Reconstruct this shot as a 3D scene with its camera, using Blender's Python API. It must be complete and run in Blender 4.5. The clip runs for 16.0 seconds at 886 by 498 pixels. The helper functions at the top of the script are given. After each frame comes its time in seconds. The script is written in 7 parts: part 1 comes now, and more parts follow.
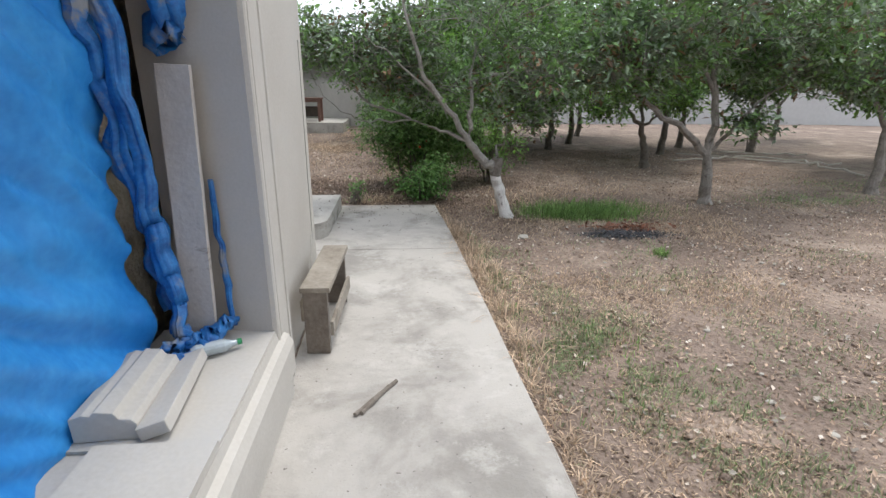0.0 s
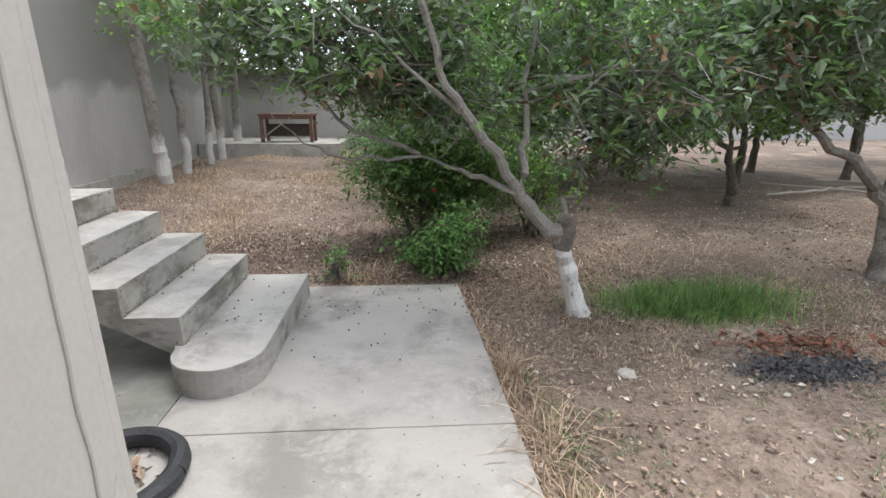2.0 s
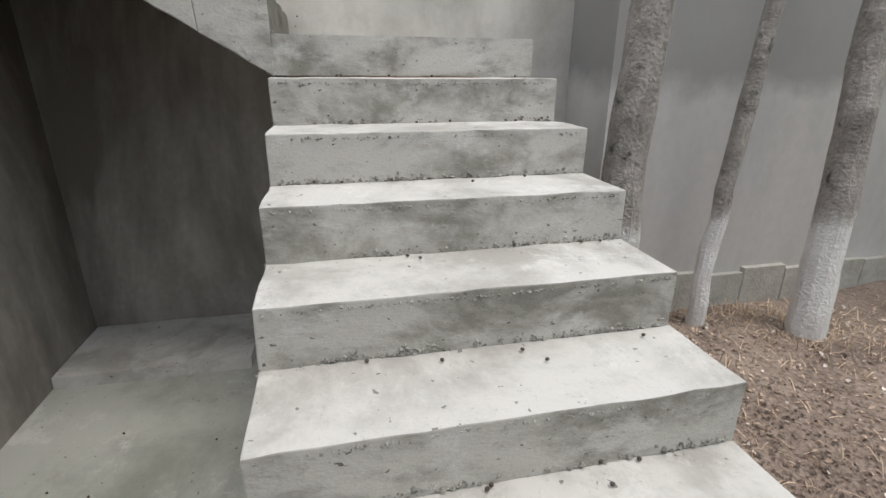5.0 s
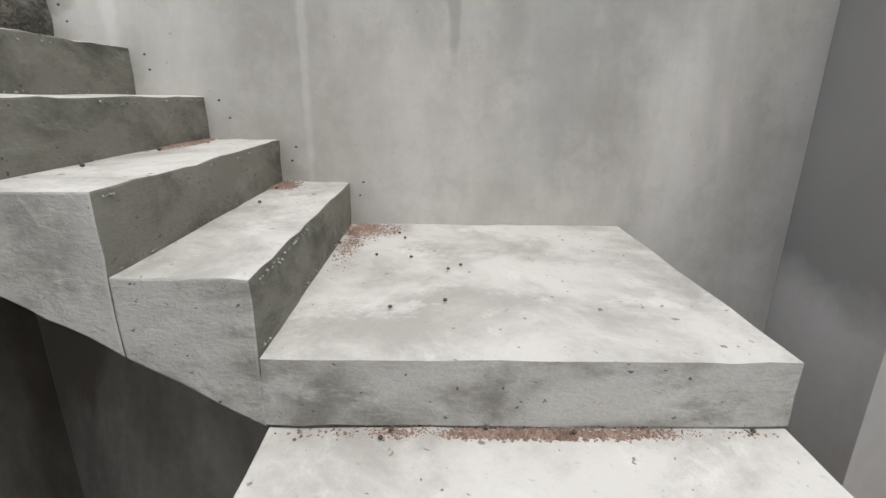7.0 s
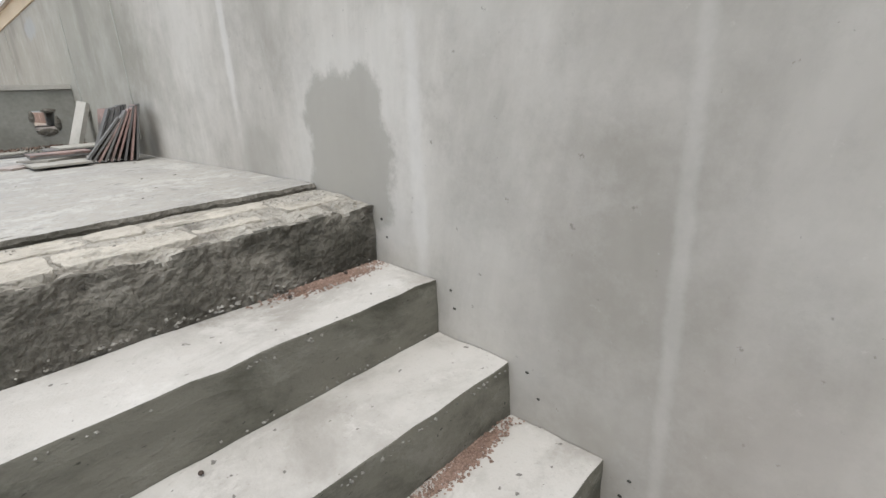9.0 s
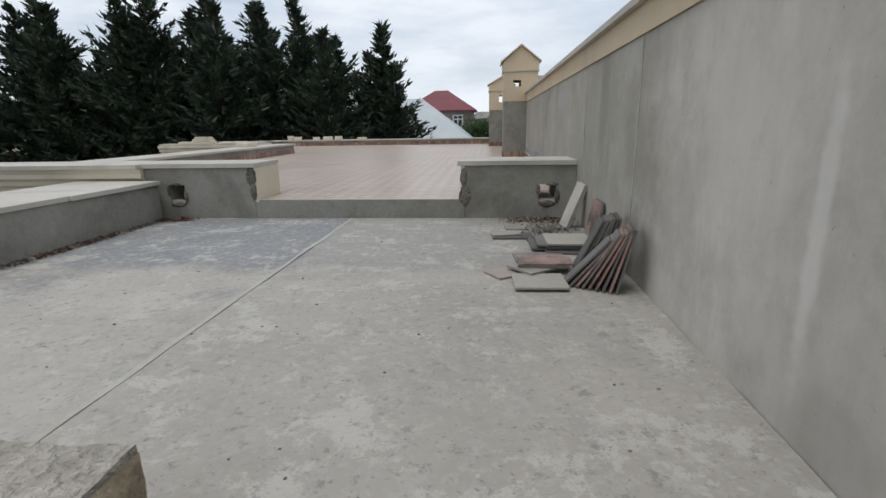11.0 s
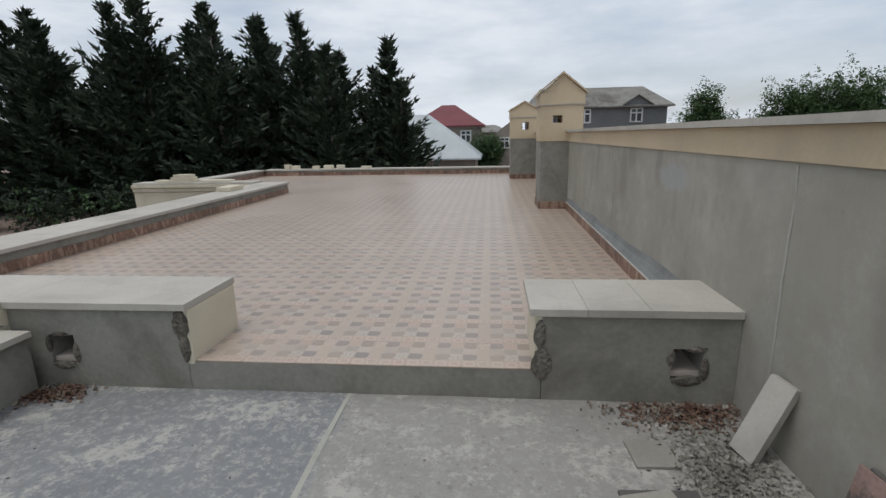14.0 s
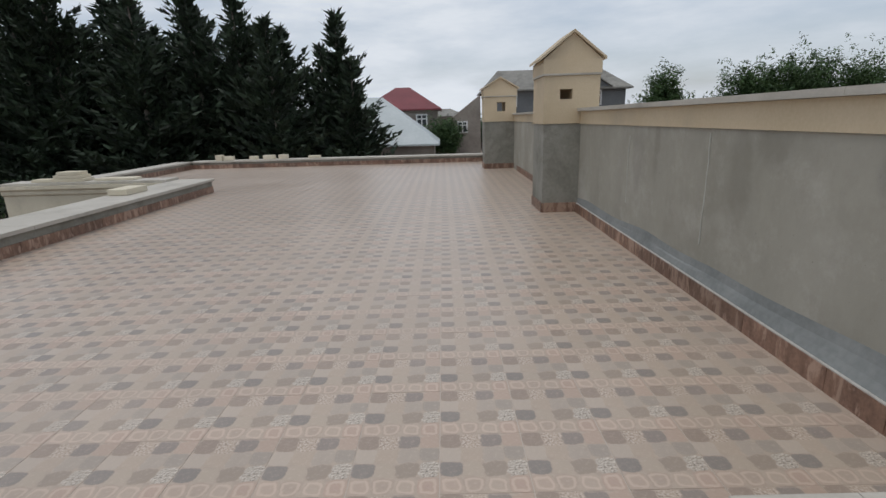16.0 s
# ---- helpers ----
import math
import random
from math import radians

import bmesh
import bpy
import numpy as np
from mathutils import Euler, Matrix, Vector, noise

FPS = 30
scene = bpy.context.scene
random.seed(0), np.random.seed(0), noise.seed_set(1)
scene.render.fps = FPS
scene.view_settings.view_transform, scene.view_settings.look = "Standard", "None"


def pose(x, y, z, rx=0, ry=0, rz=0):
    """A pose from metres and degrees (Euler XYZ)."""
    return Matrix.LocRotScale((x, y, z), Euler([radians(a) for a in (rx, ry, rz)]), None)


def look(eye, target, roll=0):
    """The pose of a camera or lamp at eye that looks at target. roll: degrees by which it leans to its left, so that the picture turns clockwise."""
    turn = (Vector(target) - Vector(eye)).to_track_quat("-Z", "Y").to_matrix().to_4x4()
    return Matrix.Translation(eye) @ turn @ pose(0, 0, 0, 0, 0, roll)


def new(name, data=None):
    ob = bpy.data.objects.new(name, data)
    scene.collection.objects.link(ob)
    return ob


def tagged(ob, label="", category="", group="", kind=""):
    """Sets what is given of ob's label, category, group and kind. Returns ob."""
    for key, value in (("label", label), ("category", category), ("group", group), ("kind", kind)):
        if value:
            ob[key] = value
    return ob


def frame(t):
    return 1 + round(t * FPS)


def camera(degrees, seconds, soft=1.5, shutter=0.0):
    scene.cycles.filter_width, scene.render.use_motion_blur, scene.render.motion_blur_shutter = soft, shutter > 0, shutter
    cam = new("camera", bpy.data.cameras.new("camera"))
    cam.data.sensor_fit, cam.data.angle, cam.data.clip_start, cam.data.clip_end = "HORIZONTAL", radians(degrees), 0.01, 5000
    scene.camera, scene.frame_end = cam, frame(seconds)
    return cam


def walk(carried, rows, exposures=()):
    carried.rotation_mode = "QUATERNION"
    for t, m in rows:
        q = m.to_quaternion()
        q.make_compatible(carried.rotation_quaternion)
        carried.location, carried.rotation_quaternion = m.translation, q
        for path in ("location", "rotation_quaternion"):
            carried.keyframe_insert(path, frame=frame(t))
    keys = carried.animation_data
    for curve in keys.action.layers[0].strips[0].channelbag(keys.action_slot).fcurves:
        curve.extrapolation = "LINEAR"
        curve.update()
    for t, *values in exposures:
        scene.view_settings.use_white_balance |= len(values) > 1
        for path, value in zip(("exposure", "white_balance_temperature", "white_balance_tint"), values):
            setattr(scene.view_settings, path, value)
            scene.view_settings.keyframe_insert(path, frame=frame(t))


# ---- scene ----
cam = camera(84.7, 16.0)
PATH = [
    (0, (0.332, -0.658, 1.533), (0.509, 1.232, 0.904), 0.6),
    (0.5, (0.344, -0.019, 1.534), (0.642, 1.87, 0.946), 1.3),
    (0.8, (0.34, 0.436, 1.557), (0.651, 2.321, 0.966), 1.5),
    (1, (0.350, 0.670, 1.553), (0.650, 2.560, 0.970), 1.5),
    (1.5, (0.399, 1.238, 1.552), (0.705, 3.13, 0.981), 1.3),
    (2, (0.412, 1.929, 1.546), (0.546, 3.837, 0.962), 0.3),
    (2.5, (0.35, 2.581, 1.527), (0.18, 4.462, 0.868), 0.4),
    (3, (0.202, 3.218, 1.497), (-0.504, 4.946, 0.78), -0.5),
    (3.5, (-0.079, 3.776, 1.492), (-1.183, 5.291, 0.794), 0.5),
    (4, (-0.434, 4.305, 1.461), (-1.855, 5.516, 0.744), 1.2),
    (4.5, (-0.894, 4.643, 1.569), (-2.579, 5.442, 0.847), 0.5),
    (4.7, (-1.062, 4.712, 1.665), (-2.833, 5.294, 0.942), 0.1),
    (6.8, (-2.62, 4.959, 2.456), (-4.527, 5.034, 1.859), 0.7),
    (7, (-2.754, 4.951, 2.53), (-4.661, 4.97, 1.927), 0.6),
    (7.5, (-3.059, 4.927, 2.699), (-4.966, 4.819, 2.107), 0.4),
    (8, (-3.368, 4.878, 2.897), (-5.231, 4.478, 2.291), -0.7),
    (8.5, (-3.633, 4.786, 3.117), (-5.352, 3.959, 2.518), -1.4),
    (9, (-3.897, 4.693, 3.265), (-5.261, 3.367, 2.646), -2.6),
    (9.5, (-4.05, 4.424, 3.338), (-5.002, 2.749, 2.8), -0.3),
    (10, (-4.123, 4.182, 3.45), (-4.548, 2.3, 2.922), 0.7),
    (10.2, (-4.139, 4.082, 3.534), (-4.371, 2.165, 3.013), 0.4),
    (12.3, (-4.026, 2.901, 4.096), (-3.727, 0.980, 3.626), -1.3),
    (12.5, (-4.005, 2.778, 4.185), (-3.707, 0.859, 3.706), -1.3),
    (13, (-3.897, 2.505, 4.284), (-3.622, 0.581, 3.815), -1.1),
    (13.5, (-3.744, 2.157, 4.313), (-3.509, 0.221, 3.871), -1.3),
    (14, (-3.669, 1.699, 4.317), (-3.477, -0.239, 3.862), -1.2),
    (14.5, (-3.555, 1.229, 4.305), (-3.462, -0.705, 3.805), -1.6),
    (15, (-3.473, 0.771, 4.285), (-3.283, -1.154, 3.776), -2.2),
    (15.5, (-3.348, 0.269, 4.278), (-3.156, -1.647, 3.737), -1.9),
    (16, (-3.255, -0.275, 4.284), (-3.243, -2.208, 3.767), -1.6),
]
walk(cam, [(t, look(eye, target, roll)) for t, eye, target, roll in PATH],
     [(0, 0.86), (1.5, 0.95), (2.5, 1.13), (3.0, 1.16), (3.5, 1.08), (4.5, 0.88), (7, 0.83), (8, 0.74), (8.5, 0.80), (9, 0.73), (9.6, 0.36), (10.2, 0.08), (12.3, -0.28), (14, -0.33), (16, -0.39)])

# ---- light ----
world = bpy.data.worlds.new("overcast_sky")
scene.world = world
world.use_nodes = True
wt = world.node_tree
bg = wt.nodes["Background"]
sky = wt.nodes.new("ShaderNodeTexSky")
sky.sky_type = "NISHITA"
sky.sun_disc = False
sky.sun_elevation = radians(70)
sky.sun_rotation = radians(205)
sky.dust_density = 2.5
sky_level = wt.nodes.new("ShaderNodeMix")
sky_level.data_type = "RGBA"
sky_level.blend_type = "MULTIPLY"
sky_level.inputs[0].default_value = 1.0
sky_level.inputs[7].default_value = (0.14, 0.14, 0.14, 1)
coords = wt.nodes.new("ShaderNodeTexCoord")
squash = wt.nodes.new("ShaderNodeMapping")
squash.inputs["Scale"].default_value = (1.3, 1.3, 5.0)
cloud = wt.nodes.new("ShaderNodeTexNoise")
cloud.inputs["Scale"].default_value = 2.6
cloud.inputs["Detail"].default_value = 7
cloud.inputs["Roughness"].default_value = 0.55
cover = wt.nodes.new("ShaderNodeValToRGB")
cover.color_ramp.elements[0].position = 0.30
cover.color_ramp.elements[0].color = (0.55, 0.55, 0.55, 1)
cover.color_ramp.elements[1].position = 0.62
veil = wt.nodes.new("ShaderNodeMix")
veil.data_type = "RGBA"
tone = wt.nodes.new("ShaderNodeValToRGB")
tone.color_ramp.elements[0].position = 0.25
tone.color_ramp.elements[0].color = (0.60, 0.68, 0.79, 1)
tone.color_ramp.elements[1].position = 0.70
tone.color_ramp.elements[1].color = (0.93, 0.985, 1.06, 1)
wt.links.new(coords.outputs["Generated"], squash.inputs["Vector"])
wt.links.new(squash.outputs[0], cloud.inputs["Vector"])
wt.links.new(cloud.outputs["Fac"], cover.inputs["Fac"])
wt.links.new(cloud.outputs["Fac"], tone.inputs["Fac"])
wt.links.new(sky.outputs["Color"], sky_level.inputs[6])
wt.links.new(cover.outputs["Color"], veil.inputs[0])
wt.links.new(sky_level.outputs[2], veil.inputs[6])
wt.links.new(tone.outputs["Color"], veil.inputs[7])
wt.links.new(veil.outputs[2], bg.inputs["Color"])
bg.inputs["Strength"].default_value = 1.05

sun = new("sun", bpy.data.lights.new("sun", "SUN"))
sun.data.energy = 1.2
sun.data.angle = radians(25)
sun.data.color = (1.0, 0.96, 0.90)
sun.matrix_world = look((5, 5, 20), (0, 0, 0))

# ---- materials ----
def mat(name, dark, light, scale=6.0, fine=60.0, rough=0.85, bump=0.25, stain=None, stain_scale=0.8,
        stain_at=(0.52, 0.68), streak=False, metal=0.0, vary=0.0, island=False, bump_dist=0.01, fine_mix=0.35, flake=None, crisp=0.65):
    """Two scales of variation, stains with their own shape, and fine relief."""
    m = bpy.data.materials.new(name)
    m.use_nodes = True
    t = m.node_tree
    n, li = t.nodes, t.links
    b = n["Principled BSDF"]
    b.inputs["Roughness"].default_value = rough
    b.inputs["Metallic"].default_value = metal
    g = n.new("ShaderNodeNewGeometry")
    big = n.new("ShaderNodeTexNoise")
    big.inputs["Scale"].default_value = scale
    big.inputs["Detail"].default_value = 5
    big.inputs["Roughness"].default_value = 0.6
    small = n.new("ShaderNodeTexNoise")
    small.inputs["Scale"].default_value = fine
    small.inputs["Detail"].default_value = 4
    src = g.outputs["Position"]
    if streak:
        mp = n.new("ShaderNodeMapping")
        mp.inputs["Scale"].default_value = (1.0, 1.0, 0.30)
        li.new(src, mp.inputs["Vector"])
        li.new(mp.outputs[0], big.inputs["Vector"])
    else:
        li.new(src, big.inputs["Vector"])
    li.new(src, small.inputs["Vector"])
    mixf = n.new("ShaderNodeMix")
    mixf.inputs[0].default_value = fine_mix
    li.new(big.outputs["Fac"], mixf.inputs[2])
    li.new(small.outputs["Fac"], mixf.inputs[3])
    ramp = n.new("ShaderNodeValToRGB")
    ramp.color_ramp.elements[0].position = 0.33
    ramp.color_ramp.elements[0].color = (*dark, 1)
    ramp.color_ramp.elements[1].position = 0.67
    ramp.color_ramp.elements[1].color = (*light, 1)
    li.new(mixf.outputs[0], ramp.inputs["Fac"])
    col = ramp.outputs["Color"]
    if stain:
        sn = n.new("ShaderNodeTexNoise")
        sn.inputs["Scale"].default_value = stain_scale
        sn.inputs["Detail"].default_value = 9
        sn.inputs["Roughness"].default_value = crisp
        sn.inputs["Distortion"].default_value = 0.4
        if streak:
            mp2 = n.new("ShaderNodeMapping")
            mp2.inputs["Scale"].default_value = (1.0, 1.0, 0.35)
            mp2.inputs["Location"].default_value = (3.1, 7.7, 1.3)
            li.new(src, mp2.inputs["Vector"])
            li.new(mp2.outputs[0], sn.inputs["Vector"])
        else:
            li.new(src, sn.inputs["Vector"])
        sr = n.new("ShaderNodeValToRGB")
        sr.color_ramp.elements[0].position, sr.color_ramp.elements[1].position = stain_at
        li.new(sn.outputs["Fac"], sr.inputs["Fac"])
        mx = n.new("ShaderNodeMix")
        mx.data_type = "RGBA"
        li.new(sr.outputs["Color"], mx.inputs[0])
        li.new(col, mx.inputs[6])
        mx.inputs[7].default_value = (*stain, 1)
        col = mx.outputs[2]
    if flake:
        fn = n.new("ShaderNodeTexNoise")
        fn.inputs["Scale"].default_value = 6.0
        fn.inputs["Detail"].default_value = 10
        fn.inputs["Roughness"].default_value = 0.78
        li.new(src, fn.inputs["Vector"])
        fr = n.new("ShaderNodeValToRGB")
        fr.color_ramp.elements[0].position, fr.color_ramp.elements[1].position = 0.545, 0.60
        li.new(fn.outputs["Fac"], fr.inputs["Fac"])
        fx = n.new("ShaderNodeMix")
        fx.data_type = "RGBA"
        li.new(fr.outputs["Color"], fx.inputs[0])
        li.new(col, fx.inputs[6])
        fx.inputs[7].default_value = (*flake, 1)
        col = fx.outputs[2]
    if vary:
        hsv = n.new("ShaderNodeHueSaturation")
        mr = n.new("ShaderNodeMapRange")
        mr.inputs["To Min"].default_value = 1 - vary
        mr.inputs["To Max"].default_value = 1 + vary
        if island:
            li.new(g.outputs["Random Per Island"], mr.inputs["Value"])
        else:
            oi = n.new("ShaderNodeObjectInfo")
            li.new(oi.outputs["Random"], mr.inputs["Value"])
        li.new(mr.outputs[0], hsv.inputs["Value"])
        li.new(col, hsv.inputs["Color"])
        col = hsv.outputs["Color"]
    li.new(col, b.inputs["Base Color"])
    if bump:
        bp = n.new("ShaderNodeBump")
        bp.inputs["Strength"].default_value = bump
        bp.inputs["Distance"].default_value = bump_dist
        li.new(small.outputs["Fac"], bp.inputs["Height"])
        li.new(bp.outputs["Normal"], b.inputs["Normal"])
    return m


def tide(m, axis, at, soft, colour, below=False, amount=1.0, freq=1.6):
    """Blends a second tone of damp or limewash past a wavering line."""
    n, li = m.node_tree.nodes, m.node_tree.links
    b = n["Principled BSDF"]
    base = b.inputs["Base Color"].links[0].from_socket
    g = n.new("ShaderNodeNewGeometry")
    sep = n.new("ShaderNodeSeparateXYZ")
    li.new(g.outputs["Position"], sep.inputs[0])
    w = n.new("ShaderNodeTexNoise")
    w.inputs["Scale"].default_value = freq
    w.inputs["Detail"].default_value = 7
    w.inputs["Roughness"].default_value = 0.62
    li.new(g.outputs["Position"], w.inputs["Vector"])
    add = n.new("ShaderNodeMath")
    add.operation = "MULTIPLY_ADD"
    add.inputs[1].default_value = soft * 3.2
    li.new(w.outputs["Fac"], add.inputs[0])
    li.new(sep.outputs[axis], add.inputs[2])
    mr = n.new("ShaderNodeMapRange")
    mid = at + soft * 1.6
    mr.inputs["From Min"].default_value = mid - soft * 0.5
    mr.inputs["From Max"].default_value = mid + soft * 0.5
    mr.inputs["To Min"].default_value = amount if below else 0.0
    mr.inputs["To Max"].default_value = 0.0 if below else amount
    li.new(add.outputs[0], mr.inputs["Value"])
    ramp = n.new("ShaderNodeMix")
    ramp.data_type = "RGBA"
    li.new(mr.outputs[0], ramp.inputs[0])
    li.new(base, ramp.inputs[6])
    tone2 = n.new("ShaderNodeMix")
    tone2.data_type = "RGBA"
    tone2.inputs[6].default_value = (*[c * 0.82 for c in colour], 1)
    tone2.inputs[7].default_value = (*[min(1.0, c * 1.18) for c in colour], 1)
    li.new(w.outputs["Fac"], tone2.inputs[0])
    li.new(tone2.outputs[2], ramp.inputs[7])
    li.new(ramp.outputs[2], b.inputs["Base Color"])
    return m


def flakes(m, colour, scale, lo, hi, most=0.8, crisp=0.78, shift=0.0):
    """Crisp-edged scales of another tone, as of screed that has come away."""
    n, li = m.node_tree.nodes, m.node_tree.links
    b = n["Principled BSDF"]
    base = b.inputs["Base Color"].links[0].from_socket
    g = n.new("ShaderNodeNewGeometry")
    t = n.new("ShaderNodeTexNoise")
    t.inputs["Scale"].default_value = scale
    t.inputs["Detail"].default_value = 10
    t.inputs["Roughness"].default_value = crisp
    mv = n.new("ShaderNodeVectorMath")
    mv.inputs[1].default_value = (shift, shift, shift)
    li.new(g.outputs["Position"], mv.inputs[0])
    li.new(mv.outputs[0], t.inputs["Vector"])
    r = n.new("ShaderNodeMapRange")
    r.inputs["From Min"].default_value, r.inputs["From Max"].default_value = lo, hi
    r.inputs["To Max"].default_value = most
    li.new(t.outputs["Fac"], r.inputs["Value"])
    x = n.new("ShaderNodeMix")
    x.data_type = "RGBA"
    li.new(r.outputs[0], x.inputs[0])
    li.new(base, x.inputs[6])
    x.inputs[7].default_value = (*colour, 1)
    li.new(x.outputs[2], b.inputs["Base Color"])
    return m


def blot(m, cy, cz, ry, rz, colour, amount, edge=0.25, ragged=0.5, freq=7.0, square=False):
    """One water stain or repair on a wall, with a soft ragged outline."""
    n, li = m.node_tree.nodes, m.node_tree.links
    b = n["Principled BSDF"]
    base = b.inputs["Base Color"].links[0].from_socket
    g = n.new("ShaderNodeNewGeometry")
    mp = n.new("ShaderNodeMapping")
    mp.inputs["Location"].default_value = (0, -cy / ry, -cz / rz)
    mp.inputs["Scale"].default_value = (0, 1 / ry, 1 / rz)
    li.new(g.outputs["Position"], mp.inputs["Vector"])
    ln = n.new("ShaderNodeVectorMath")
    ln.operation = "LENGTH"
    li.new(mp.outputs[0], ln.inputs[0])
    t = n.new("ShaderNodeTexNoise")
    t.inputs["Scale"].default_value = freq
    t.inputs["Detail"].default_value = 8
    t.inputs["Roughness"].default_value = 0.66
    li.new(g.outputs["Position"], t.inputs["Vector"])
    ad = n.new("ShaderNodeMath")
    ad.operation = "MULTIPLY_ADD"
    ad.inputs[1].default_value = ragged * 2
    li.new(t.outputs["Fac"], ad.inputs[0])
    reach = ln.outputs["Value"]
    if square:
        ab = n.new("ShaderNodeVectorMath")
        ab.operation = "ABSOLUTE"
        li.new(mp.outputs[0], ab.inputs[0])
        sp = n.new("ShaderNodeSeparateXYZ")
        li.new(ab.outputs[0], sp.inputs[0])
        mxm = n.new("ShaderNodeMath")
        mxm.operation = "SMOOTH_MAX"
        mxm.inputs[2].default_value = 0.5
        li.new(sp.outputs[1], mxm.inputs[0])
        li.new(sp.outputs[2], mxm.inputs[1])
        reach = mxm.outputs[0]
    li.new(reach, ad.inputs[2])
    r = n.new("ShaderNodeMapRange")
    r.interpolation_type = "SMOOTHSTEP"
    r.inputs["From Min"].default_value = 1 + ragged - edge
    r.inputs["From Max"].default_value = 1 + ragged + edge
    r.inputs["To Min"].default_value, r.inputs["To Max"].default_value = amount, 0.0
    li.new(ad.outputs[0], r.inputs["Value"])
    x = n.new("ShaderNodeMix")
    x.data_type = "RGBA"
    li.new(r.outputs[0], x.inputs[0])
    li.new(base, x.inputs[6])
    x.inputs[7].default_value = (*colour, 1)
    li.new(x.outputs[2], b.inputs["Base Color"])
    return m


def concrete(name, dark, light, chalk, dirt, board=False, scale=2.4, rough=0.88, dirty=0.45):
    """Cast concrete: cloudy tone, chalky scuffs, dirt blotches, air pits and, on formed faces, board marks."""
    m = bpy.data.materials.new(name)
    m.use_nodes = True
    n, li = m.node_tree.nodes, m.node_tree.links
    b = n["Principled BSDF"]
    b.inputs["Roughness"].default_value = rough
    g = n.new("ShaderNodeNewGeometry")
    src = g.outputs["Position"]
    if board:
        mp = n.new("ShaderNodeMapping")
        mp.inputs["Scale"].default_value = (1.0, 1.0, 1.9)
        li.new(src, mp.inputs["Vector"])
        src = mp.outputs[0]

    def field(size, detail, r, shift=0.0):
        t = n.new("ShaderNodeTexNoise")
        t.inputs["Scale"].default_value = size
        t.inputs["Detail"].default_value = detail
        t.inputs["Roughness"].default_value = r
        t.inputs["Distortion"].default_value = 0.3
        mv = n.new("ShaderNodeVectorMath")
        mv.inputs[1].default_value = (shift, shift * 0.7, -shift)
        li.new(src, mv.inputs[0])
        li.new(mv.outputs[0], t.inputs["Vector"])
        return t.outputs["Fac"]

    def band(v, lo, hi):
        r = n.new("ShaderNodeMapRange")
        r.interpolation_type = "SMOOTHSTEP"
        r.inputs["From Min"].default_value, r.inputs["From Max"].default_value = lo, hi
        li.new(v, r.inputs["Value"])
        return r.outputs[0]

    def over(col, fac, colour, k):
        s = n.new("ShaderNodeMath")
        s.operation = "MULTIPLY"
        s.inputs[1].default_value = k
        li.new(fac, s.inputs[0])
        x = n.new("ShaderNodeMix")
        x.data_type = "RGBA"
        li.new(s.outputs[0], x.inputs[0])
        li.new(col, x.inputs[6])
        x.inputs[7].default_value = (*colour, 1)
        return x.outputs[2]

    clouds = field(scale, 8, 0.66)
    ramp = n.new("ShaderNodeMix")
    ramp.data_type = "RGBA"
    ramp.inputs[6].default_value = (*dark, 1)
    ramp.inputs[7].default_value = (*light, 1)
    li.new(band(clouds, 0.33, 0.58), ramp.inputs[0])
    col = ramp.outputs[2]
    grain = field(70, 3, 0.6, 5.0)
    col = over(col, band(field(scale * 1.7, 10, 0.76, 11.0), 0.52, 0.64), chalk, 0.55)
    col = over(col, band(field(scale * 1.3, 10, 0.74, 23.0), 0.55, 0.72), dirt, dirty)
    col = over(col, band(grain, 0.60, 0.78), dirt, 0.4)
    pit = field(34, 2, 0.5, 31.0)
    pits = band(pit, 0.70, 0.74)
    col = over(col, pits, [c * 0.5 for c in dirt], 0.8)
    li.new(col, b.inputs["Base Color"])
    h = n.new("ShaderNodeMath")
    h.operation = "SUBTRACT"
    li.new(grain, h.inputs[0])
    li.new(pits, h.inputs[1])
    bp = n.new("ShaderNodeBump")
    bp.inputs["Strength"].default_value = 0.35
    bp.inputs["Distance"].default_value = 0.008
    li.new(h.outputs[0], bp.inputs["Height"])
    li.new(bp.outputs["Normal"], b.inputs["Normal"])
    return m


M_SLAB = concrete("walkway_concrete", (0.28, 0.26, 0.235), (0.455, 0.425, 0.39), (0.54, 0.51, 0.475), (0.21, 0.19, 0.165), scale=1.5, dirty=0.4)
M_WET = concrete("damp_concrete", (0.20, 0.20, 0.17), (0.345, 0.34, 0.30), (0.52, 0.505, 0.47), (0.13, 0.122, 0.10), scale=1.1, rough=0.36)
M_DAMPSTAIN = mat("damp_limestone", (0.40, 0.375, 0.335), (0.52, 0.49, 0.445), 3, 40, 0.8, 0.1, (0.60, 0.57, 0.52), 3, (0.52, 0.66))
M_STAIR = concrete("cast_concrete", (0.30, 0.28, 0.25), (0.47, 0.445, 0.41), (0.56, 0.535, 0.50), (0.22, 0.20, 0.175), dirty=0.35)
M_ROUGH = mat("broken_concrete", (0.075, 0.066, 0.052), (0.24, 0.22, 0.185), 6, 45, 0.95, 0.7, (0.055, 0.05, 0.038), 3.0, (0.48, 0.62), bump_dist=0.04, fine_mix=0.45)
M_WALL = mat("rendered_wall", (0.35, 0.32, 0.28), (0.62, 0.58, 0.525), 1.3, 9, 0.9, 0.3, (0.33, 0.305, 0.265), 0.9, (0.46, 0.68), streak=True, fine_mix=0.10, crisp=0.7)
flakes(M_WALL, (0.55, 0.51, 0.46), 2.6, 0.48, 0.72, 0.55, 0.68)
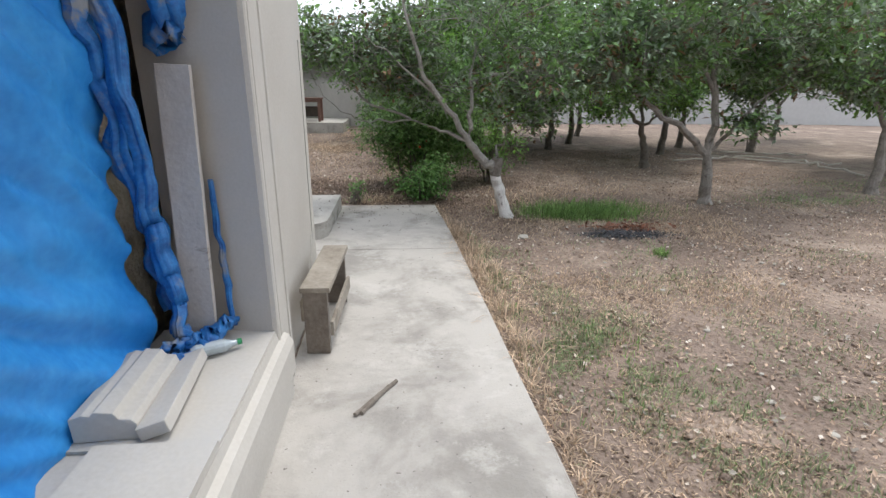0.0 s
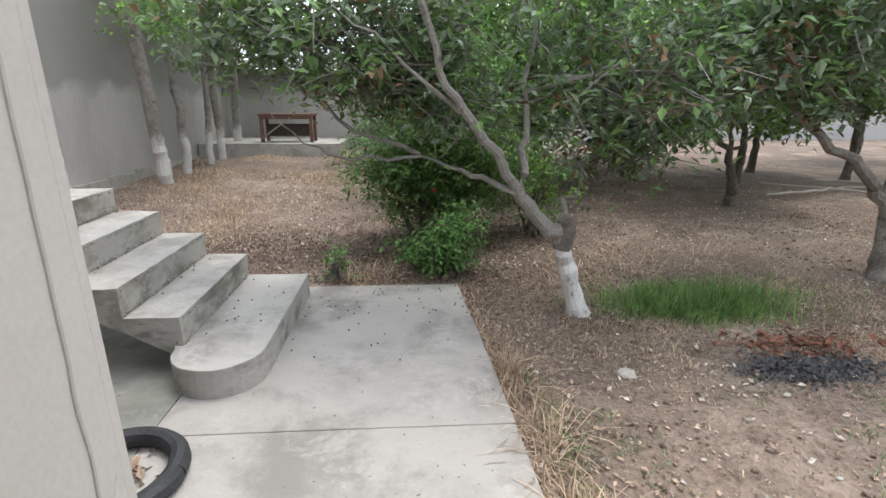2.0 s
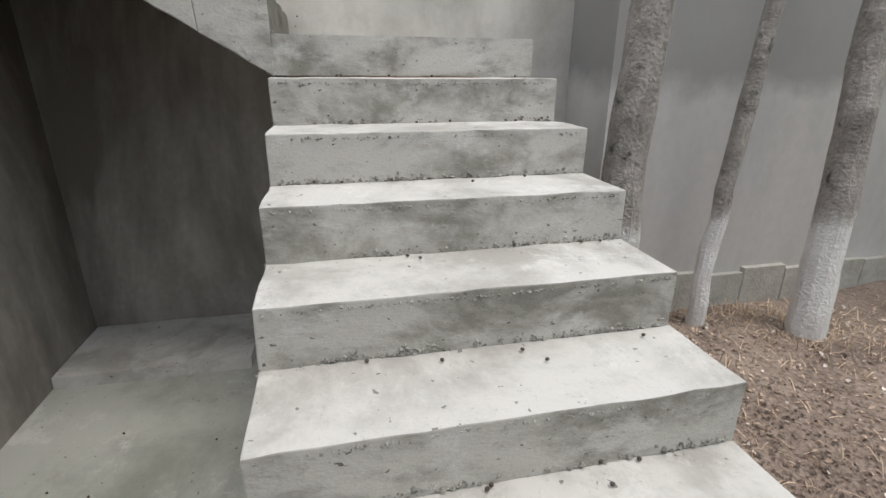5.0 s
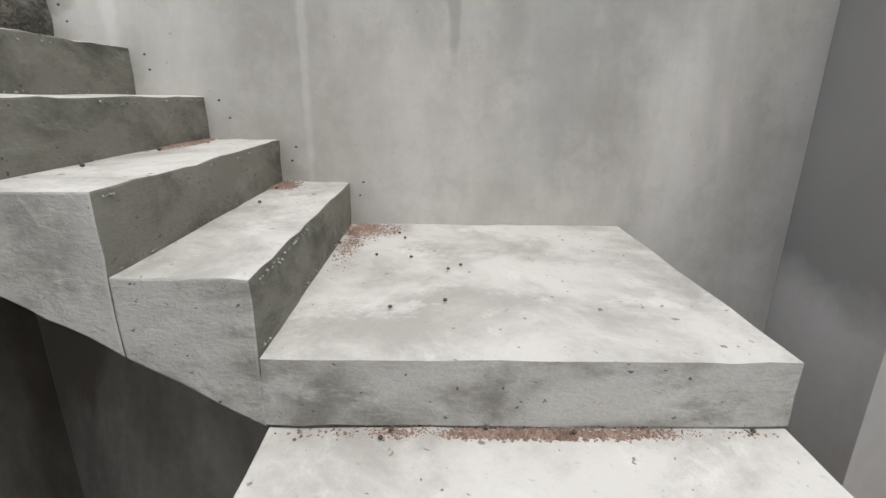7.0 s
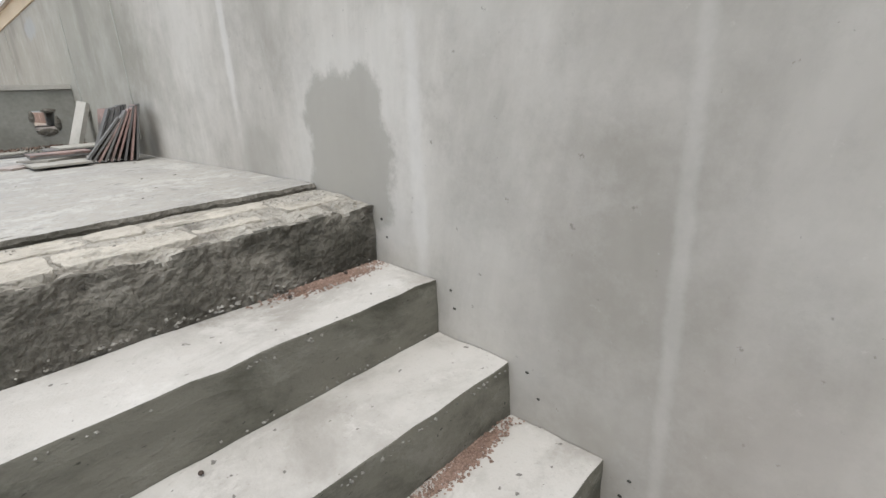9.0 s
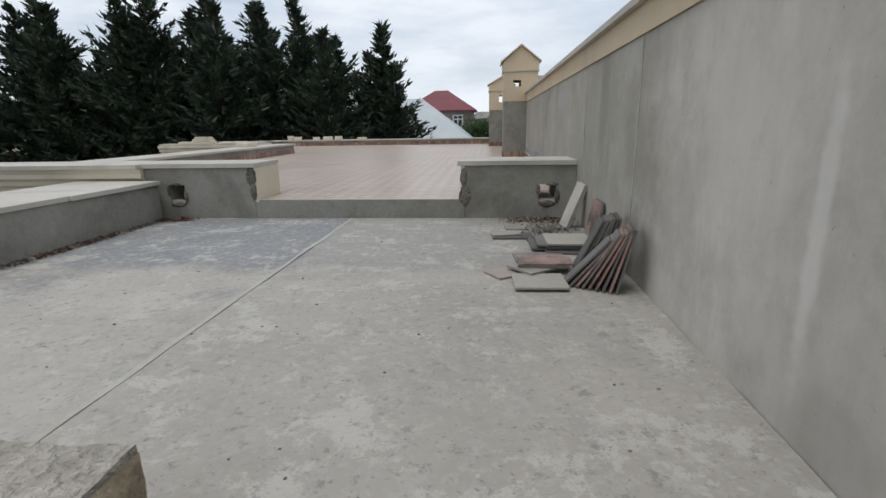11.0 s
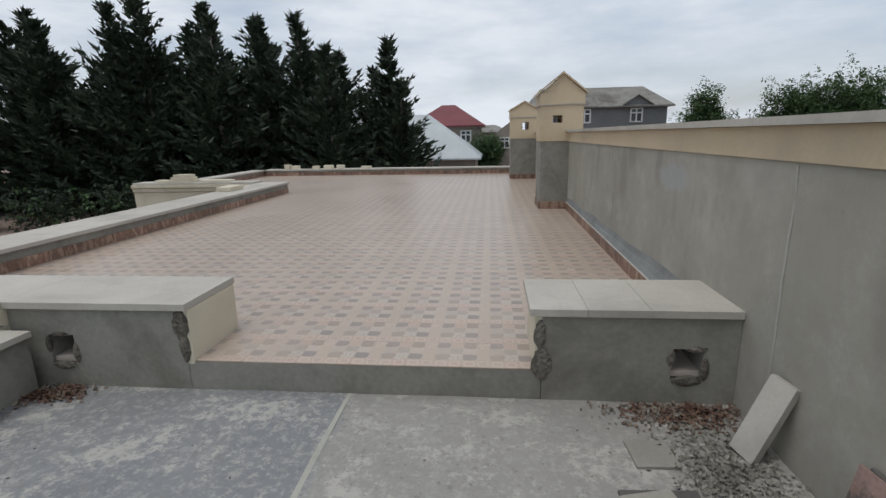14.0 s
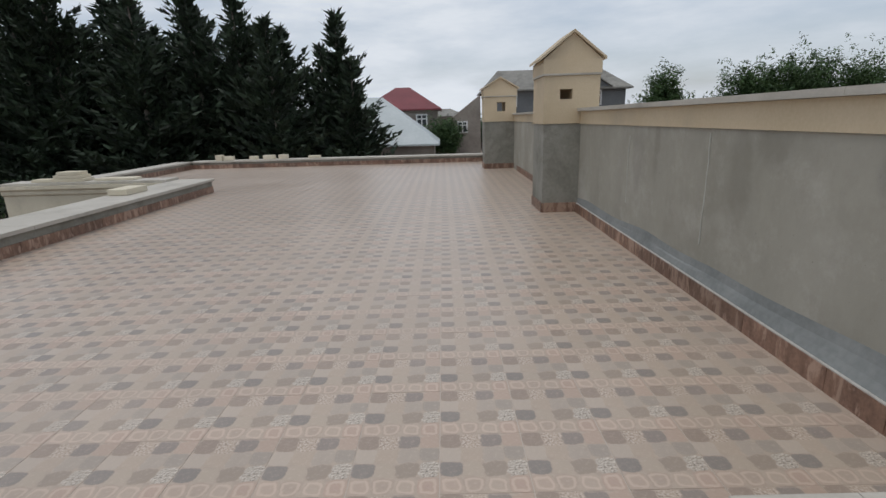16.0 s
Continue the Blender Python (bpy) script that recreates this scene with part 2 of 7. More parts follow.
flakes(M_WALL, (0.27, 0.245, 0.21), 3.1, 0.52, 0.74, 0.5, 0.7, 7.0)
flakes(M_WALL, (0.62, 0.59, 0.55), 22.0, 0.62, 0.72, 0.5)
tide(M_WALL, 1, 1.2, 1.3, (0.265, 0.255, 0.205), below=True, amount=0.68)
flakes(M_WALL, (0.235, 0.215, 0.175), 1.5, 0.50, 0.70, 0.38, 0.66, 13.0)
flakes(M_WALL, (0.53, 0.505, 0.46), 1.2, 0.50, 0.70, 0.45, 0.64, 19.0)
flakes(M_WALL, (0.60, 0.57, 0.53), 3.5, 0.52, 0.72, 0.26, 0.80, 27.0)
flakes(M_WALL, (0.30, 0.275, 0.235), 5.0, 0.53, 0.72, 0.32, 0.80, 33.0)
flakes(M_WALL, (0.17, 0.155, 0.13), 30.0, 0.68, 0.72, 0.6, 0.6, 41.0)
blot(M_WALL, 4.86, 3.30, 0.10, 0.62, (0.30, 0.275, 0.235), 0.5, 0.5, 0.7, 4.0)
blot(M_WALL, 4.99, 3.28, 0.10, 0.36, (0.27, 0.25, 0.215), 0.55, 0.3, 0.6, 5.0)
blot(M_WALL, 5.01, 2.95, 0.026, 0.28, (0.27, 0.25, 0.215), 0.6, 0.3, 0.45, 9.0)
blot(M_WALL, 3.27, 3.08, 0.30, 0.34, (0.62, 0.59, 0.545), 0.5, 0.3, 0.5, 9.0, True)
blot(M_WALL, 3.26, 3.09, 0.225, 0.245, (0.27, 0.25, 0.21), 0.62, 0.12, 0.6, 6.0, True)
blot(M_WALL, 3.23, 3.04, 0.17, 0.17, (0.38, 0.355, 0.31), 0.55, 0.3, 0.4, 6.0)
blot(M_WALL, 2.62, 3.02, 0.16, 0.13, (0.31, 0.29, 0.25), 0.5, 0.3, 0.5, 5.0)
blot(M_WALL, 3.62, 3.05, 0.03, 0.50, (0.66, 0.63, 0.59), 0.45, 0.5, 0.7, 12.0)
blot(M_WALL, 4.75, 2.45, 0.35, 0.30, (0.46, 0.405, 0.355), 0.35, 0.6, 0.8, 3.0)
blot(M_WALL, 5.62, 3.60, 0.42, 0.85, (0.225, 0.215, 0.20), 0.6, 0.6, 0.8, 3.0)
blot(M_WALL, 5.24, 3.05, 0.07, 0.42, (0.29, 0.27, 0.235), 0.5, 0.5, 0.8, 5.0)
blot(M_WALL, 5.45, 2.75, 0.10, 0.50, (0.32, 0.305, 0.28), 0.45, 0.5, 0.8, 5.0)
blot(M_WALL, 4.39, 2.85, 0.016, 0.85, (0.66, 0.63, 0.59), 0.24, 0.6, 0.9, 14.0)
blot(M_WALL, 2.46, 3.5, 0.03, 0.35, (0.68, 0.655, 0.62), 0.5, 0.5, 0.7, 12.0)
for cy, cz, ry, rz in ((-2.05, 4.08, 0.06, 0.16), (-2.75, 4.10, 0.12, 0.10), (-3.0, 3.95, 0.10, 0.30), (-4.1, 4.05, 0.05, 0.25), (-4.45, 3.9, 0.12, 0.3), (0.2, 3.9, 0.10, 0.45)):
    blot(M_WALL, cy, cz, ry, rz, (0.16, 0.148, 0.122), 0.32, 0.5, 0.9, 6.0)
blot(M_WALL, -1.75, 4.02, 0.28, 0.09, (0.36, 0.375, 0.385), 0.6, 0.3, 0.9, 7.0)
# damp render, with the shade under the stairs darkened into its colour
M_SHADEDAMPWALL = mat("shaded_damp_render", (0.15, 0.13, 0.11), (0.36, 0.33, 0.295), 1.5, 20, 0.8, 0.2, (0.095, 0.08, 0.066), 0.8, (0.46, 0.64), streak=True, fine_mix=0.15)
M_GARDENWALL = mat("garden_wall_render", (0.36, 0.335, 0.31), (0.52, 0.49, 0.46), 0.8, 14, 0.9, 0.2, (0.33, 0.31, 0.285), 0.5, (0.48, 0.66), streak=True, fine_mix=0.15)
tide(M_GARDENWALL, 2, 1.72, 0.20, (0.26, 0.245, 0.23))
M_SEAM = mat("filled_seam", (0.33, 0.32, 0.28), (0.44, 0.43, 0.38), 4, 40, 0.9, 0.2)
M_BLOCKEDGE = mat("limestone_plinth", (0.30, 0.28, 0.24), (0.46, 0.44, 0.39), 6, 50, 0.95, 0.6)
M_FACADE = mat("facade_limestone", (0.455, 0.42, 0.375), (0.55, 0.515, 0.47), 1.2, 60, 0.75, 0.08, (0.50, 0.48, 0.45), 1.2, (0.55, 0.72))
M_JAMB = mat("pinkish_limestone", (0.50, 0.455, 0.40), (0.58, 0.53, 0.475), 1.5, 90, 0.8, 0.06)
M_CREAM = mat("cream_limestone", (0.56, 0.50, 0.38), (0.68, 0.62, 0.49), 2.0, 80, 0.75, 0.08, (0.47, 0.42, 0.33), 1.1, (0.55, 0.75))
M_BEIGE = mat("beige_limestone", (0.50, 0.40, 0.265), (0.60, 0.49, 0.345), 1.2, 70, 0.8, 0.08, (0.43, 0.355, 0.255), 0.9, (0.52, 0.75))
M_CAP = mat("cap_stone", (0.41, 0.38, 0.33), (0.52, 0.49, 0.435), 2.0, 60, 0.7, 0.1, (0.34, 0.315, 0.275), 1.5, (0.50, 0.70))
M_ROOF = mat("roof_screed", (0.29, 0.27, 0.24), (0.41, 0.385, 0.345), 1.8, 34, 0.85, 0.35, (0.235, 0.23, 0.22), 0.7, (0.49, 0.58), fine_mix=0.3, crisp=0.78)
tide(M_ROOF, 1, 0.95, 0.14, (0.185, 0.195, 0.205), below=True, amount=0.82, freq=3.5)
tide(M_ROOF, 0, -2.93, 0.05, (0.325, 0.305, 0.27), below=True, amount=0.62, freq=3.0)
flakes(M_ROOF, (0.44, 0.42, 0.38), 3.4, 0.53, 0.57, 0.8, 0.84)
flakes(M_ROOF, (0.37, 0.36, 0.335), 28.0, 0.50, 0.62, 0.7, 0.7, 3.0)
flakes(M_ROOF, (0.115, 0.115, 0.11), 40.0, 0.58, 0.66, 0.6, 0.7, 9.0)
flakes(M_ROOF, (0.20, 0.195, 0.18), 16.0, 0.57, 0.63)
M_PARAPET = mat("parapet_render", (0.20, 0.195, 0.165), (0.30, 0.29, 0.255), 2.0, 35, 0.9, 0.25, (0.15, 0.14, 0.115), 1.6, (0.52, 0.7))
flakes(M_PARAPET, (0.125, 0.118, 0.095), 2.6, 0.48, 0.70, 0.6, 0.68, 4.0)
flakes(M_PARAPET, (0.36, 0.35, 0.315), 3.4, 0.55, 0.68, 0.4, 0.7, 15.0)
M_TILEEDGE = mat("dark_slate_tile", (0.095, 0.09, 0.082), (0.17, 0.16, 0.148), 5, 60, 0.6, 0.1, vary=0.35)
M_PALETILE = mat("pale_stone_tile", (0.26, 0.245, 0.21), (0.36, 0.34, 0.295), 4, 60, 0.6, 0.1, vary=0.15)
M_ROOFBLOCK = mat("coquina_block", (0.33, 0.275, 0.185), (0.55, 0.475, 0.355), 7, 60, 0.95, 0.9, (0.15, 0.13, 0.10), 3.2, (0.49, 0.64), bump_dist=0.02)
M_SOIL = mat("garden_soil", (0.125, 0.088, 0.068), (0.335, 0.255, 0.205), 2.2, 30, 0.97, 1.0, (0.45, 0.355, 0.285), 0.6, (0.53, 0.67), bump_dist=0.04, fine_mix=0.5, crisp=0.75)
M_WOOD = mat("weathered_wood", (0.20, 0.17, 0.135), (0.37, 0.33, 0.28), 5, 45, 0.85, 0.4, (0.13, 0.105, 0.08), 3, (0.56, 0.72))
M_OLDBOARD = mat("grey_board", (0.46, 0.41, 0.375), (0.58, 0.53, 0.49), 4, 50, 0.85, 0.3, (0.24, 0.19, 0.16), 7, (0.63, 0.72))
M_BARK = mat("fruit_tree_bark", (0.10, 0.085, 0.07), (0.24, 0.21, 0.18), 14, 60, 0.95, 0.9, bump_dist=0.02)
M_PALEBARK = mat("poplar_bark", (0.16, 0.14, 0.12), (0.36, 0.325, 0.29), 9, 50, 0.95, 0.8, (0.07, 0.06, 0.05), 7, (0.58, 0.68), bump_dist=0.02)
M_GREYBARK = mat("smooth_grey_bark", (0.19, 0.175, 0.155), (0.38, 0.355, 0.325), 9, 50, 0.9, 0.5, (0.11, 0.095, 0.08), 9, (0.56, 0.68), bump_dist=0.015)
M_LIME = mat("limewash", (0.55, 0.53, 0.50), (0.80, 0.78, 0.75), 12, 60, 0.95, 0.6, (0.28, 0.24, 0.21), 10, (0.60, 0.68))
M_LIMEBARK = mat("limewashed_bark", (0.16, 0.14, 0.12), (0.36, 0.325, 0.29), 9, 50, 0.95, 0.8, (0.07, 0.06, 0.05), 7, (0.58, 0.68), bump_dist=0.02)
tide(M_LIMEBARK, 2, 0.92, 0.16, (0.66, 0.63, 0.60), below=True, amount=0.9, freq=9)
M_RUST = mat("red_table_wood", (0.13, 0.06, 0.045), (0.22, 0.12, 0.09), 4, 40, 0.7, 0.2)
M_BLACK = mat("black_rubber", (0.018, 0.018, 0.02), (0.04, 0.04, 0.043), 12, 60, 0.6, 0.2)
M_IRON = mat("rusty_iron", (0.05, 0.045, 0.04), (0.12, 0.09, 0.07), 12, 90, 0.6, 0.2, metal=0.5)
M_DEBRIS = mat("reddish_dust", (0.15, 0.095, 0.07), (0.31, 0.215, 0.17), 10, 80, 0.97, 0.6, vary=0.3, island=True)
M_CHARCOAL = mat("ash_and_charcoal", (0.025, 0.025, 0.028), (0.17, 0.17, 0.18), 16, 60, 0.95, 0.8)


def leaf_mat(name, dark, light, rough=0.55, back=0.25):
    m = mat(name, dark, light, 1.7, 9, rough, 0, vary=0.55, island=True, fine_mix=0.5)
    n, li = m.node_tree.nodes, m.node_tree.links
    b = n["Principled BSDF"]
    tr = n.new("ShaderNodeBsdfTranslucent")
    li.new(b.inputs["Base Color"].links[0].from_socket, tr.inputs["Color"])
    mx = n.new("ShaderNodeMixShader")
    mx.inputs[0].default_value = back
    li.new(b.outputs[0], mx.inputs[1])
    li.new(tr.outputs[0], mx.inputs[2])
    li.new(mx.outputs[0], n["Material Output"].inputs["Surface"])
    return m


M_LEAF = leaf_mat("orchard_leaf", (0.085, 0.175, 0.05), (0.24, 0.375, 0.13), 0.5, 0.32)
M_LEAF_FAR = leaf_mat("windblown_leaf", (0.035, 0.075, 0.03), (0.10, 0.165, 0.06), 0.6, 0.25)
M_LEAF_GREY = leaf_mat("greyish_leaf", (0.135, 0.195, 0.12), (0.35, 0.435, 0.295), 0.45, 0.26)
M_LEAF_BRIGHT = leaf_mat("bright_leaf", (0.13, 0.28, 0.05), (0.31, 0.50, 0.12), 0.5, 0.46)
M_WEED = leaf_mat("weed_leaf", (0.09, 0.22, 0.055), (0.21, 0.38, 0.12), 0.5, 0.35)
M_PINE = leaf_mat("conifer_needles", (0.010, 0.020, 0.011), (0.034, 0.055, 0.028), 0.7, 0.1)
M_STRAW = leaf_mat("dry_grass", (0.42, 0.31, 0.22), (0.70, 0.56, 0.42), 0.8, 0.4)
M_LITTER = leaf_mat("dry_leaves", (0.25, 0.165, 0.115), (0.54, 0.415, 0.32), 0.85, 0.15)
M_GRASS = leaf_mat("green_grass", (0.14, 0.26, 0.07), (0.31, 0.45, 0.16), 0.6, 0.5)
M_TUFT = leaf_mat("dusty_grass", (0.18, 0.235, 0.115), (0.36, 0.41, 0.235), 0.6, 0.45)
M_CHIP = leaf_mat("bleached_chip", (0.42, 0.36, 0.30), (0.66, 0.60, 0.53), 0.85, 0.1)
M_BROWNLEAF = leaf_mat("withered_leaf", (0.15, 0.09, 0.05), (0.28, 0.19, 0.11), 0.8, 0.2)
M_FARWALL = mat("far_pale_wall", (0.42, 0.41, 0.40), (0.52, 0.51, 0.50), 0.4, 6, 0.9, 0.1)
M_HOSE = mat("pale_hose", (0.42, 0.38, 0.33), (0.52, 0.48, 0.42), 6, 40, 0.6, 0.1)
M_SCORCH = leaf_mat("scorched_leaf", (0.17, 0.065, 0.04), (0.34, 0.16, 0.10), 0.85, 0.1)
M_HUMUS = leaf_mat("dark_humus", (0.105, 0.076, 0.060), (0.25, 0.185, 0.150), 0.9, 0.05)
M_TARP = mat("blue_tarpaulin", (0.012, 0.19, 0.56), (0.05, 0.33, 0.74), 2.6, 30, 0.42, 0.08, (0.07, 0.36, 0.75), 1.6, (0.54, 0.72))
M_TARP_DARK = mat("crumpled_tarpaulin", (0.008, 0.07, 0.26), (0.03, 0.22, 0.55), 14, 60, 0.5, 0.2, (0.22, 0.23, 0.25), 7, (0.55, 0.66))
M_BOTTLE = mat("clear_plastic", (0.35, 0.40, 0.42), (0.50, 0.55, 0.57), 8, 40, 0.15, 0.1)
M_GREENCAP = mat("green_plastic", (0.02, 0.22, 0.08), (0.03, 0.30, 0.11), 8, 40, 0.4, 0.05)
M_WOOD2 = mat("brown_plank", (0.13, 0.105, 0.085), (0.25, 0.215, 0.18), 6, 50, 0.85, 0.4)
M_PINKTILE = mat("pink_patterned_tile", (0.19, 0.105, 0.085), (0.38, 0.265, 0.23), 9, 60, 0.5, 0.1, (0.10, 0.085, 0.075), 7, (0.5, 0.6))
M_PINKPALE = mat("faded_pink_tile", (0.27, 0.22, 0.19), (0.36, 0.30, 0.265), 7, 60, 0.55, 0.1)
M_FILLET = mat("cement_fillet", (0.165, 0.175, 0.172), (0.265, 0.275, 0.268), 3, 30, 0.7, 0.15)
M_GROUT_PALE = mat("pale_grout", (0.36, 0.34, 0.31), (0.52, 0.50, 0.46), 9, 50, 0.9, 0.2)
M_RUSTDIRT = mat("rusty_dirt", (0.075, 0.035, 0.024), (0.22, 0.14, 0.10), 9, 60, 0.95, 0.6, (0.26, 0.24, 0.20), 7, (0.5, 0.62))
M_GRIT = mat("mossy_grit", (0.09, 0.088, 0.07), (0.27, 0.26, 0.22), 9, 70, 0.95, 0.7, (0.34, 0.32, 0.28), 5, (0.52, 0.62))
M_HOLE = mat("dark_hole", (0.03, 0.028, 0.024), (0.07, 0.065, 0.055), 20, 80, 0.95, 0.2)
M_BERRY = mat("dried_berry", (0.035, 0.025, 0.02), (0.085, 0.06, 0.045), 40, 90, 0.8, 0.2)
M_FARSTONE = mat("far_stone_wall", (0.20, 0.17, 0.145), (0.30, 0.265, 0.23), 0.8, 5, 0.9, 0.2)
M_GREYHOUSE = mat("grey_house_render", (0.15, 0.16, 0.165), (0.21, 0.215, 0.22), 0.5, 5, 0.9, 0.1)
M_REDROOF = mat("red_metal_roof", (0.13, 0.018, 0.024), (0.19, 0.032, 0.04), 0.6, 6, 0.5, 0.1)
M_PALEROOF = mat("pale_metal_roof", (0.40, 0.45, 0.46), (0.52, 0.56, 0.57), 0.6, 6, 0.45, 0.1)
M_OLDROOF = mat("old_sheet_roof", (0.15, 0.145, 0.13), (0.27, 0.26, 0.235), 0.9, 5, 0.8, 0.3, (0.11, 0.10, 0.085), 0.5, (0.5, 0.65))
M_WHITE = mat("white_frame", (0.62, 0.62, 0.61), (0.72, 0.72, 0.71), 2, 20, 0.5, 0.0)
M_GLASSDARK = mat("dark_glass", (0.03, 0.035, 0.04), (0.06, 0.065, 0.07), 1, 8, 0.1, 0.0)
M_LIPBLOCK = mat("worn_lip_block", (0.36, 0.325, 0.275), (0.54, 0.495, 0.42), 7, 60, 0.95, 0.8, (0.20, 0.185, 0.15), 5, (0.52, 0.66), bump_dist=0.02)
# board-marked formed concrete, darker than the treads to include upright faces' shade
M_RISER = concrete("shaded_formwork_concrete", (0.175, 0.162, 0.135), (0.41, 0.385, 0.345), (0.50, 0.48, 0.445), (0.095, 0.088, 0.07), board=True, dirty=0.6)
# algae tone, deepened by the shade on the second flight's risers
M_SHADEMOSSRISER = concrete("shaded_algae_concrete", (0.065, 0.062, 0.045), (0.16, 0.15, 0.12), (0.22, 0.21, 0.175), (0.045, 0.043, 0.03), board=True, dirty=0.5)
M_CRUMB = mat("cement_crumbs", (0.13, 0.12, 0.10), (0.34, 0.32, 0.285), 14, 60, 0.95, 0.4, vary=0.3, island=True)
M_LIPTOP = mat("crumbled_lip_top", (0.25, 0.23, 0.195), (0.48, 0.445, 0.385), 9, 40, 0.95, 1.0, (0.17, 0.155, 0.13), 6.0, (0.52, 0.66), bump_dist=0.04, fine_mix=0.45)


# ---- shape helpers ----
def part(name, bm, material, parent=None, label=""):
    me = bpy.data.meshes.new(name)
    bm.normal_update()
    bm.to_mesh(me)
    bm.free()
    if material:
        me.materials.append(material)
    ob = new(name, me)
    if parent:
        ob.parent = parent
    if label:
        ob["label"] = label
    return ob


def faces_by(ob, material, test):
    """A second material on the faces that pass the test, such as risers beside treads."""
    ob.data.materials.append(material)
    k = len(ob.data.materials) - 1
    for p in ob.data.polygons:
        if test(p.normal):
            p.material_index = k
    return ob


def thing(name, bm, material, label, category, group="", kind=""):
    return tagged(part(name, bm, material), label, category, group, kind)


def empty(name, label, category, at=(0, 0, 0), group="", kind="", turn=0):
    e = new(name)
    e.empty_display_size = 0.1
    e.matrix_world = pose(*at, 0, 0, turn)
    return tagged(e, label, category, group, kind)


def box(x0, x1, y0, y1, z0, z1, bevel=0.0, bm=None, wobble=0.0, cuts=0, rng=None):
    own = bmesh.new()
    vs = [own.verts.new((x, y, z)) for z in (z0, z1) for y in (y0, y1) for x in (x0, x1)]
    for f in ((0, 2, 3, 1), (4, 5, 7, 6), (0, 1, 5, 4), (2, 6, 7, 3), (0, 4, 6, 2), (1, 3, 7, 5)):
        own.faces.new([vs[i] for i in f])
    if cuts:
        bmesh.ops.subdivide_edges(own, edges=own.edges[:], cuts=cuts, use_grid_fill=True)
    if bevel:
        sharp = [e for e in own.edges if len(e.link_faces) == 2 and e.calc_face_angle(0) > 0.5]
        bmesh.ops.bevel(own, geom=sharp, offset=bevel, segments=2, affect="EDGES", profile=0.6)
    if wobble:
        for v in own.verts:
            v.co += noise.noise_vector(v.co * 7.0) * wobble + noise.noise_vector(v.co * 23.0) * wobble * 0.5
    if bm is None:
        return own
    tmp = bpy.data.meshes.new("tmp")
    own.to_mesh(tmp)
    own.free()
    bm.from_mesh(tmp)
    bpy.data.meshes.remove(tmp)
    return bm


def prism(points, axis, lo, hi, bevel=0.0):
    """A polygon in the plane across an axis, extruded from lo to hi."""
    bm = bmesh.new()
    put = {"x": lambda a, b, c: (c, a, b), "y": lambda a, b, c: (a, c, b), "z": lambda a, b, c: (a, b, c)}[axis]
    low = [bm.verts.new(put(a, b, lo)) for a, b in points]
    high = [bm.verts.new(put(a, b, hi)) for a, b in points]
    n = len(points)
    bm.faces.new(low)
    bm.faces.new(high)
    for i in range(n):
        j = (i + 1) % n
        bm.faces.new((low[i], low[j], high[j], high[i]))
    bmesh.ops.recalc_face_normals(bm, faces=bm.faces[:])
    if bevel:
        sharp = [e for e in bm.edges if len(e.link_faces) == 2 and e.calc_face_angle(0) > 0.4]
        bmesh.ops.bevel(bm, geom=sharp, offset=bevel, segments=2, affect="EDGES", profile=0.6)
    return bm


def roughen(bm, cuts_len=0.06, amount=0.006, freq=9.0, keep=None):
    """Split long edges and push the vertices about, for cast and broken edges."""
    for _ in range(4):
        long = [e for e in bm.edges if e.calc_length() > cuts_len * 2]
        if not long or len(bm.verts) > 30000:
            break
        bmesh.ops.subdivide_edges(bm, edges=long, cuts=1, use_grid_fill=True)
    for v in bm.verts:
        if keep is None or keep(v.co):
            v.co += noise.noise_vector(v.co * freq) * amount + noise.noise_vector(v.co * freq * 3.1) * amount * 0.6
    return bm


def tube(bm, pts, radii, sides=7, cap=True):
    rings = []
    up = Vector((0.13, 0.21, 0.97))
    for i, p in enumerate(pts):
        p = Vector(p)
        d = (Vector(pts[min(i + 1, len(pts) - 1)]) - Vector(pts[max(i - 1, 0)])).normalized()
        a = d.cross(up if abs(d.dot(up)) < 0.95 else Vector((1, 0, 0))).normalized()
        b = d.cross(a)
        rings.append([bm.verts.new(p + (a * math.cos(k * math.tau / sides) + b * math.sin(k * math.tau / sides)) * radii[i]) for k in range(sides)])
    for r, s in zip(rings, rings[1:]):
        for k in range(sides):
            bm.faces.new((r[k], r[(k + 1) % sides], s[(k + 1) % sides], s[k]))
    if cap:
        bm.faces.new(rings[0][::-1])
        bm.faces.new(rings[-1])
    return bm


def mesh_from(name, verts, faces, material, parent=None, smooth=False):
    me = bpy.data.meshes.new(name)
    me.from_pydata(verts, [], faces)
    me.materials.append(material)
    if smooth:
        for p in me.polygons:
            p.use_smooth = True
    ob = new(name, me)
    if parent:
        ob.parent = parent
    return ob


def leaf_cloud(name, centres, size, material, rng, parent=None, droop=0.3, aspect=0.5):
    """Many small pointed, folded leaves, one island each."""
    verts, faces = [], []
    for c in centres:
        s = size * rng.uniform(0.6, 1.35)
        yaw, tilt, roll = rng.uniform(0, math.tau), rng.gauss(-droop, 0.5), rng.gauss(0, 0.5)
        d = Vector((math.cos(yaw) * math.cos(tilt), math.sin(yaw) * math.cos(tilt), math.sin(tilt)))
        w = Vector((-math.sin(yaw), math.cos(yaw), roll)).normalized() * s * aspect * 0.5
        n = d.cross(w).normalized() * s * 0.12
        c = Vector(c)
        i = len(verts)
        verts += [c, c + d * s * 0.45 + w + n, c + d * s, c + d * s * 0.45 - w + n, c + d * s * 0.5]
        faces += [(i, i + 4, i + 1), (i + 4, i + 2, i + 1), (i, i + 3, i + 4), (i + 4, i + 3, i + 2)]
    return mesh_from(name, verts, faces, material, parent)


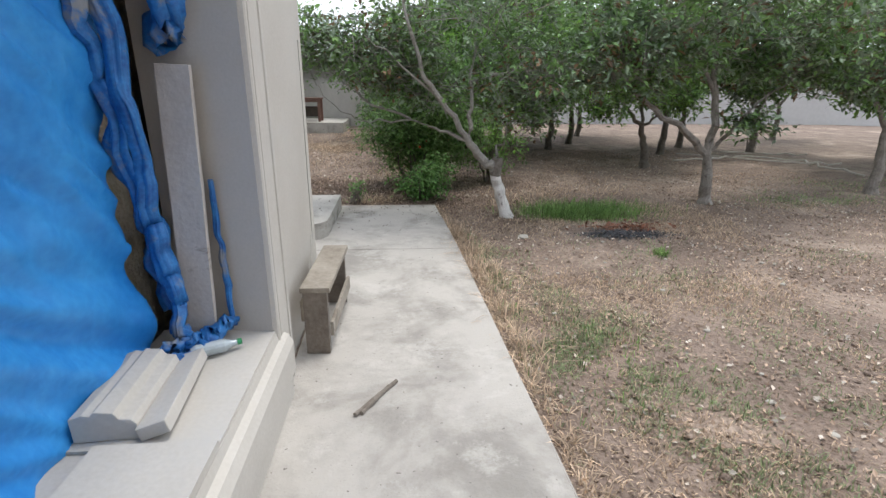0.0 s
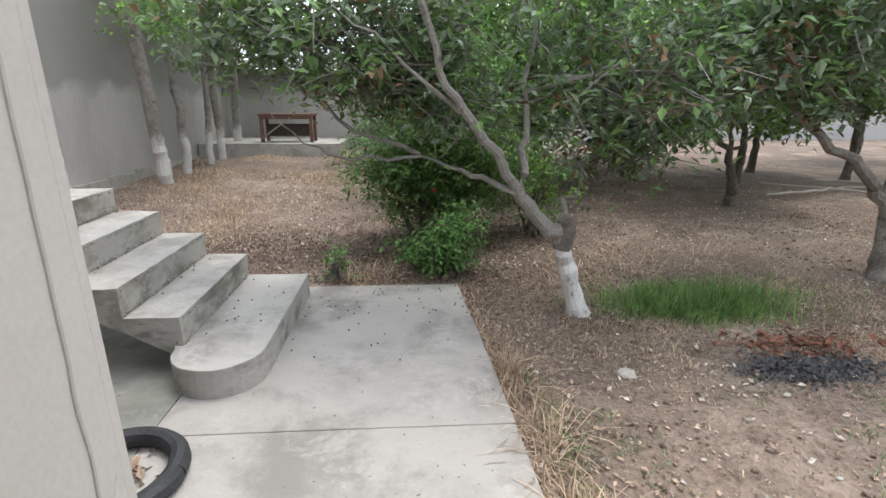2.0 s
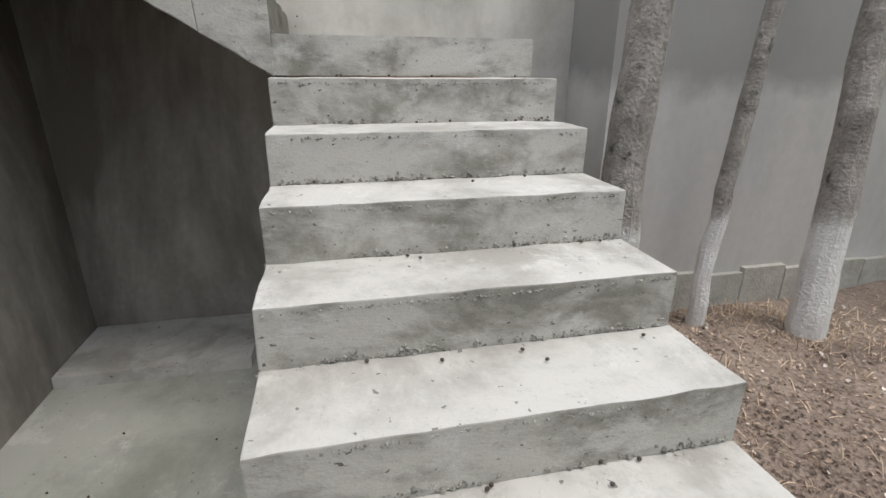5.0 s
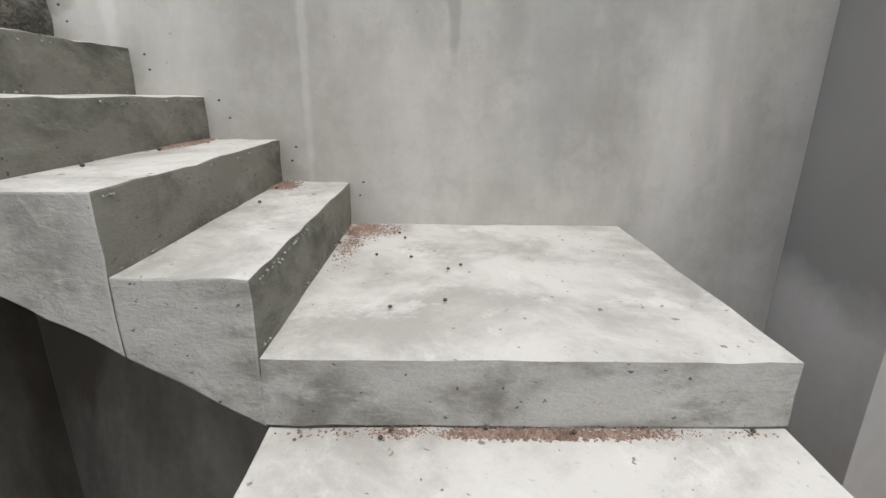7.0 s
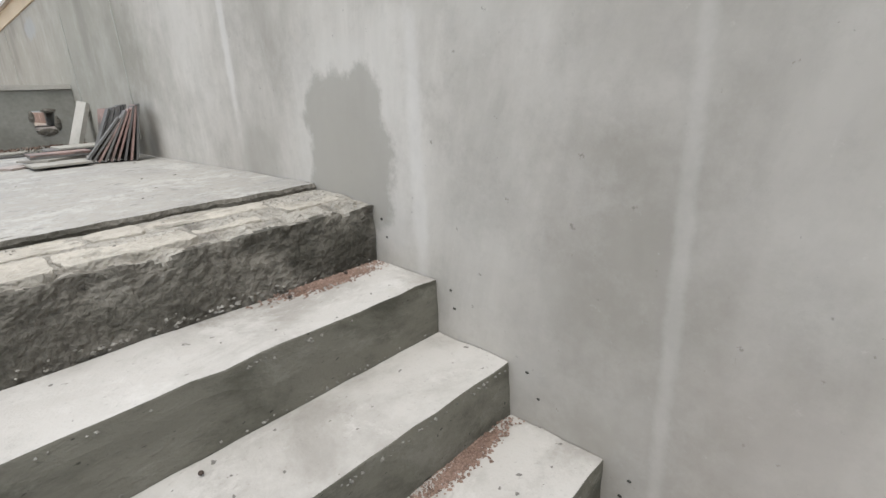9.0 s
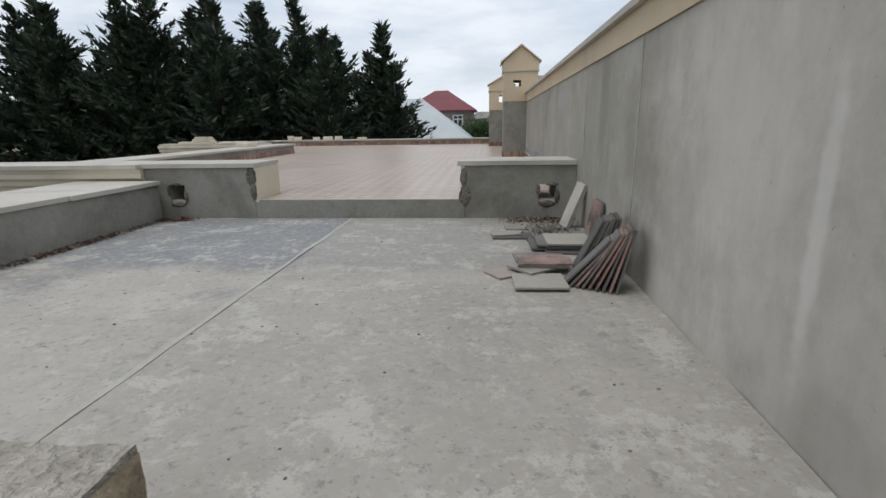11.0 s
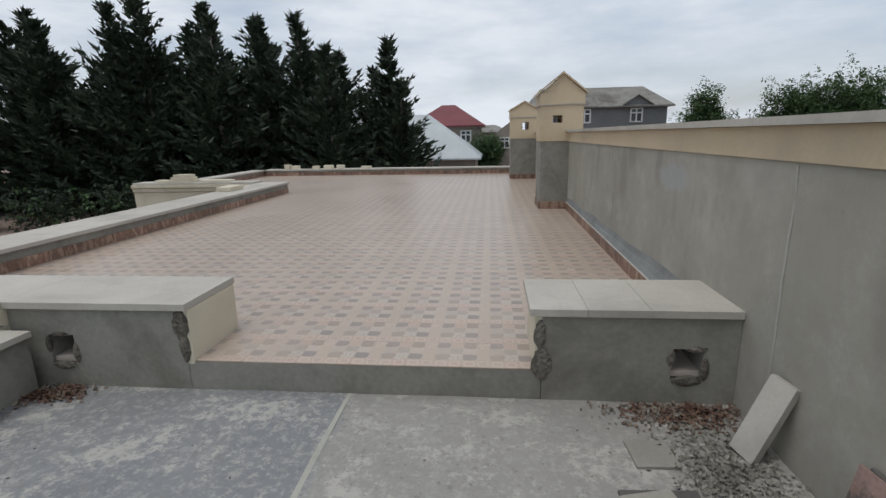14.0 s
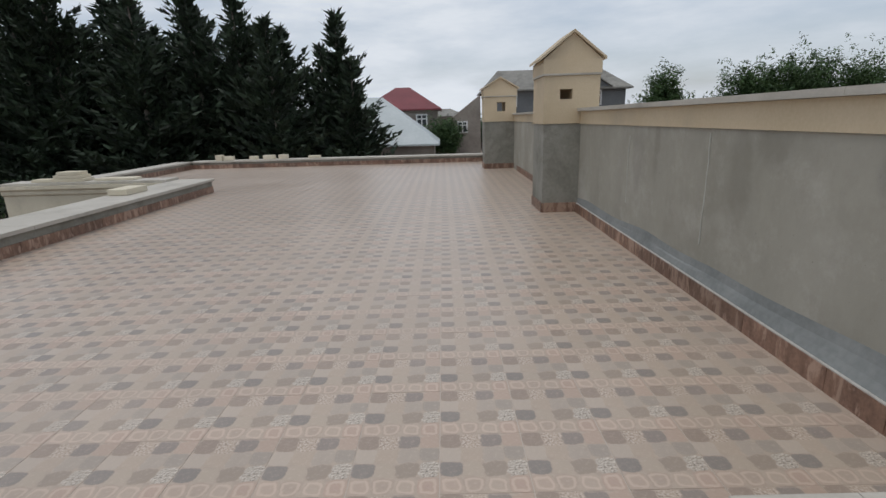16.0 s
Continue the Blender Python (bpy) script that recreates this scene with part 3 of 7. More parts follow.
# ---- plan, in metres ----
WALL_X = -4.905         # face of the tall side wall
STAIR_N, STAIR_F = 4.56, 5.77   # the first flight's two sides
LAND_X = -3.707         # outer edge of the landing and of the second flight
LAND_Z = 1.968
RISE, RUN = 0.179, 0.312
ROOF_Z, TER_Z = 2.948, 3.12
THRESH_Y = -0.66
FRONT_X, END_Y = -0.32, 2.99    # the house's facade and end wall
GARDEN_X = -4.30


def ground_height(x, y):
    h = -0.035 + 0.30 * max(0.0, min(1.0, (y - 5.5) / 7.0)) * max(0.0, min(1.0, (5.0 - x) / 6.0))
    h += 0.10 * max(0.0, min(1.0, (y - 8.0) / 10.0))
    if x > 1.0 or y > 6.1:
        fade = min(1.0, max((x - 1.0) / 0.6, (y - 6.1) / 0.6))
        h += fade * (0.045 * noise.noise((x * 0.9, y * 0.9, 0.0)) + 0.018 * noise.noise((x * 4.1, y * 4.1, 3.0)))
    if x > 20 or y > 20 or y < -6:
        h = min(h, 0.0) - 0.05
    return h


def build_ground():
    xs = [-400, -200, -90, -45, -20, -9] + [-5.2 + 0.14 * i for i in range(130)] + [14, 16, 19, 24, 32, 50, 90, 200, 400]
    ys = [-400, -200, -110, -70, -40, -22, -10] + [-3.0 + 0.14 * i for i in range(140)] + [18, 20, 24, 30, 40, 80, 200, 400]
    verts = [(x, y, ground_height(x, y)) for y in ys for x in xs]
    w = len(xs)
    faces = [(r * w + c, r * w + c + 1, (r + 1) * w + c + 1, (r + 1) * w + c) for r in range(len(ys) - 1) for c in range(w - 1)]
    ob = mesh_from("ground", verts, faces, M_SOIL, smooth=True)
    tagged(ob, "brown garden soil with dry patches, sloping up gently", "ground", kind="structure")


build_ground()

# walkway: slabs with joints between them
walkway = empty("pavement", "pale grey cast concrete walkway slabs beside the house", "walkway", kind="structure")
edge_rng = random.Random(4)


def walk_edge(y):
    return 1.075 - 0.028 * max(y, 0) - 0.0022 * max(y, 0) ** 2


for y0, y1, z in ((-4.6, -1.2, -0.004), (-1.199, 3.98, 0.0), (3.981, 5.215, 0.003), (5.217, 5.96, -0.012)):
    left = FRONT_X + 0.02 if y1 < 3.5 else -0.85
    pts = [(left, y0), (walk_edge(y0), y0), (walk_edge(y1), y1), (left, y1)]
    if y0 < 3.0 < y1:
        pts = [(left, END_Y + 0.01), (FRONT_X + 0.02, END_Y + 0.01), (FRONT_X + 0.02, y0), (walk_edge(y0), y0), (walk_edge(y1), y1), (left, y1)]
    bm = prism(pts, "z", -0.16, z, 0.010)
    roughen(bm, 0.11, 0.004, 6.0)
    part("slab", bm, M_SLAB, walkway)
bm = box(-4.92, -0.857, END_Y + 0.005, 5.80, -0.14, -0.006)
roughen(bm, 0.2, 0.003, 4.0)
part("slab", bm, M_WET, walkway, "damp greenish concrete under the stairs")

# tall side wall with its stone band and coping
side_wall = empty("wall_side", "tall grey rendered wall with a beige stone band and coping", "wall", kind="structure")
part("render", box(WALL_X - 0.35, WALL_X, -14.3, 6.56, -0.2, 4.183), M_WALL, side_wall)
# panel along the second flight's outline; its colour carries the stairs' shade
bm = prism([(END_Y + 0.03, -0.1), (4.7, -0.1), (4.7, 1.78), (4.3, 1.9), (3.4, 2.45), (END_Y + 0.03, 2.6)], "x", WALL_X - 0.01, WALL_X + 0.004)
part("shaded_damp_render", bm, M_SHADEDAMPWALL, side_wall, "damp render under the stairs, darkened for their shade")
part("stone_band", box(WALL_X - 0.36, WALL_X + 0.012, -14.3, 6.57, 4.185, 4.328), M_BEIGE, side_wall, "beige limestone band")
y = -14.3
while y < 6.5:
    part("coping", box(WALL_X - 0.42, WALL_X + 0.05, y, min(y + 0.798, 6.6), 4.330, 4.366, 0.006), M_CAP, side_wall)
    y += 0.8
# pale vertical seams in the render
for y, z0, z1 in ((-0.40, 3.2, 4.17), (0.98, 3.05, 4.17), (-3.34, 3.45, 4.16), (-4.67, 3.5, 4.1)):
    bm = box(WALL_X - 0.01, WALL_X + 0.004, y - 0.007, y + 0.007, z0, z1)
    roughen(bm, 0.05, 0.006, 6.0)
    part("seam", bm, M_SEAM, side_wall)

# garden wall on a limestone footing
garden_wall = empty("wall_garden", "grey rendered garden wall with damp upper band on a stone footing", "wall", kind="structure")
part("render", box(WALL_X - 0.4, GARDEN_X, 6.562, 17.0, -0.3, 3.3), M_GARDENWALL, garden_wall)
y = 6.7
while y < 16:
    part("block", box(GARDEN_X - 0.1, GARDEN_X + 0.05, y, y + 0.385, 0.0, 0.36 + 0.02 * math.sin(y * 9), 0.01, wobble=0.004), M_BLOCKEDGE, garden_wall)
    y += 0.395

# bare footing blocks at the foot of the side wall, under the landing
y, k = 4.20, 0
while y < 6.3:
    part("footing_block", box(WALL_X - 0.02, WALL_X + 0.045, y, y + 0.178, -0.05, 0.185 + 0.012 * math.sin(k * 2.7), 0.008, wobble=0.005, cuts=2), M_BLOCKEDGE, side_wall)
    y, k = y + 0.19, k + 1

# house body under the roof
house = empty("house", "single storey house of pale limestone with a flat roof", "house")
WIN_Y0, WIN_Y1, SILL_Z, WIN_TOP = -0.95, 1.555, 0.41, 2.45
part("wall", box(-4.88, FRONT_X, 1.95, END_Y, -0.2, 2.7), M_FACADE, house)
part("wall", box(-0.72, FRONT_X, WIN_Y1 + 0.01, 1.949, -0.2, 2.7), M_FACADE, house)
part("wall", box(-0.72, FRONT_X, -4.6, WIN_Y1 + 0.009, -0.2, SILL_Z - 0.06), M_FACADE, house)
part("wall", box(-0.72, FRONT_X, -4.6, WIN_Y1 + 0.009, WIN_TOP, 2.7), M_FACADE, house)
part("wall", box(-0.72, FRONT_X, -4.6, WIN_Y0, SILL_Z - 0.059, WIN_TOP - 0.001), M_FACADE, house)
part("corner", box(-0.42, FRONT_X, END_Y + 0.0005, END_Y + 0.032, -0.1, 2.69, 0.004), M_FACADE, house)
part("end_wall", box(-4.9, -0.421, END_Y + 0.001, END_Y + 0.03, -0.1, 2.69), M_SHADEDAMPWALL, house, "damp rendered end wall in the shade-darkened tone")
part("back_wall", box(-4.9, -4.7, -14.6, 1.949, -0.2, 2.7), M_FACADE, house)
part("wall", box(-4.69, -1.2, 1.2, 1.94, -0.2, 2.7), M_SHADEDAMPWALL, house)
# roof slab of the lower part
roof = empty("roof_terrace_low", "bare grey screed roof with patches and a pale joint", "roof", kind="structure")
part("screed", roughen(box(WALL_X + 0.003, -1.10, THRESH_Y, 3.0, 2.72, ROOF_Z), 0.16, 0.004, 5.0), M_ROOF, roof)


def lip_line(x):
    return 3.052 + 0.020 * noise.noise((x * 2.6, 0, 1)) + 0.011 * noise.noise((x * 11, 0, 2)) + 0.006 * noise.noise((x * 37, 0, 5))


bm = bmesh.new()
strip = []
for k in range(281):
    x = WALL_X + 0.004 + (3.80 * k / 280)
    e, z = lip_line(x), ROOF_Z - 0.001 + 0.003 * noise.noise((x * 14, 3, 0))
    strip.append([bm.verts.new(p) for p in ((x, 2.998, z), (x, e - 0.012, z), (x, e, z - 0.012 - 0.006 * noise.noise((x * 30, 1, 0))), (x, e - 0.010, z - 0.045), (x, e - 0.025, z - 0.10))])
for a, b in zip(strip, strip[1:]):
    for q in range(4):
        bm.faces.new((a[q], b[q], b[q + 1], a[q + 1]))
bmesh.ops.recalc_face_normals(bm, faces=bm.faces[:])
edge = part("screed_edge", bm, M_ROUGH, roof, "ragged broken edge of the screed")
edge.data.materials.append(M_ROOF)
for k, poly in enumerate(edge.data.polygons):
    poly.material_index = 1 if k % 4 == 0 else 0
part("joint", roughen(box(-2.918, -2.892, THRESH_Y, 2.96, ROOF_Z - 0.02, ROOF_Z + 0.004), 0.06, 0.006, 11.0), M_SEAM, roof)
part("broken_edge", box(-3.30, -0.45, 3.02, 3.37, 2.70, 2.885), M_ROUGH, roof)


def lip_shape(p):
    """Knocks hollows, ledges and loose lumps out of a plain edge."""
    q = Vector(p)
    front = max(0.0, min(1.0, (p.y - 3.20) / 0.18))
    top = max(0.0, min(1.0, (p.z - 2.80) / 0.10))
    big = noise.noise(p * 4.0)
    crag = abs(noise.noise(p * 9.0)) + 0.5 * abs(noise.noise(p * 21.0)) + 0.25 * abs(noise.noise(p * 47.0))
    q.y += front * (0.012 * big - 0.024 * (crag - 0.35) * (0.4 + top) - 0.050 * top * max(0.0, noise.noise((p.x * 6, 2, 0)) + 0.2))
    q.z += top * (0.006 * big - 0.020 * crag * (0.25 + 0.75 * front) - 0.018 * front * top)
    return q


prof = [(3.02 + 0.368 * k / 28, 2.925) for k in range(29)] + [(3.388, 2.925 - 0.225 * k / 18) for k in range(1, 19)] + [(3.388 - 0.3 * k / 6, 2.70) for k in range(1, 7)]
bm = bmesh.new()
sweep = [[bm.verts.new(lip_shape(Vector((WALL_X + 0.004 + 1.60 * k / 120, y, z)))) for y, z in prof] for k in range(121)]
for a, b in zip(sweep, sweep[1:]):
    for k in range(len(prof) - 1):
        bm.faces.new((a[k], a[k + 1], b[k + 1], b[k]))
bmesh.ops.recalc_face_normals(bm, faces=bm.faces[:])
edge = part("broken_edge", bm, M_ROUGH, roof, "crumbling concrete roof edge")
edge.data.materials.append(M_LIPTOP)
for k, poly in enumerate(edge.data.polygons):
    a, b = divmod(k, len(prof) - 1)
    poly.material_index = 1 if b < 27 + round(3 * noise.noise((a * 0.09, 5.0, 0)) + 2 * noise.noise((a * 0.4, 8.0, 0))) else 0
rr = random.Random(61)
for x0, x1, y0, y1, z in ((-4.66, -4.275, 3.066, 3.178, 2.925), (-4.272, -4.13, 3.066, 3.186, 2.929), (-4.126, -3.86, 3.068, 3.182, 2.926), (-3.856, -3.73, 3.072, 3.186, 2.923), (-4.87, -4.65, 3.13, 3.27, 2.922),
                          (-4.56, -4.36, 3.195, 3.285, 2.914), (-4.355, -4.04, 3.190, 3.345, 2.920), (-4.036, -3.71, 3.195, 3.365, 2.922)):
    # worn slab with a broken outline
    cx, cy, w, h = (x0 + x1) / 2, (y0 + y1) / 2, (x1 - x0) / 2, (y1 - y0) / 2
    pts = []
    for a in [math.tau * i / 36 for i in range(36)]:
        c, d = math.cos(a), math.sin(a)
        r = 1.0 / max(abs(c), abs(d)) * (0.96 + 0.10 * noise.noise((c * 1.6 + x0 * 9, d * 1.6, y0 * 7)) + 0.05 * noise.noise((c * 6 + x0 * 9, d * 6, 1)))
        pts.append((cx + w * min(1.08, max(-1.08, r * c)), cy + h * min(1.08, max(-1.08, r * d))))
    part("block", roughen(prism(pts, "z", 2.86, z, 0.004), 0.03, 0.004, 17.0), M_LIPBLOCK, roof)
# loose rubble on the broken edge
verts, faces = [], []
for _ in range(900):
    x, y = rr.uniform(WALL_X + 0.02, -3.72), 3.07 + abs(rr.gauss(0.08, 0.09))
    if y > 3.37 or noise.noise((x * 5, y * 9, 2.0)) < rr.uniform(-0.3, 0.5):
        continue
    p, r = lip_shape(Vector((x, y, 2.923))), rr.uniform(0.002, 0.009)
    j = len(verts)
    verts += [p + Vector(c) * r * rr.uniform(0.6, 1.3) for c in ((1, 0, 0), (-1, 0, 0), (0, 1, 0), (0, -1, 0), (0, 0, 0.8), (0, 0, -0.8))]
    faces += [(j + a, j + b, j + c) for a, b, c in ((0, 2, 4), (2, 1, 4), (1, 3, 4), (3, 0, 4), (2, 0, 5), (1, 2, 5), (3, 1, 5), (0, 3, 5))]
tagged(mesh_from("rubble", verts, faces, M_CRUMB, roof), kind="stuff")

# broken end parapet beside the stair head
ruin = empty("broken_parapet", "broken parapet of yellow shell-stone blocks beside the stair head", "wall")
for x0, x1, y0, y1, z0, z1 in ((-3.72, -3.42, 3.30, 3.46, 2.88, 3.075), (-3.745, -3.46, 3.07, 3.215, 2.93, 3.10), (-3.60, -3.24, 3.06, 3.28, 3.105, 3.29),
                               (-3.41, -2.9, 3.07, 3.45, 2.9, 3.10), (-3.23, -2.7, 3.08, 3.44, 3.105, 3.30), (-2.89, -2.4, 3.07, 3.45, 2.9, 3.10),
                               (-2.39, -1.7, 3.07, 3.44, 2.9, 3.30), (-1.69, -0.9, 3.07, 3.44, 2.9, 3.30)):
    part("block", box(x0, x1, y0, y1, z0, z1, 0.007, wobble=0.009, cuts=5), M_ROOFBLOCK, ruin)
part("mortar_crust", roughen(box(-3.752, -3.452, 3.062, 3.225, 3.098, 3.118, 0.004), 0.02, 0.006, 14.0), M_LIPTOP, ruin, "grey mortar crust")
part("mortar_crust", roughen(box(-3.60, -3.25, 3.07, 3.27, 3.288, 3.302, 0.004), 0.02, 0.005, 14.0), M_LIPTOP, ruin, "grey mortar crust")
part("loose_slab", roughen(box(-3.70, -3.50, 3.315, 3.44, 3.072, 3.092, 0.003), 0.03, 0.003, 12.0), M_STAIR, ruin, "flat grey cement piece")
# low parapet along the front of the lower roof
low = empty("parapet_low", "low rendered parapet with cream stone coping", "parapet", kind="structure")
part("render", roughen(box(-1.10, -0.40, THRESH_Y + 0.06, 3.05, 2.6, 3.27), 0.2, 0.004, 4), M_PARAPET, low)
y = THRESH_Y + 0.062
while y < 2.9:
    part("coping", box(-1.13 + 0.02 * (y > 0.3), -0.30, y, min(y + 0.997, 3.05), 3.272, 3.307, 0.005), M_CAP, low)
    y += 1.0

# parapet across the roofs with the way through to the tiled terrace
cross = empty("parapet_cross", "rendered parapet with cream coping, broken open for a passage", "parapet", kind="structure")


def holed_wall(x0, x1, hx0, hx1, hz0, hz1):
    bm = bmesh.new()
    y0, y1, z0, z1 = THRESH_Y - 0.48, THRESH_Y, 2.6, 3.413
    box(x0, hx0, y0, y1, z0, z1, bm=bm)
    box(hx1, x1, y0, y1, z0, z1, bm=bm)
    box(hx0, hx1, y0, y1, z0, hz0, bm=bm)
    box(hx0, hx1, y0, y1, hz1, z1, bm=bm)
    return bm


part("wall", holed_wall(WALL_X + 0.002, -3.937, -4.735, -4.585, 3.08, 3.25), M_PARAPET, cross)
part("wall", holed_wall(-1.99, -0.94, -1.32, -1.165, 3.08, 3.26), M_PARAPET, cross)
part("threshold", roughen(box(-3.936, -1.991, THRESH_Y - 0.46, THRESH_Y - 0.003, 2.6, 3.112), 0.12, 0.003), M_PARAPET, cross)
part("cheek", box(-3.935, -3.900, THRESH_Y - 0.49, THRESH_Y - 0.0, 3.10, 3.414, 0.004), M_CREAM, cross, "cream stone facing slab")
part("cheek", box(-2.027, -1.992, THRESH_Y - 0.49, THRESH_Y - 0.0, 3.10, 3.414, 0.004), M_CREAM, cross, "cream stone facing slab")
for a, b in ((WALL_X + 0.003, -4.47), (-4.468, -4.16), (-4.158, -3.872)):
    part("coping", box(a, b, THRESH_Y - 0.52, THRESH_Y + 0.015, 3.417, 3.455, 0.005), M_CAP, cross)
for a, b in ((-2.03, -0.93), (-0.928, 0.2), (0.202, 1.38)):
    part("coping", box(a + 0.01 if a < -1.8 else a, b, THRESH_Y - 0.52, THRESH_Y + (0.015 if b < -0.6 else 0.085), 3.417, 3.455, 0.005), M_CAP, cross)
# moulded cornice of the bay
part("cornice", prism([(THRESH_Y - 0.4, 2.2), (THRESH_Y - 0.04, 2.2), (THRESH_Y - 0.04, 3.24), (THRESH_Y, 3.26), (THRESH_Y + 0.01, 3.305), (THRESH_Y + 0.045, 3.33),
                       (THRESH_Y + 0.045, 3.37), (THRESH_Y + 0.07, 3.415), (THRESH_Y - 0.4, 3.415)], "x", -0.935, 1.33), M_CREAM, cross, "moulded cream cornice")

# tiled terrace
TER_L, TER_BAY_Y, TER_R2, TER_FAR = 0.92, -9.03, 3.75, -13.9
terrace = empty("roof_terrace", "tiled roof terrace with pinkish cobble-pattern tiles", "terrace", kind="structure")
part("slab", box(WALL_X + 0.003, TER_L + 0.4, TER_FAR - 0.2, THRESH_Y - 0.47, 2.7, 3.090), M_PARAPET, terrace)
part("slab", box(TER_L + 0.41, TER_R2 + 0.3, TER_FAR - 0.2, TER_BAY_Y, 2.7, 3.090), M_PARAPET, terrace)


def parapet(name, x0, x1, y0, y1, along, top=3.325):
    p = empty(name, "low rendered terrace parapet with cream coping and brown tile skirting", "parapet", kind="structure")
    part("render", box(x0, x1, y0, y1, 2.6, top - 0.042), M_PARAPET, p)
    lo, hi = (y0, y1) if along == "y" else (x0, x1)
    s = lo - 0.03
    while s < hi:
        e = min(s + 0.995, hi + 0.03)
        if along == "y":
            part("coping", box(x0 - 0.04, x1 + 0.06, s, e, top - 0.04, top, 0.005), M_CAP, p)
        else:
            part("coping", box(s, e, y0 - 0.06, y1 + 0.04, top - 0.04, top, 0.005), M_CAP, p)
        s += 1.0
    return p


parapet_left = parapet("parapet_left", TER_L, TER_L + 0.58, TER_BAY_Y, THRESH_Y - 0.53, "y", 3.36)
parapet_bay = parapet("parapet_bay", TER_L + 0.65, TER_R2 + 0.62, TER_BAY_Y - 0.002, TER_BAY_Y + 0.34, "x", 3.40)
part("cornice", prism([(TER_BAY_Y + 0.2, 2.2), (TER_BAY_Y + 0.35, 2.2), (TER_BAY_Y + 0.35, 3.18), (TER_BAY_Y + 0.39, 3.21), (TER_BAY_Y + 0.39, 3.27), (TER_BAY_Y + 0.43, 3.30), (TER_BAY_Y + 0.43, 3.355), (TER_BAY_Y + 0.2, 3.355)],
                      "x", TER_L + 0.66, TER_R2 + 0.66), M_CREAM, parapet_bay, "moulded cream cornice")
parapet_right = parapet("parapet_bay_side", TER_R2, TER_R2 + 0.36, TER_FAR, TER_BAY_Y - 0.07, "y")
parapet_far = parapet("parapet_far", WALL_X + 0.1, TER_R2 - 0.05, TER_FAR - 0.36, TER_FAR, "x")


def chimney(x0, x1, y0, y1, apex, hole):
    c = empty("chimney_tower", "square chimney tower, grey render below and beige stone gable above", "chimney", ((x0 + x1) / 2, y1, TER_Z), group="chimney towers")
    ox, oy = (x0 + x1) / 2, y1

    def b(name, a0, a1, b0, b1, z0, z1, m, bev=0.004):
        o = part(name, box(a0 - ox, a1 - ox, b0 - oy, b1 - oy, z0 - TER_Z, z1 - TER_Z, bev), m, c)
        return o
    b("shaft", x0, x1, y0, y1, TER_Z, 4.19, M_PARAPET)
    hx, hz, hw, hh = hole
    b("stone", x0 - 0.01, hx, y0 - 0.01, y1 + 0.01, 4.192, 4.735, M_BEIGE)
    b("stone", hx + hw, x1 + 0.01, y0 - 0.01, y1 + 0.01, 4.192, 4.735, M_BEIGE)
    b("stone", hx, hx + hw, y0 - 0.01, y1 + 0.01, 4.192, hz, M_BEIGE)
    b("stone", hx, hx + hw, y0 - 0.01, y1 + 0.01, hz + hh, 4.735, M_BEIGE)
    b("collar", x0 - 0.03, x1 + 0.03, y0 - 0.03, y1 + 0.03, 4.737, 4.757, M_CAP)
    b("frieze", x0 - 0.022, x1 + 0.022, y0 - 0.022, y1 + 0.022, 4.758, 4.915, M_BEIGE)
    xm = (x0 + x1) / 2 - ox
    g = prism([(x0 - ox - 0.02, 4.916 - TER_Z), (x1 - ox + 0.02, 4.916 - TER_Z), (xm, apex - TER_Z)], "y", y0 - oy, y1 - oy)
    part("gable", g, M_BEIGE, c)
    for sx in (-1, 1):
        xe = x0 - ox - 0.065 if sx < 0 else x1 - ox + 0.065
        g = prism([(xe, 4.902 - TER_Z), (xm, apex + 0.003 - TER_Z), (xm, apex + 0.033 - TER_Z), (xe, 4.930 - TER_Z)], "y", y0 - oy - 0.04, y1 - oy + 0.04)
        part("roof_slab", g, M_BEIGE, c)
    for a0, a1, b0, b1 in ((x0, x1, y1, y1 + 0.012), (x0 - 0.012, x0, y0, y1), (x1, x1 + 0.012, y0, y1)):
        b("skirting", a0, a1, b0, b1, TER_Z, TER_Z + 0.12, M_SKIRT, 0.0)
    return c


TILE, TILE_X, TILE_Y = 0.305, 0.141, -0.054     # pitch and origin of the terrace tiles


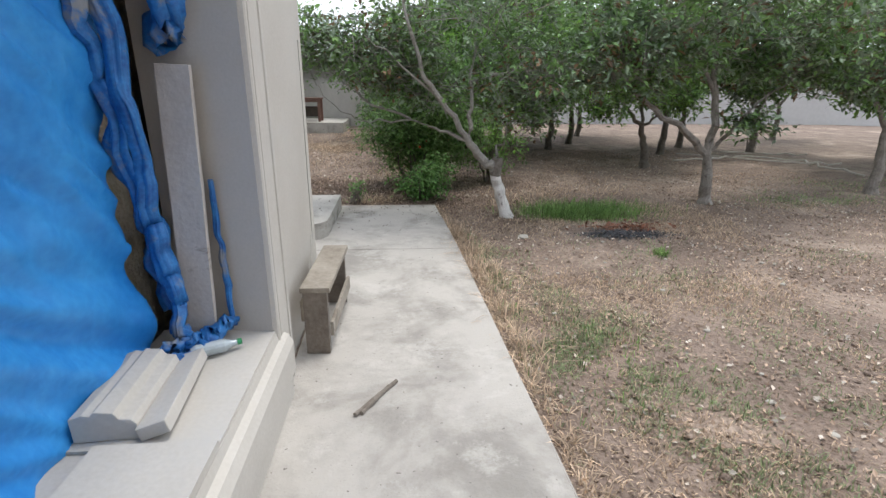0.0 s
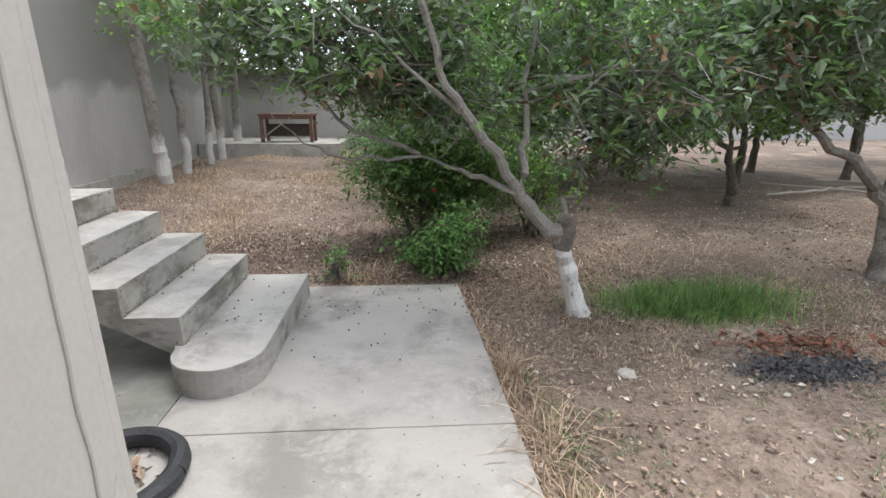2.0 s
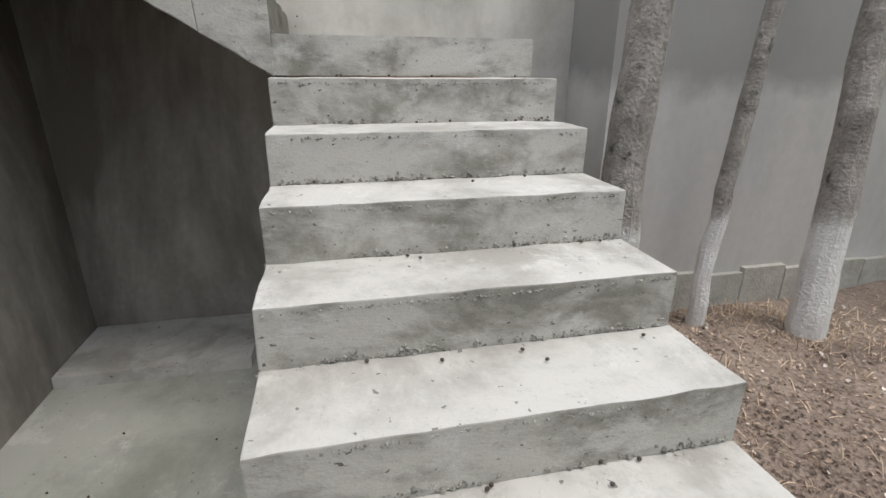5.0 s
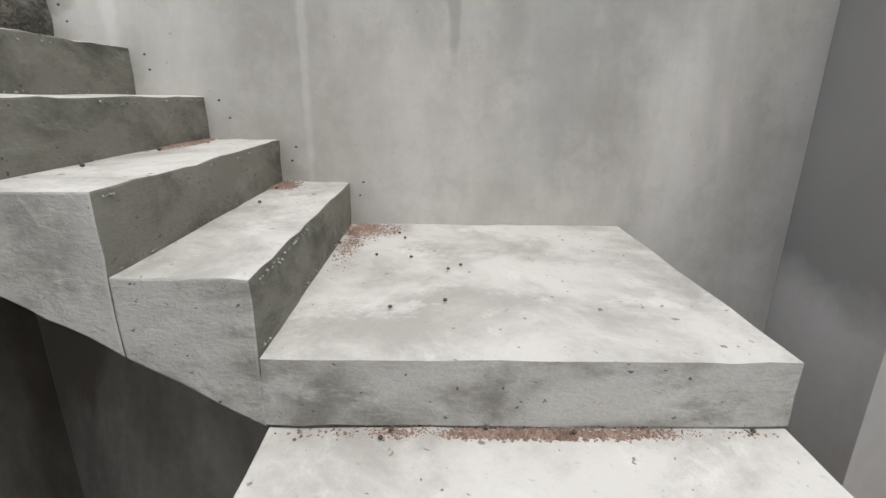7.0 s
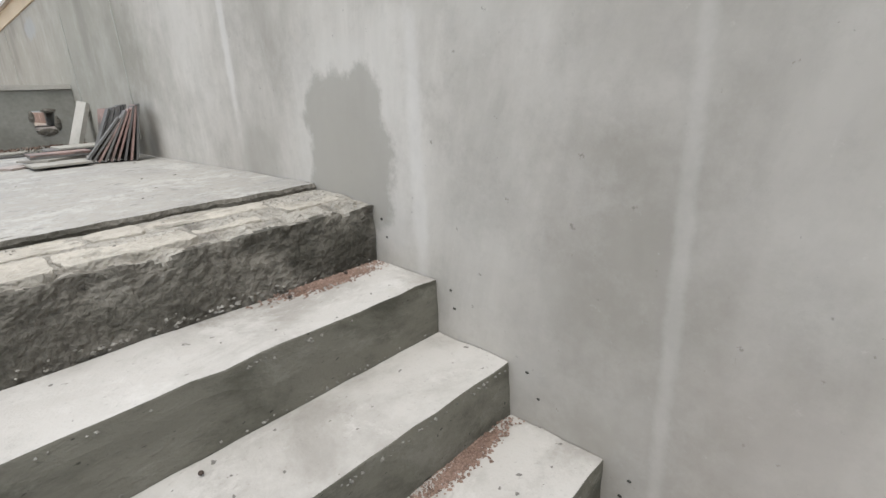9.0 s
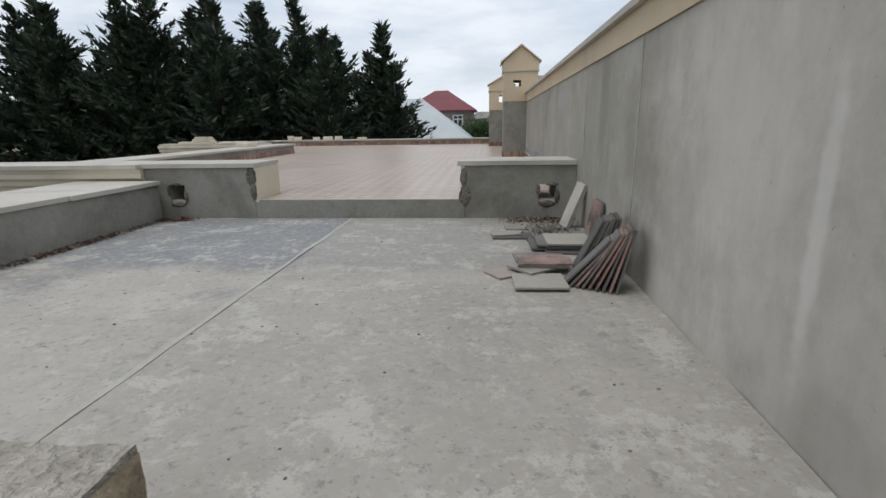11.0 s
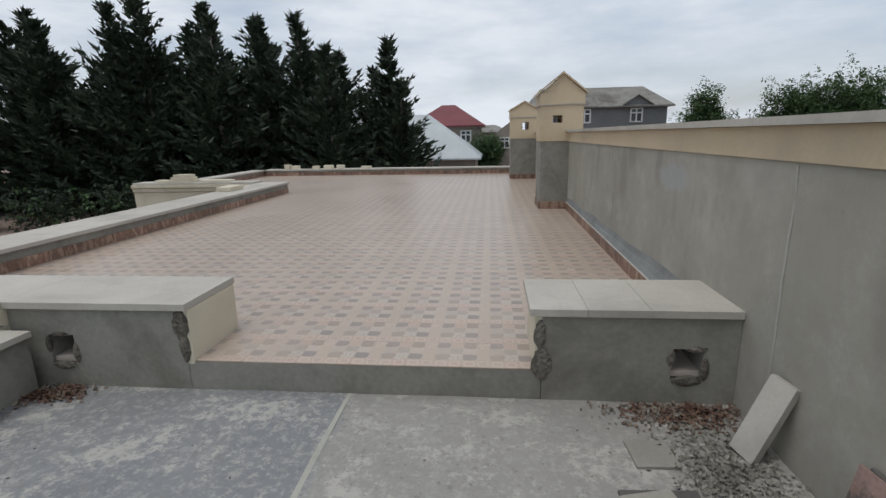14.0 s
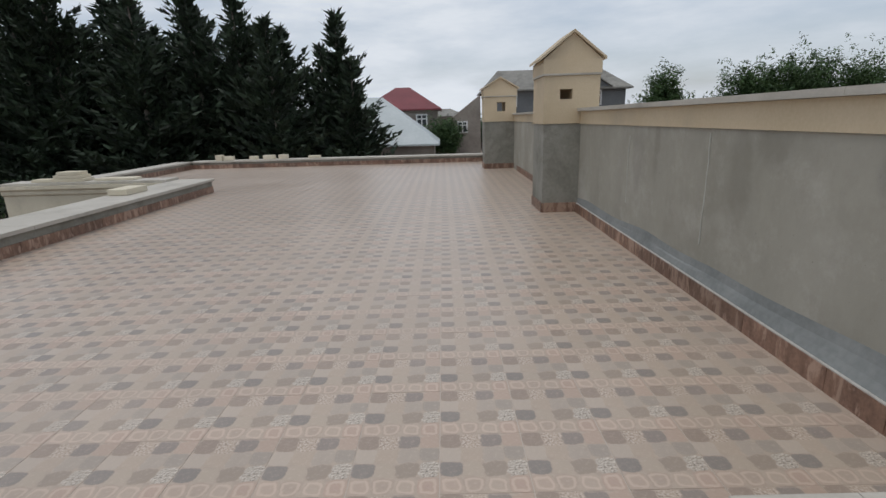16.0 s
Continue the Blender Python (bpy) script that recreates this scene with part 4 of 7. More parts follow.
def tile_mat(name):
    """Sixteen printed cobbles on each tile, alike on every tile, under a cloudy worn glaze."""
    m = bpy.data.materials.new(name)
    m.use_nodes = True
    n, li = m.node_tree.nodes, m.node_tree.links
    b = n["Principled BSDF"]

    def wire(v, socket):
        if isinstance(v, (int, float)):
            socket.default_value = v
        else:
            li.new(v, socket)

    def op(kind, a, c=0.0, d=0.0):
        q = n.new("ShaderNodeMath")
        q.operation = kind
        for k, v in enumerate((a, c, d)):
            wire(v, q.inputs[k])
        return q.outputs[0]

    def step(v, lo, hi):
        r = n.new("ShaderNodeMapRange")
        r.interpolation_type = "SMOOTHSTEP"
        r.inputs["From Min"].default_value, r.inputs["From Max"].default_value = lo, hi
        li.new(v, r.inputs["Value"])
        return r.outputs[0]

    def blend(fac, a, c):
        x = n.new("ShaderNodeMix")
        x.data_type = "RGBA"
        wire(fac, x.inputs[0])
        for v, k in ((a, 6), (c, 7)):
            if isinstance(v, tuple):
                x.inputs[k].default_value = (*v, 1)
            else:
                li.new(v, x.inputs[k])
        return x.outputs[2]

    def cloud(vec, size, detail=4, r=0.6):
        t = n.new("ShaderNodeTexNoise")
        t.inputs["Scale"].default_value = size
        t.inputs["Detail"].default_value = detail
        t.inputs["Roughness"].default_value = r
        li.new(vec, t.inputs["Vector"])
        return t

    g = n.new("ShaderNodeNewGeometry")
    sep = n.new("ShaderNodeSeparateXYZ")
    li.new(g.outputs["Position"], sep.inputs[0])
    u = op("MULTIPLY", op("FRACT", op("MULTIPLY", op("SUBTRACT", TILE_X, sep.outputs[0]), 1 / TILE)), 4.0)
    v = op("MULTIPLY", op("FRACT", op("MULTIPLY", op("SUBTRACT", TILE_Y, sep.outputs[1]), 1 / TILE)), 4.0)
    local = n.new("ShaderNodeCombineXYZ")
    li.new(u, local.inputs[0])
    li.new(v, local.inputs[1])
    bend = n.new("ShaderNodeSeparateXYZ")
    li.new(cloud(local.outputs[0], 0.9, 3).outputs["Color"], bend.inputs[0])
    u2 = op("MINIMUM", op("MAXIMUM", op("ADD", u, op("MULTIPLY_ADD", bend.outputs[0], 0.62, -0.31)), 0.01), 3.99)
    v2 = op("MINIMUM", op("MAXIMUM", op("ADD", v, op("MULTIPLY_ADD", bend.outputs[1], 0.55, -0.275)), 0.01), 3.99)
    cu, cv = op("FLOOR", u2), op("FLOOR", v2)
    index = op("MULTIPLY_ADD", op("MULTIPLY_ADD", cv, 4.0, cu), 1 / 16, 0.02)
    tones = n.new("ShaderNodeValToRGB")
    tones.color_ramp.interpolation = "CONSTANT"
    e = tones.color_ramp.elements
    cobbles = ((0.44, 0.355, 0.305), (0.40, 0.33, 0.285), (0.43, 0.36, 0.31), (0.43, 0.325, 0.28),
               (0.185, 0.18, 0.18), (0.42, 0.365, 0.31), (0.285, 0.245, 0.21), (0.40, 0.375, 0.34),
               (0.455, 0.405, 0.36), (0.425, 0.36, 0.305), (0.385, 0.345, 0.31), (0.315, 0.29, 0.265),
               (0.265, 0.215, 0.185), (0.43, 0.355, 0.30), (0.215, 0.195, 0.19), (0.43, 0.335, 0.285))
    for i, c in enumerate(cobbles):
        q = e[i] if i < 2 else e.new(i / 16)
        q.position, q.color = i / 16, (*c, 1)
    li.new(index, tones.inputs["Fac"])
    du, dv = op("ABSOLUTE", op("SUBTRACT", op("FRACT", u2), 0.5)), op("ABSOLUTE", op("SUBTRACT", op("FRACT", v2), 0.5))
    corner = op("POWER", op("ADD", op("POWER", du, 4.0), op("POWER", dv, 4.0)), 0.25)
    inside = op("SUBTRACT", 1.0, step(corner, 0.44, 0.54))
    ground = blend(cloud(local.outputs[0], 2.6, 5).outputs["Fac"], (0.33, 0.28, 0.24), (0.51, 0.435, 0.375))
    col = blend(op("MULTIPLY", inside, 0.76), ground, tones.outputs["Color"])
    # pale rims on the pinkish row
    rim = op("MULTIPLY", op("MULTIPLY", step(corner, 0.22, 0.34), op("SUBTRACT", 1.0, step(corner, 0.36, 0.44))), op("LESS_THAN", v2, 1.0))
    col = blend(op("MULTIPLY", rim, 0.6), col, (0.58, 0.49, 0.42))
    # speckled cobbles
    spot = op("MULTIPLY", op("COMPARE", index, 7 / 16 + 0.02, 0.01), inside)
    spot2 = op("MULTIPLY", op("COMPARE", index, 13 / 16 + 0.02, 0.01), inside)
    spots = op("MULTIPLY", op("ADD", spot, op("MULTIPLY", spot2, 0.7)), 0.85)
    speck = cloud(local.outputs[0], 9.0, 2).outputs["Fac"]
    col = blend(op("MULTIPLY", spots, step(speck, 0.52, 0.60)), col, (0.62, 0.59, 0.55))
    col = blend(op("MULTIPLY", spots, op("SUBTRACT", 1.0, step(speck, 0.36, 0.42))), col, (0.12, 0.11, 0.105))
    # strokes within each cobble, and dust over the whole terrace
    col = blend(op("MULTIPLY", step(cloud(local.outputs[0], 5.5, 6, 0.7).outputs["Fac"], 0.50, 0.66), 0.30), col, (0.54, 0.465, 0.405))
    dust_ = cloud(g.outputs["Position"], 0.9, 8, 0.68).outputs["Fac"]
    col = blend(op("MULTIPLY", step(dust_, 0.42, 0.66), 0.35), col, (0.46, 0.40, 0.355))
    col = blend(op("MULTIPLY", step(cloud(g.outputs["Position"], 16.0, 6, 0.75).outputs["Fac"], 0.58, 0.72), 0.22), col, (0.27, 0.23, 0.20))
    oi = n.new("ShaderNodeObjectInfo")
    hsv = n.new("ShaderNodeHueSaturation")
    li.new(op("MULTIPLY_ADD", oi.outputs["Random"], 0.08, 0.96), hsv.inputs["Value"])
    li.new(col, hsv.inputs["Color"])
    warm = n.new("ShaderNodeMix")
    warm.data_type, warm.blend_type = "RGBA", "MULTIPLY"
    warm.inputs[0].default_value = 1.0
    warm.inputs[7].default_value = (1.0, 0.945, 0.885, 1)
    li.new(hsv.outputs["Color"], warm.inputs[6])
    li.new(warm.outputs[2], b.inputs["Base Color"])
    li.new(op("MULTIPLY_ADD", dust_, 0.25, 0.22), b.inputs["Roughness"])
    bp = n.new("ShaderNodeBump")
    bp.inputs["Strength"].default_value = 0.12
    bp.inputs["Distance"].default_value = 0.003
    li.new(inside, bp.inputs["Height"])
    li.new(bp.outputs["Normal"], b.inputs["Normal"])
    return m


M_TILE = tile_mat("cobble_print_tile")
M_SKIRT = mat("brown_skirting_tile", (0.11, 0.06, 0.042), (0.28, 0.165, 0.115), 17, 60, 0.5, 0.1, (0.35, 0.235, 0.175), 13, (0.50, 0.58), streak=True, vary=0.25)
M_GROUT = mat("tile_grout", (0.46, 0.40, 0.35), (0.54, 0.475, 0.42), 6, 60, 0.9, 0.2)
chimney(-5.10, -4.465, -6.93, -6.27, 5.20, (-4.79, 4.47, 0.15, 0.115))
chimney(-4.94, -4.225, -12.5, -11.86, 5.14, (-4.70, 4.42, 0.19, 0.20))


# ---- stairs ----
def build_stairs():
    st = empty("staircase", "raw cast concrete staircase with two flights and a landing", "stairs", (LAND_X, STAIR_N, 0))

    def add(name, bm, m, label=""):
        o = part(name, bm, m, st, label)
        o.data.transform(Matrix.Translation((-LAND_X, -STAIR_N, 0)))
        return o
    nose = [-0.905 - RUN * (k - 2) for k in range(0, 12)]
    waist = 0.10
    # first flight: each step a block on the sloping waist
    for k in range(2, 11):
        x0, x1 = nose[k + 1], nose[k]
        z = RISE * k
        bot = lambda x: max(-0.02, z - RISE - waist + (x1 - x) / RUN * RISE)
        pts = [(x1, z), (x0, z), (x0, bot(x0)), (x1, bot(x1))]
        bm = prism(pts, "y", STAIR_N, STAIR_F, 0.005)
        roughen(bm, 0.05, 0.004, 11.0)
        # faces off the tread take the formed tone with shade in it
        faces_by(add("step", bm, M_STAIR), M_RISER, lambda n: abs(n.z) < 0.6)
    # rounded starting step
    cx = (-0.43 + nose[2]) / 2 - 0.02
    r = (-0.43 - cx)
    pts = [(-0.43, STAIR_F), (nose[2] - 0.06, STAIR_F), (nose[2] - 0.06, 4.56)]
    pts += [(cx - r * math.cos(a), 4.52 - r * 0.98 * math.sin(a)) for a in [math.pi * i / 18 for i in range(19)]]
    bm = prism(pts, "z", -0.02, RISE, 0.008)
    roughen(bm, 0.06, 0.003, 9.0)
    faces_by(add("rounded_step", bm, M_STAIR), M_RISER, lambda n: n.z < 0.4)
    # landing
    bm = box(WALL_X + 0.002, LAND_X, 4.557, STAIR_F, LAND_Z - 0.17, LAND_Z, 0.008)
    roughen(bm, 0.06, 0.004, 9.0)
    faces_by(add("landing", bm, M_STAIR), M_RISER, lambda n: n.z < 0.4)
    # second flight
    ys = [4.557, 4.262, 3.966, 3.680, 3.388]
    zs = [2.160, 2.342, 2.519, 2.704]
    for k in range(4):
        y1, y0, z = ys[k], ys[k + 1], zs[k]
        pts = [(y1, z), (y0, z), (y0, z - 0.27 + 0.08), (y1, z - 0.27 - 0.10)]
        bm = prism(pts, "x", WALL_X + 0.002, LAND_X - 0.001, 0.006)
        roughen(bm, 0.035, 0.005, 11.0)
        for v in bm.verts:
            if v.co.y > y1 - 0.02 and v.co.z > z - 0.02:
                v.co += Vector((0, -0.006, -0.006)) * max(0.0, noise.noise(v.co * 17.0) + 0.3)
        # +y faces get the algae tone that also holds their shade
        ob = faces_by(add("step", bm, M_STAIR), M_SHADEMOSSRISER, lambda n: n.y > 0.6)
        faces_by(ob, M_RISER, lambda n: n.x > 0.6 or n.z < -0.4)
    # honeycombed crumbs at the foot of the risers and under the noses
    crng = random.Random(77)

    def crumbs(along, fixed, z, axis, out, n, size, up):
        verts, faces = [], []
        for _ in range(n):
            u = crng.uniform(*along)
            if noise.noise((u * 2.6, z * 5.0, fixed)) < crng.uniform(-0.35, 0.25):
                continue
            r = size * crng.uniform(0.35, 1.25)
            h = z + abs(crng.gauss(0, up)) * (1 if up > 0 else -1)
            c = Vector((fixed + out * crng.uniform(-0.4, 0.45) * r, u, h)) if axis == "x" else Vector((u, fixed + out * crng.uniform(-0.4, 0.45) * r, h))
            j = len(verts)
            k = [Vector(p) * r * crng.uniform(0.6, 1.3) for p in ((1, 0, 0), (-1, 0, 0), (0, 1, 0), (0, -1, 0), (0, 0, 0.8), (0, 0, -0.8))]
            q = Matrix.Rotation(crng.uniform(0, 3.1), 3, "Z") @ Matrix.Rotation(crng.uniform(-0.6, 0.6), 3, "X")
            verts += [c + q @ p for p in k]
            faces += [(j + a, j + b, j + d) for a, b, d in ((0, 2, 4), (2, 1, 4), (1, 3, 4), (3, 0, 4), (2, 0, 5), (1, 2, 5), (3, 1, 5), (0, 3, 5))]
        return verts, faces

    verts, faces = [], []

    def gather(v, f):
        j = len(verts)
        verts.extend(v)
        faces.extend([tuple(i + j for i in t) for t in f])
    for k in range(2, 11):
        gather(*crumbs((STAIR_N + 0.02, STAIR_F - 0.02), nose[k], RISE * (k - 1), "x", 1, 340, 0.0078, 0.011))
        gather(*crumbs((STAIR_N + 0.02, STAIR_F - 0.02), nose[k], RISE * k - 0.016, "x", 1, 150, 0.006, -0.005))
        # ragged near edge of the waist
        gather(*crumbs((nose[k + 1], nose[k]), STAIR_N, RISE * k - 0.16, "y", -1, 26, 0.010, -0.03))
    for k in range(4):
        gather(*crumbs((WALL_X + 0.03, LAND_X - 0.02), ys[k], zs[k] - 0.18, "y", 1, 70, 0.0045, 0.006))
        gather(*crumbs((WALL_X + 0.03, LAND_X - 0.02), ys[k], zs[k] - 0.016, "y", 1, 70, 0.0055, -0.006))
    gather(*crumbs((WALL_X + 0.03, LAND_X - 0.02), 3.388, 2.71, "y", 1, 130, 0.007, 0.014))
    gather(*crumbs((4.55, STAIR_F), -0.43, 0.0, "x", 1, 60, 0.006, 0.004))
    ob = mesh_from("crumbling", verts, faces, M_CRUMB, st)
    ob.data.transform(Matrix.Translation((-LAND_X, -STAIR_N, 0)))
    tagged(ob, kind="stuff")
    return st


build_stairs()


# ---- garden ----
def limb_points(pts, rng, wob=0.03, n=4):
    out = []
    for a, b in zip(pts, pts[1:]):
        a, b = Vector(a), Vector(b)
        for i in range(n):
            f = i / n
            out.append(a.lerp(b, f) + Vector((rng.gauss(0, wob), rng.gauss(0, wob), rng.gauss(0, wob))) * (1 if i else 0.2))
    out.append(Vector(pts[-1]))
    return out


def fruit_tree(label, base, trunk, limbs, crowns, leaves, leaf, mats, seed, white=0.6, bark=None, twigs=True, group="orchard trees", r0=0.075):
    """trunk and limbs: point lists from the ground up; crowns: (centre, radii, share)."""
    rng = random.Random(seed)
    t = empty("fruit_tree", label, "tree", base, group)
    o = Vector(base)
    bark = bark or M_BARK
    pts = [Vector(p) - o for p in trunk]
    pts = limb_points(pts, rng, 0.012, 4)
    n = len(pts)
    rad = [r0 * (1.25 - 0.55 * i / (n - 1)) for i in range(n)]
    rad[0] *= 1.3
    if white:
        k = max(2, min(n - 2, next((i for i, p in enumerate(pts) if p.z > white), n - 2)))
        part("limewashed_trunk", tube(bmesh.new(), pts[:k + 1], rad[:k + 1], 12), M_LIME, t, "limewashed lower trunk")
        part("trunk", tube(bmesh.new(), pts[k:], rad[k:], 12), bark, t)
    else:
        part("trunk", tube(bmesh.new(), pts, rad, 12), bark, t)
    tips = []
    for lp, r in limbs:
        q = limb_points([Vector(p) - o for p in lp], rng, 0.02, 4)
        m = len(q)
        part("limb", tube(bmesh.new(), q, [r * (1 - 0.75 * i / (m - 1)) for i in range(m)], 8), bark, t)
        tips += q[m // 2:]
    # twigs that carry the leaves
    bm = bmesh.new()
    spots = [[] for _ in mats]
    for c, rr, share in crowns:
        c = Vector(c) - o
        count = int(leaves * share / 11)
        for _ in range(count):
            while True:
                u = Vector((rng.uniform(-1, 1), rng.uniform(-1, 1), rng.uniform(-1, 1)))
                if 0.15 < u.length < 1 and rng.random() < 0.35 + 0.65 * u.length:
                    break
            hole = noise.noise((c + u * 1.0) * 1.9 + Vector((seed, 0, 0)))
            if hole < -0.28:
                continue
            p = c + Vector((u.x * rr[0], u.y * rr[1], u.z * rr[2]))
            d = (Vector((u.x, u.y, u.z * 0.6 + rng.uniform(-0.4, 0.5))).normalized() + Vector((rng.gauss(0, .4), rng.gauss(0, .4), rng.gauss(0, .3)))).normalized()
            ln = rng.uniform(0.25, 0.6)
            a, b = p - d * ln * 0.5, p + d * ln * 0.5
            if twigs and rng.random() < 0.45:
                mid = (a + b) / 2 + Vector((0, 0, rng.uniform(-0.03, 0.05)))
                tube(bm, [a - d * 0.2, mid, b], [0.007, 0.005, 0.002], 3, False)
            k = rng.choices(range(len(mats)), [m[1] for m in mats])[0]
            for i in range(11):
                f = rng.random()
                spots[k].append(a.lerp(b, f) + Vector((rng.gauss(0, .05), rng.gauss(0, .05), rng.gauss(0, .04))))
    if twigs:
        part("branchwork", bm, bark, t)
    else:
        bm.free()
    for (m, _), s in zip(mats, spots):
        if s:
            leaf_cloud("leaves", s, leaf, m, rng, t)
    return t


ORCHARD = [(M_LEAF, 0.5), (M_LEAF_GREY, 0.42), (M_BROWNLEAF, 0.05)]
GREEN = [(M_LEAF, 0.6), (M_LEAF_BRIGHT, 0.4)]
fruit_tree("leaning fruit tree with a limewashed trunk and a sawn stump", (1.72, 5.35, -0.06),
           [(1.72, 5.35, -0.06), (1.60, 5.32, 0.32), (1.50, 5.30, 0.62), (1.36, 5.28, 0.70), (1.15, 5.20, 0.98)],
           [([(1.15, 5.2, 0.97), (0.81, 5.1, 1.42), (0.60, 5.0, 1.70), (0.45, 4.9, 2.2), (0.4, 4.8, 2.7)], 0.038),
            ([(1.16, 5.2, 0.98), (1.20, 5.25, 1.3), (1.19, 5.3, 1.75), (1.3, 5.35, 2.4)], 0.032),
            ([(1.15, 5.2, 0.95), (0.85, 5.35, 1.04), (0.5, 5.5, 1.16)], 0.027),
            ([(1.50, 5.32, 0.66), (1.68, 5.45, 1.0), (1.86, 5.5, 1.4), (2.1, 5.5, 1.8)], 0.020),
            ([(0.5, 5.5, 1.16), (-0.1, 5.6, 1.42), (-0.55, 5.6, 1.8), (-0.9, 5.5, 2.25)], 0.018),
            ([(0.5, 5.5, 1.16), (0.0, 5.55, 1.12), (-0.35, 5.6, 1.24), (-0.6, 5.6, 1.55)], 0.013),
            ([(0.81, 5.1, 1.42), (0.4, 5.0, 1.75), (0.0, 4.9, 2.05)], 0.018),
            ([(1.2, 5.3, 1.6), (1.7, 5.2, 1.75), (2.2, 5.0, 1.7)], 0.016)],
           [((1.25, 5.6, 2.5), (1.3, 1.0, 0.75), 0.34), ((1.95, 5.3, 1.68), (0.75, 0.6, 0.42), 0.19), ((0.1, 5.5, 1.92), (0.8, 0.55, 0.40), 0.20),
            ((-0.72, 5.55, 2.05), (0.6, 0.45, 0.33), 0.12), ((0.40, 5.9, 1.70), (0.5, 0.4, 0.34), 0.13), ((1.95, 5.5, 1.25), (0.45, 0.4, 0.22), 0.06), ((0.9, 5.6, 1.5), (0.5, 0.5, 0.3), 0.05)],
           16000, 0.078, ORCHARD, 11, 0.58, M_GREYBARK, r0=0.062)
# sawn stump beside the lean
part_stump = tube(bmesh.new(), [(1.53, 5.30, 0.5), (1.55, 5.30, 0.64), (1.55, 5.30, 0.72)], [0.07, 0.072, 0.068], 12)
st_ob = part("stump", part_stump, M_BARK, bpy.data.objects["fruit_tree"], "dark sawn stump")
st_ob.data.transform(Matrix.Translation((-1.72, -5.35, 0.06)))

fruit_tree("tall forked fruit tree with a greyish trunk", (4.78, 5.9, -0.08),
           [(4.78, 5.9, -0.08), (4.74, 5.92, 0.35), (4.69, 5.95, 0.70)],
           [([(4.69, 5.95, 0.68), (4.2, 5.8, 1.02), (3.7, 5.7, 1.3), (3.28, 5.6, 1.56), (2.9, 5.5, 1.75)], 0.055),
            ([(4.69, 5.95, 0.68), (4.72, 5.95, 1.2), (4.62, 6.0, 1.8), (4.6, 6.0, 2.5), (4.5, 6.0, 3.0)], 0.062),
            ([(4.69, 5.95, 0.72), (5.0, 5.9, 1.05), (5.4, 5.95, 1.45), (5.86, 6.0, 1.84)], 0.032),
            ([(4.68, 6.0, 1.5), (4.3, 5.9, 2.0), (4.1, 5.9, 2.5)], 0.03)],
           [((4.3, 5.9, 2.7), (1.9, 1.5, 1.05), 0.58), ((3.2, 5.5, 1.9), (0.9, 0.7, 0.45), 0.2), ((5.7, 6.0, 1.95), (0.9, 0.7, 0.4), 0.17), ((5.2, 5.8, 1.15), (0.3, 0.3, 0.15), 0.03)],
           19000, 0.10, ORCHARD, 12, 0, M_PALEBARK)
fruit_tree("slender dark fruit tree standing in dry leaf litter", (5.48, 9.15, 0.0),
           [(5.48, 9.15, 0.0), (5.42, 9.15, 0.4), (5.30, 9.15, 0.80)],
           [([(5.3, 9.15, 0.8), (5.0, 9.15, 1.1), (4.69, 9.15, 1.46), (4.5, 9.1, 1.9)], 0.05), ([(5.3, 9.15, 0.8), (5.55, 9.15, 1.0), (5.75, 9.15, 1.25)], 0.035),
            ([(5.3, 9.15, 0.8), (5.25, 9.2, 1.4), (5.2, 9.2, 2.0)], 0.04)],
           [((5.1, 9.2, 2.3), (1.8, 1.4, 1.1), 0.8), ((4.4, 9.0, 1.25), (0.5, 0.5, 0.3), 0.1), ((6.0, 9.1, 1.35), (0.5, 0.5, 0.3), 0.1)],
           9500, 0.105, GREEN, 13, 0)
fruit_tree("fruit tree with a pale trunk near the hose", (7.97, 6.47, -0.05),
           [(7.97, 6.47, -0.05), (7.95, 6.45, 0.5), (7.9, 6.45, 1.0)],
           [([(7.9, 6.45, 1.0), (7.5, 6.4, 1.5), (7.1, 6.4, 2.0)], 0.05), ([(7.9, 6.45, 1.0), (8.1, 6.5, 1.6), (8.2, 6.5, 2.2)], 0.05)],
           [((7.8, 6.45, 2.6), (1.8, 1.4, 1.1), 0.85), ((7.1, 6.3, 1.7), (0.7, 0.6, 0.3), 0.15)],
           10000, 0.105, ORCHARD, 14, 0, M_PALEBARK)
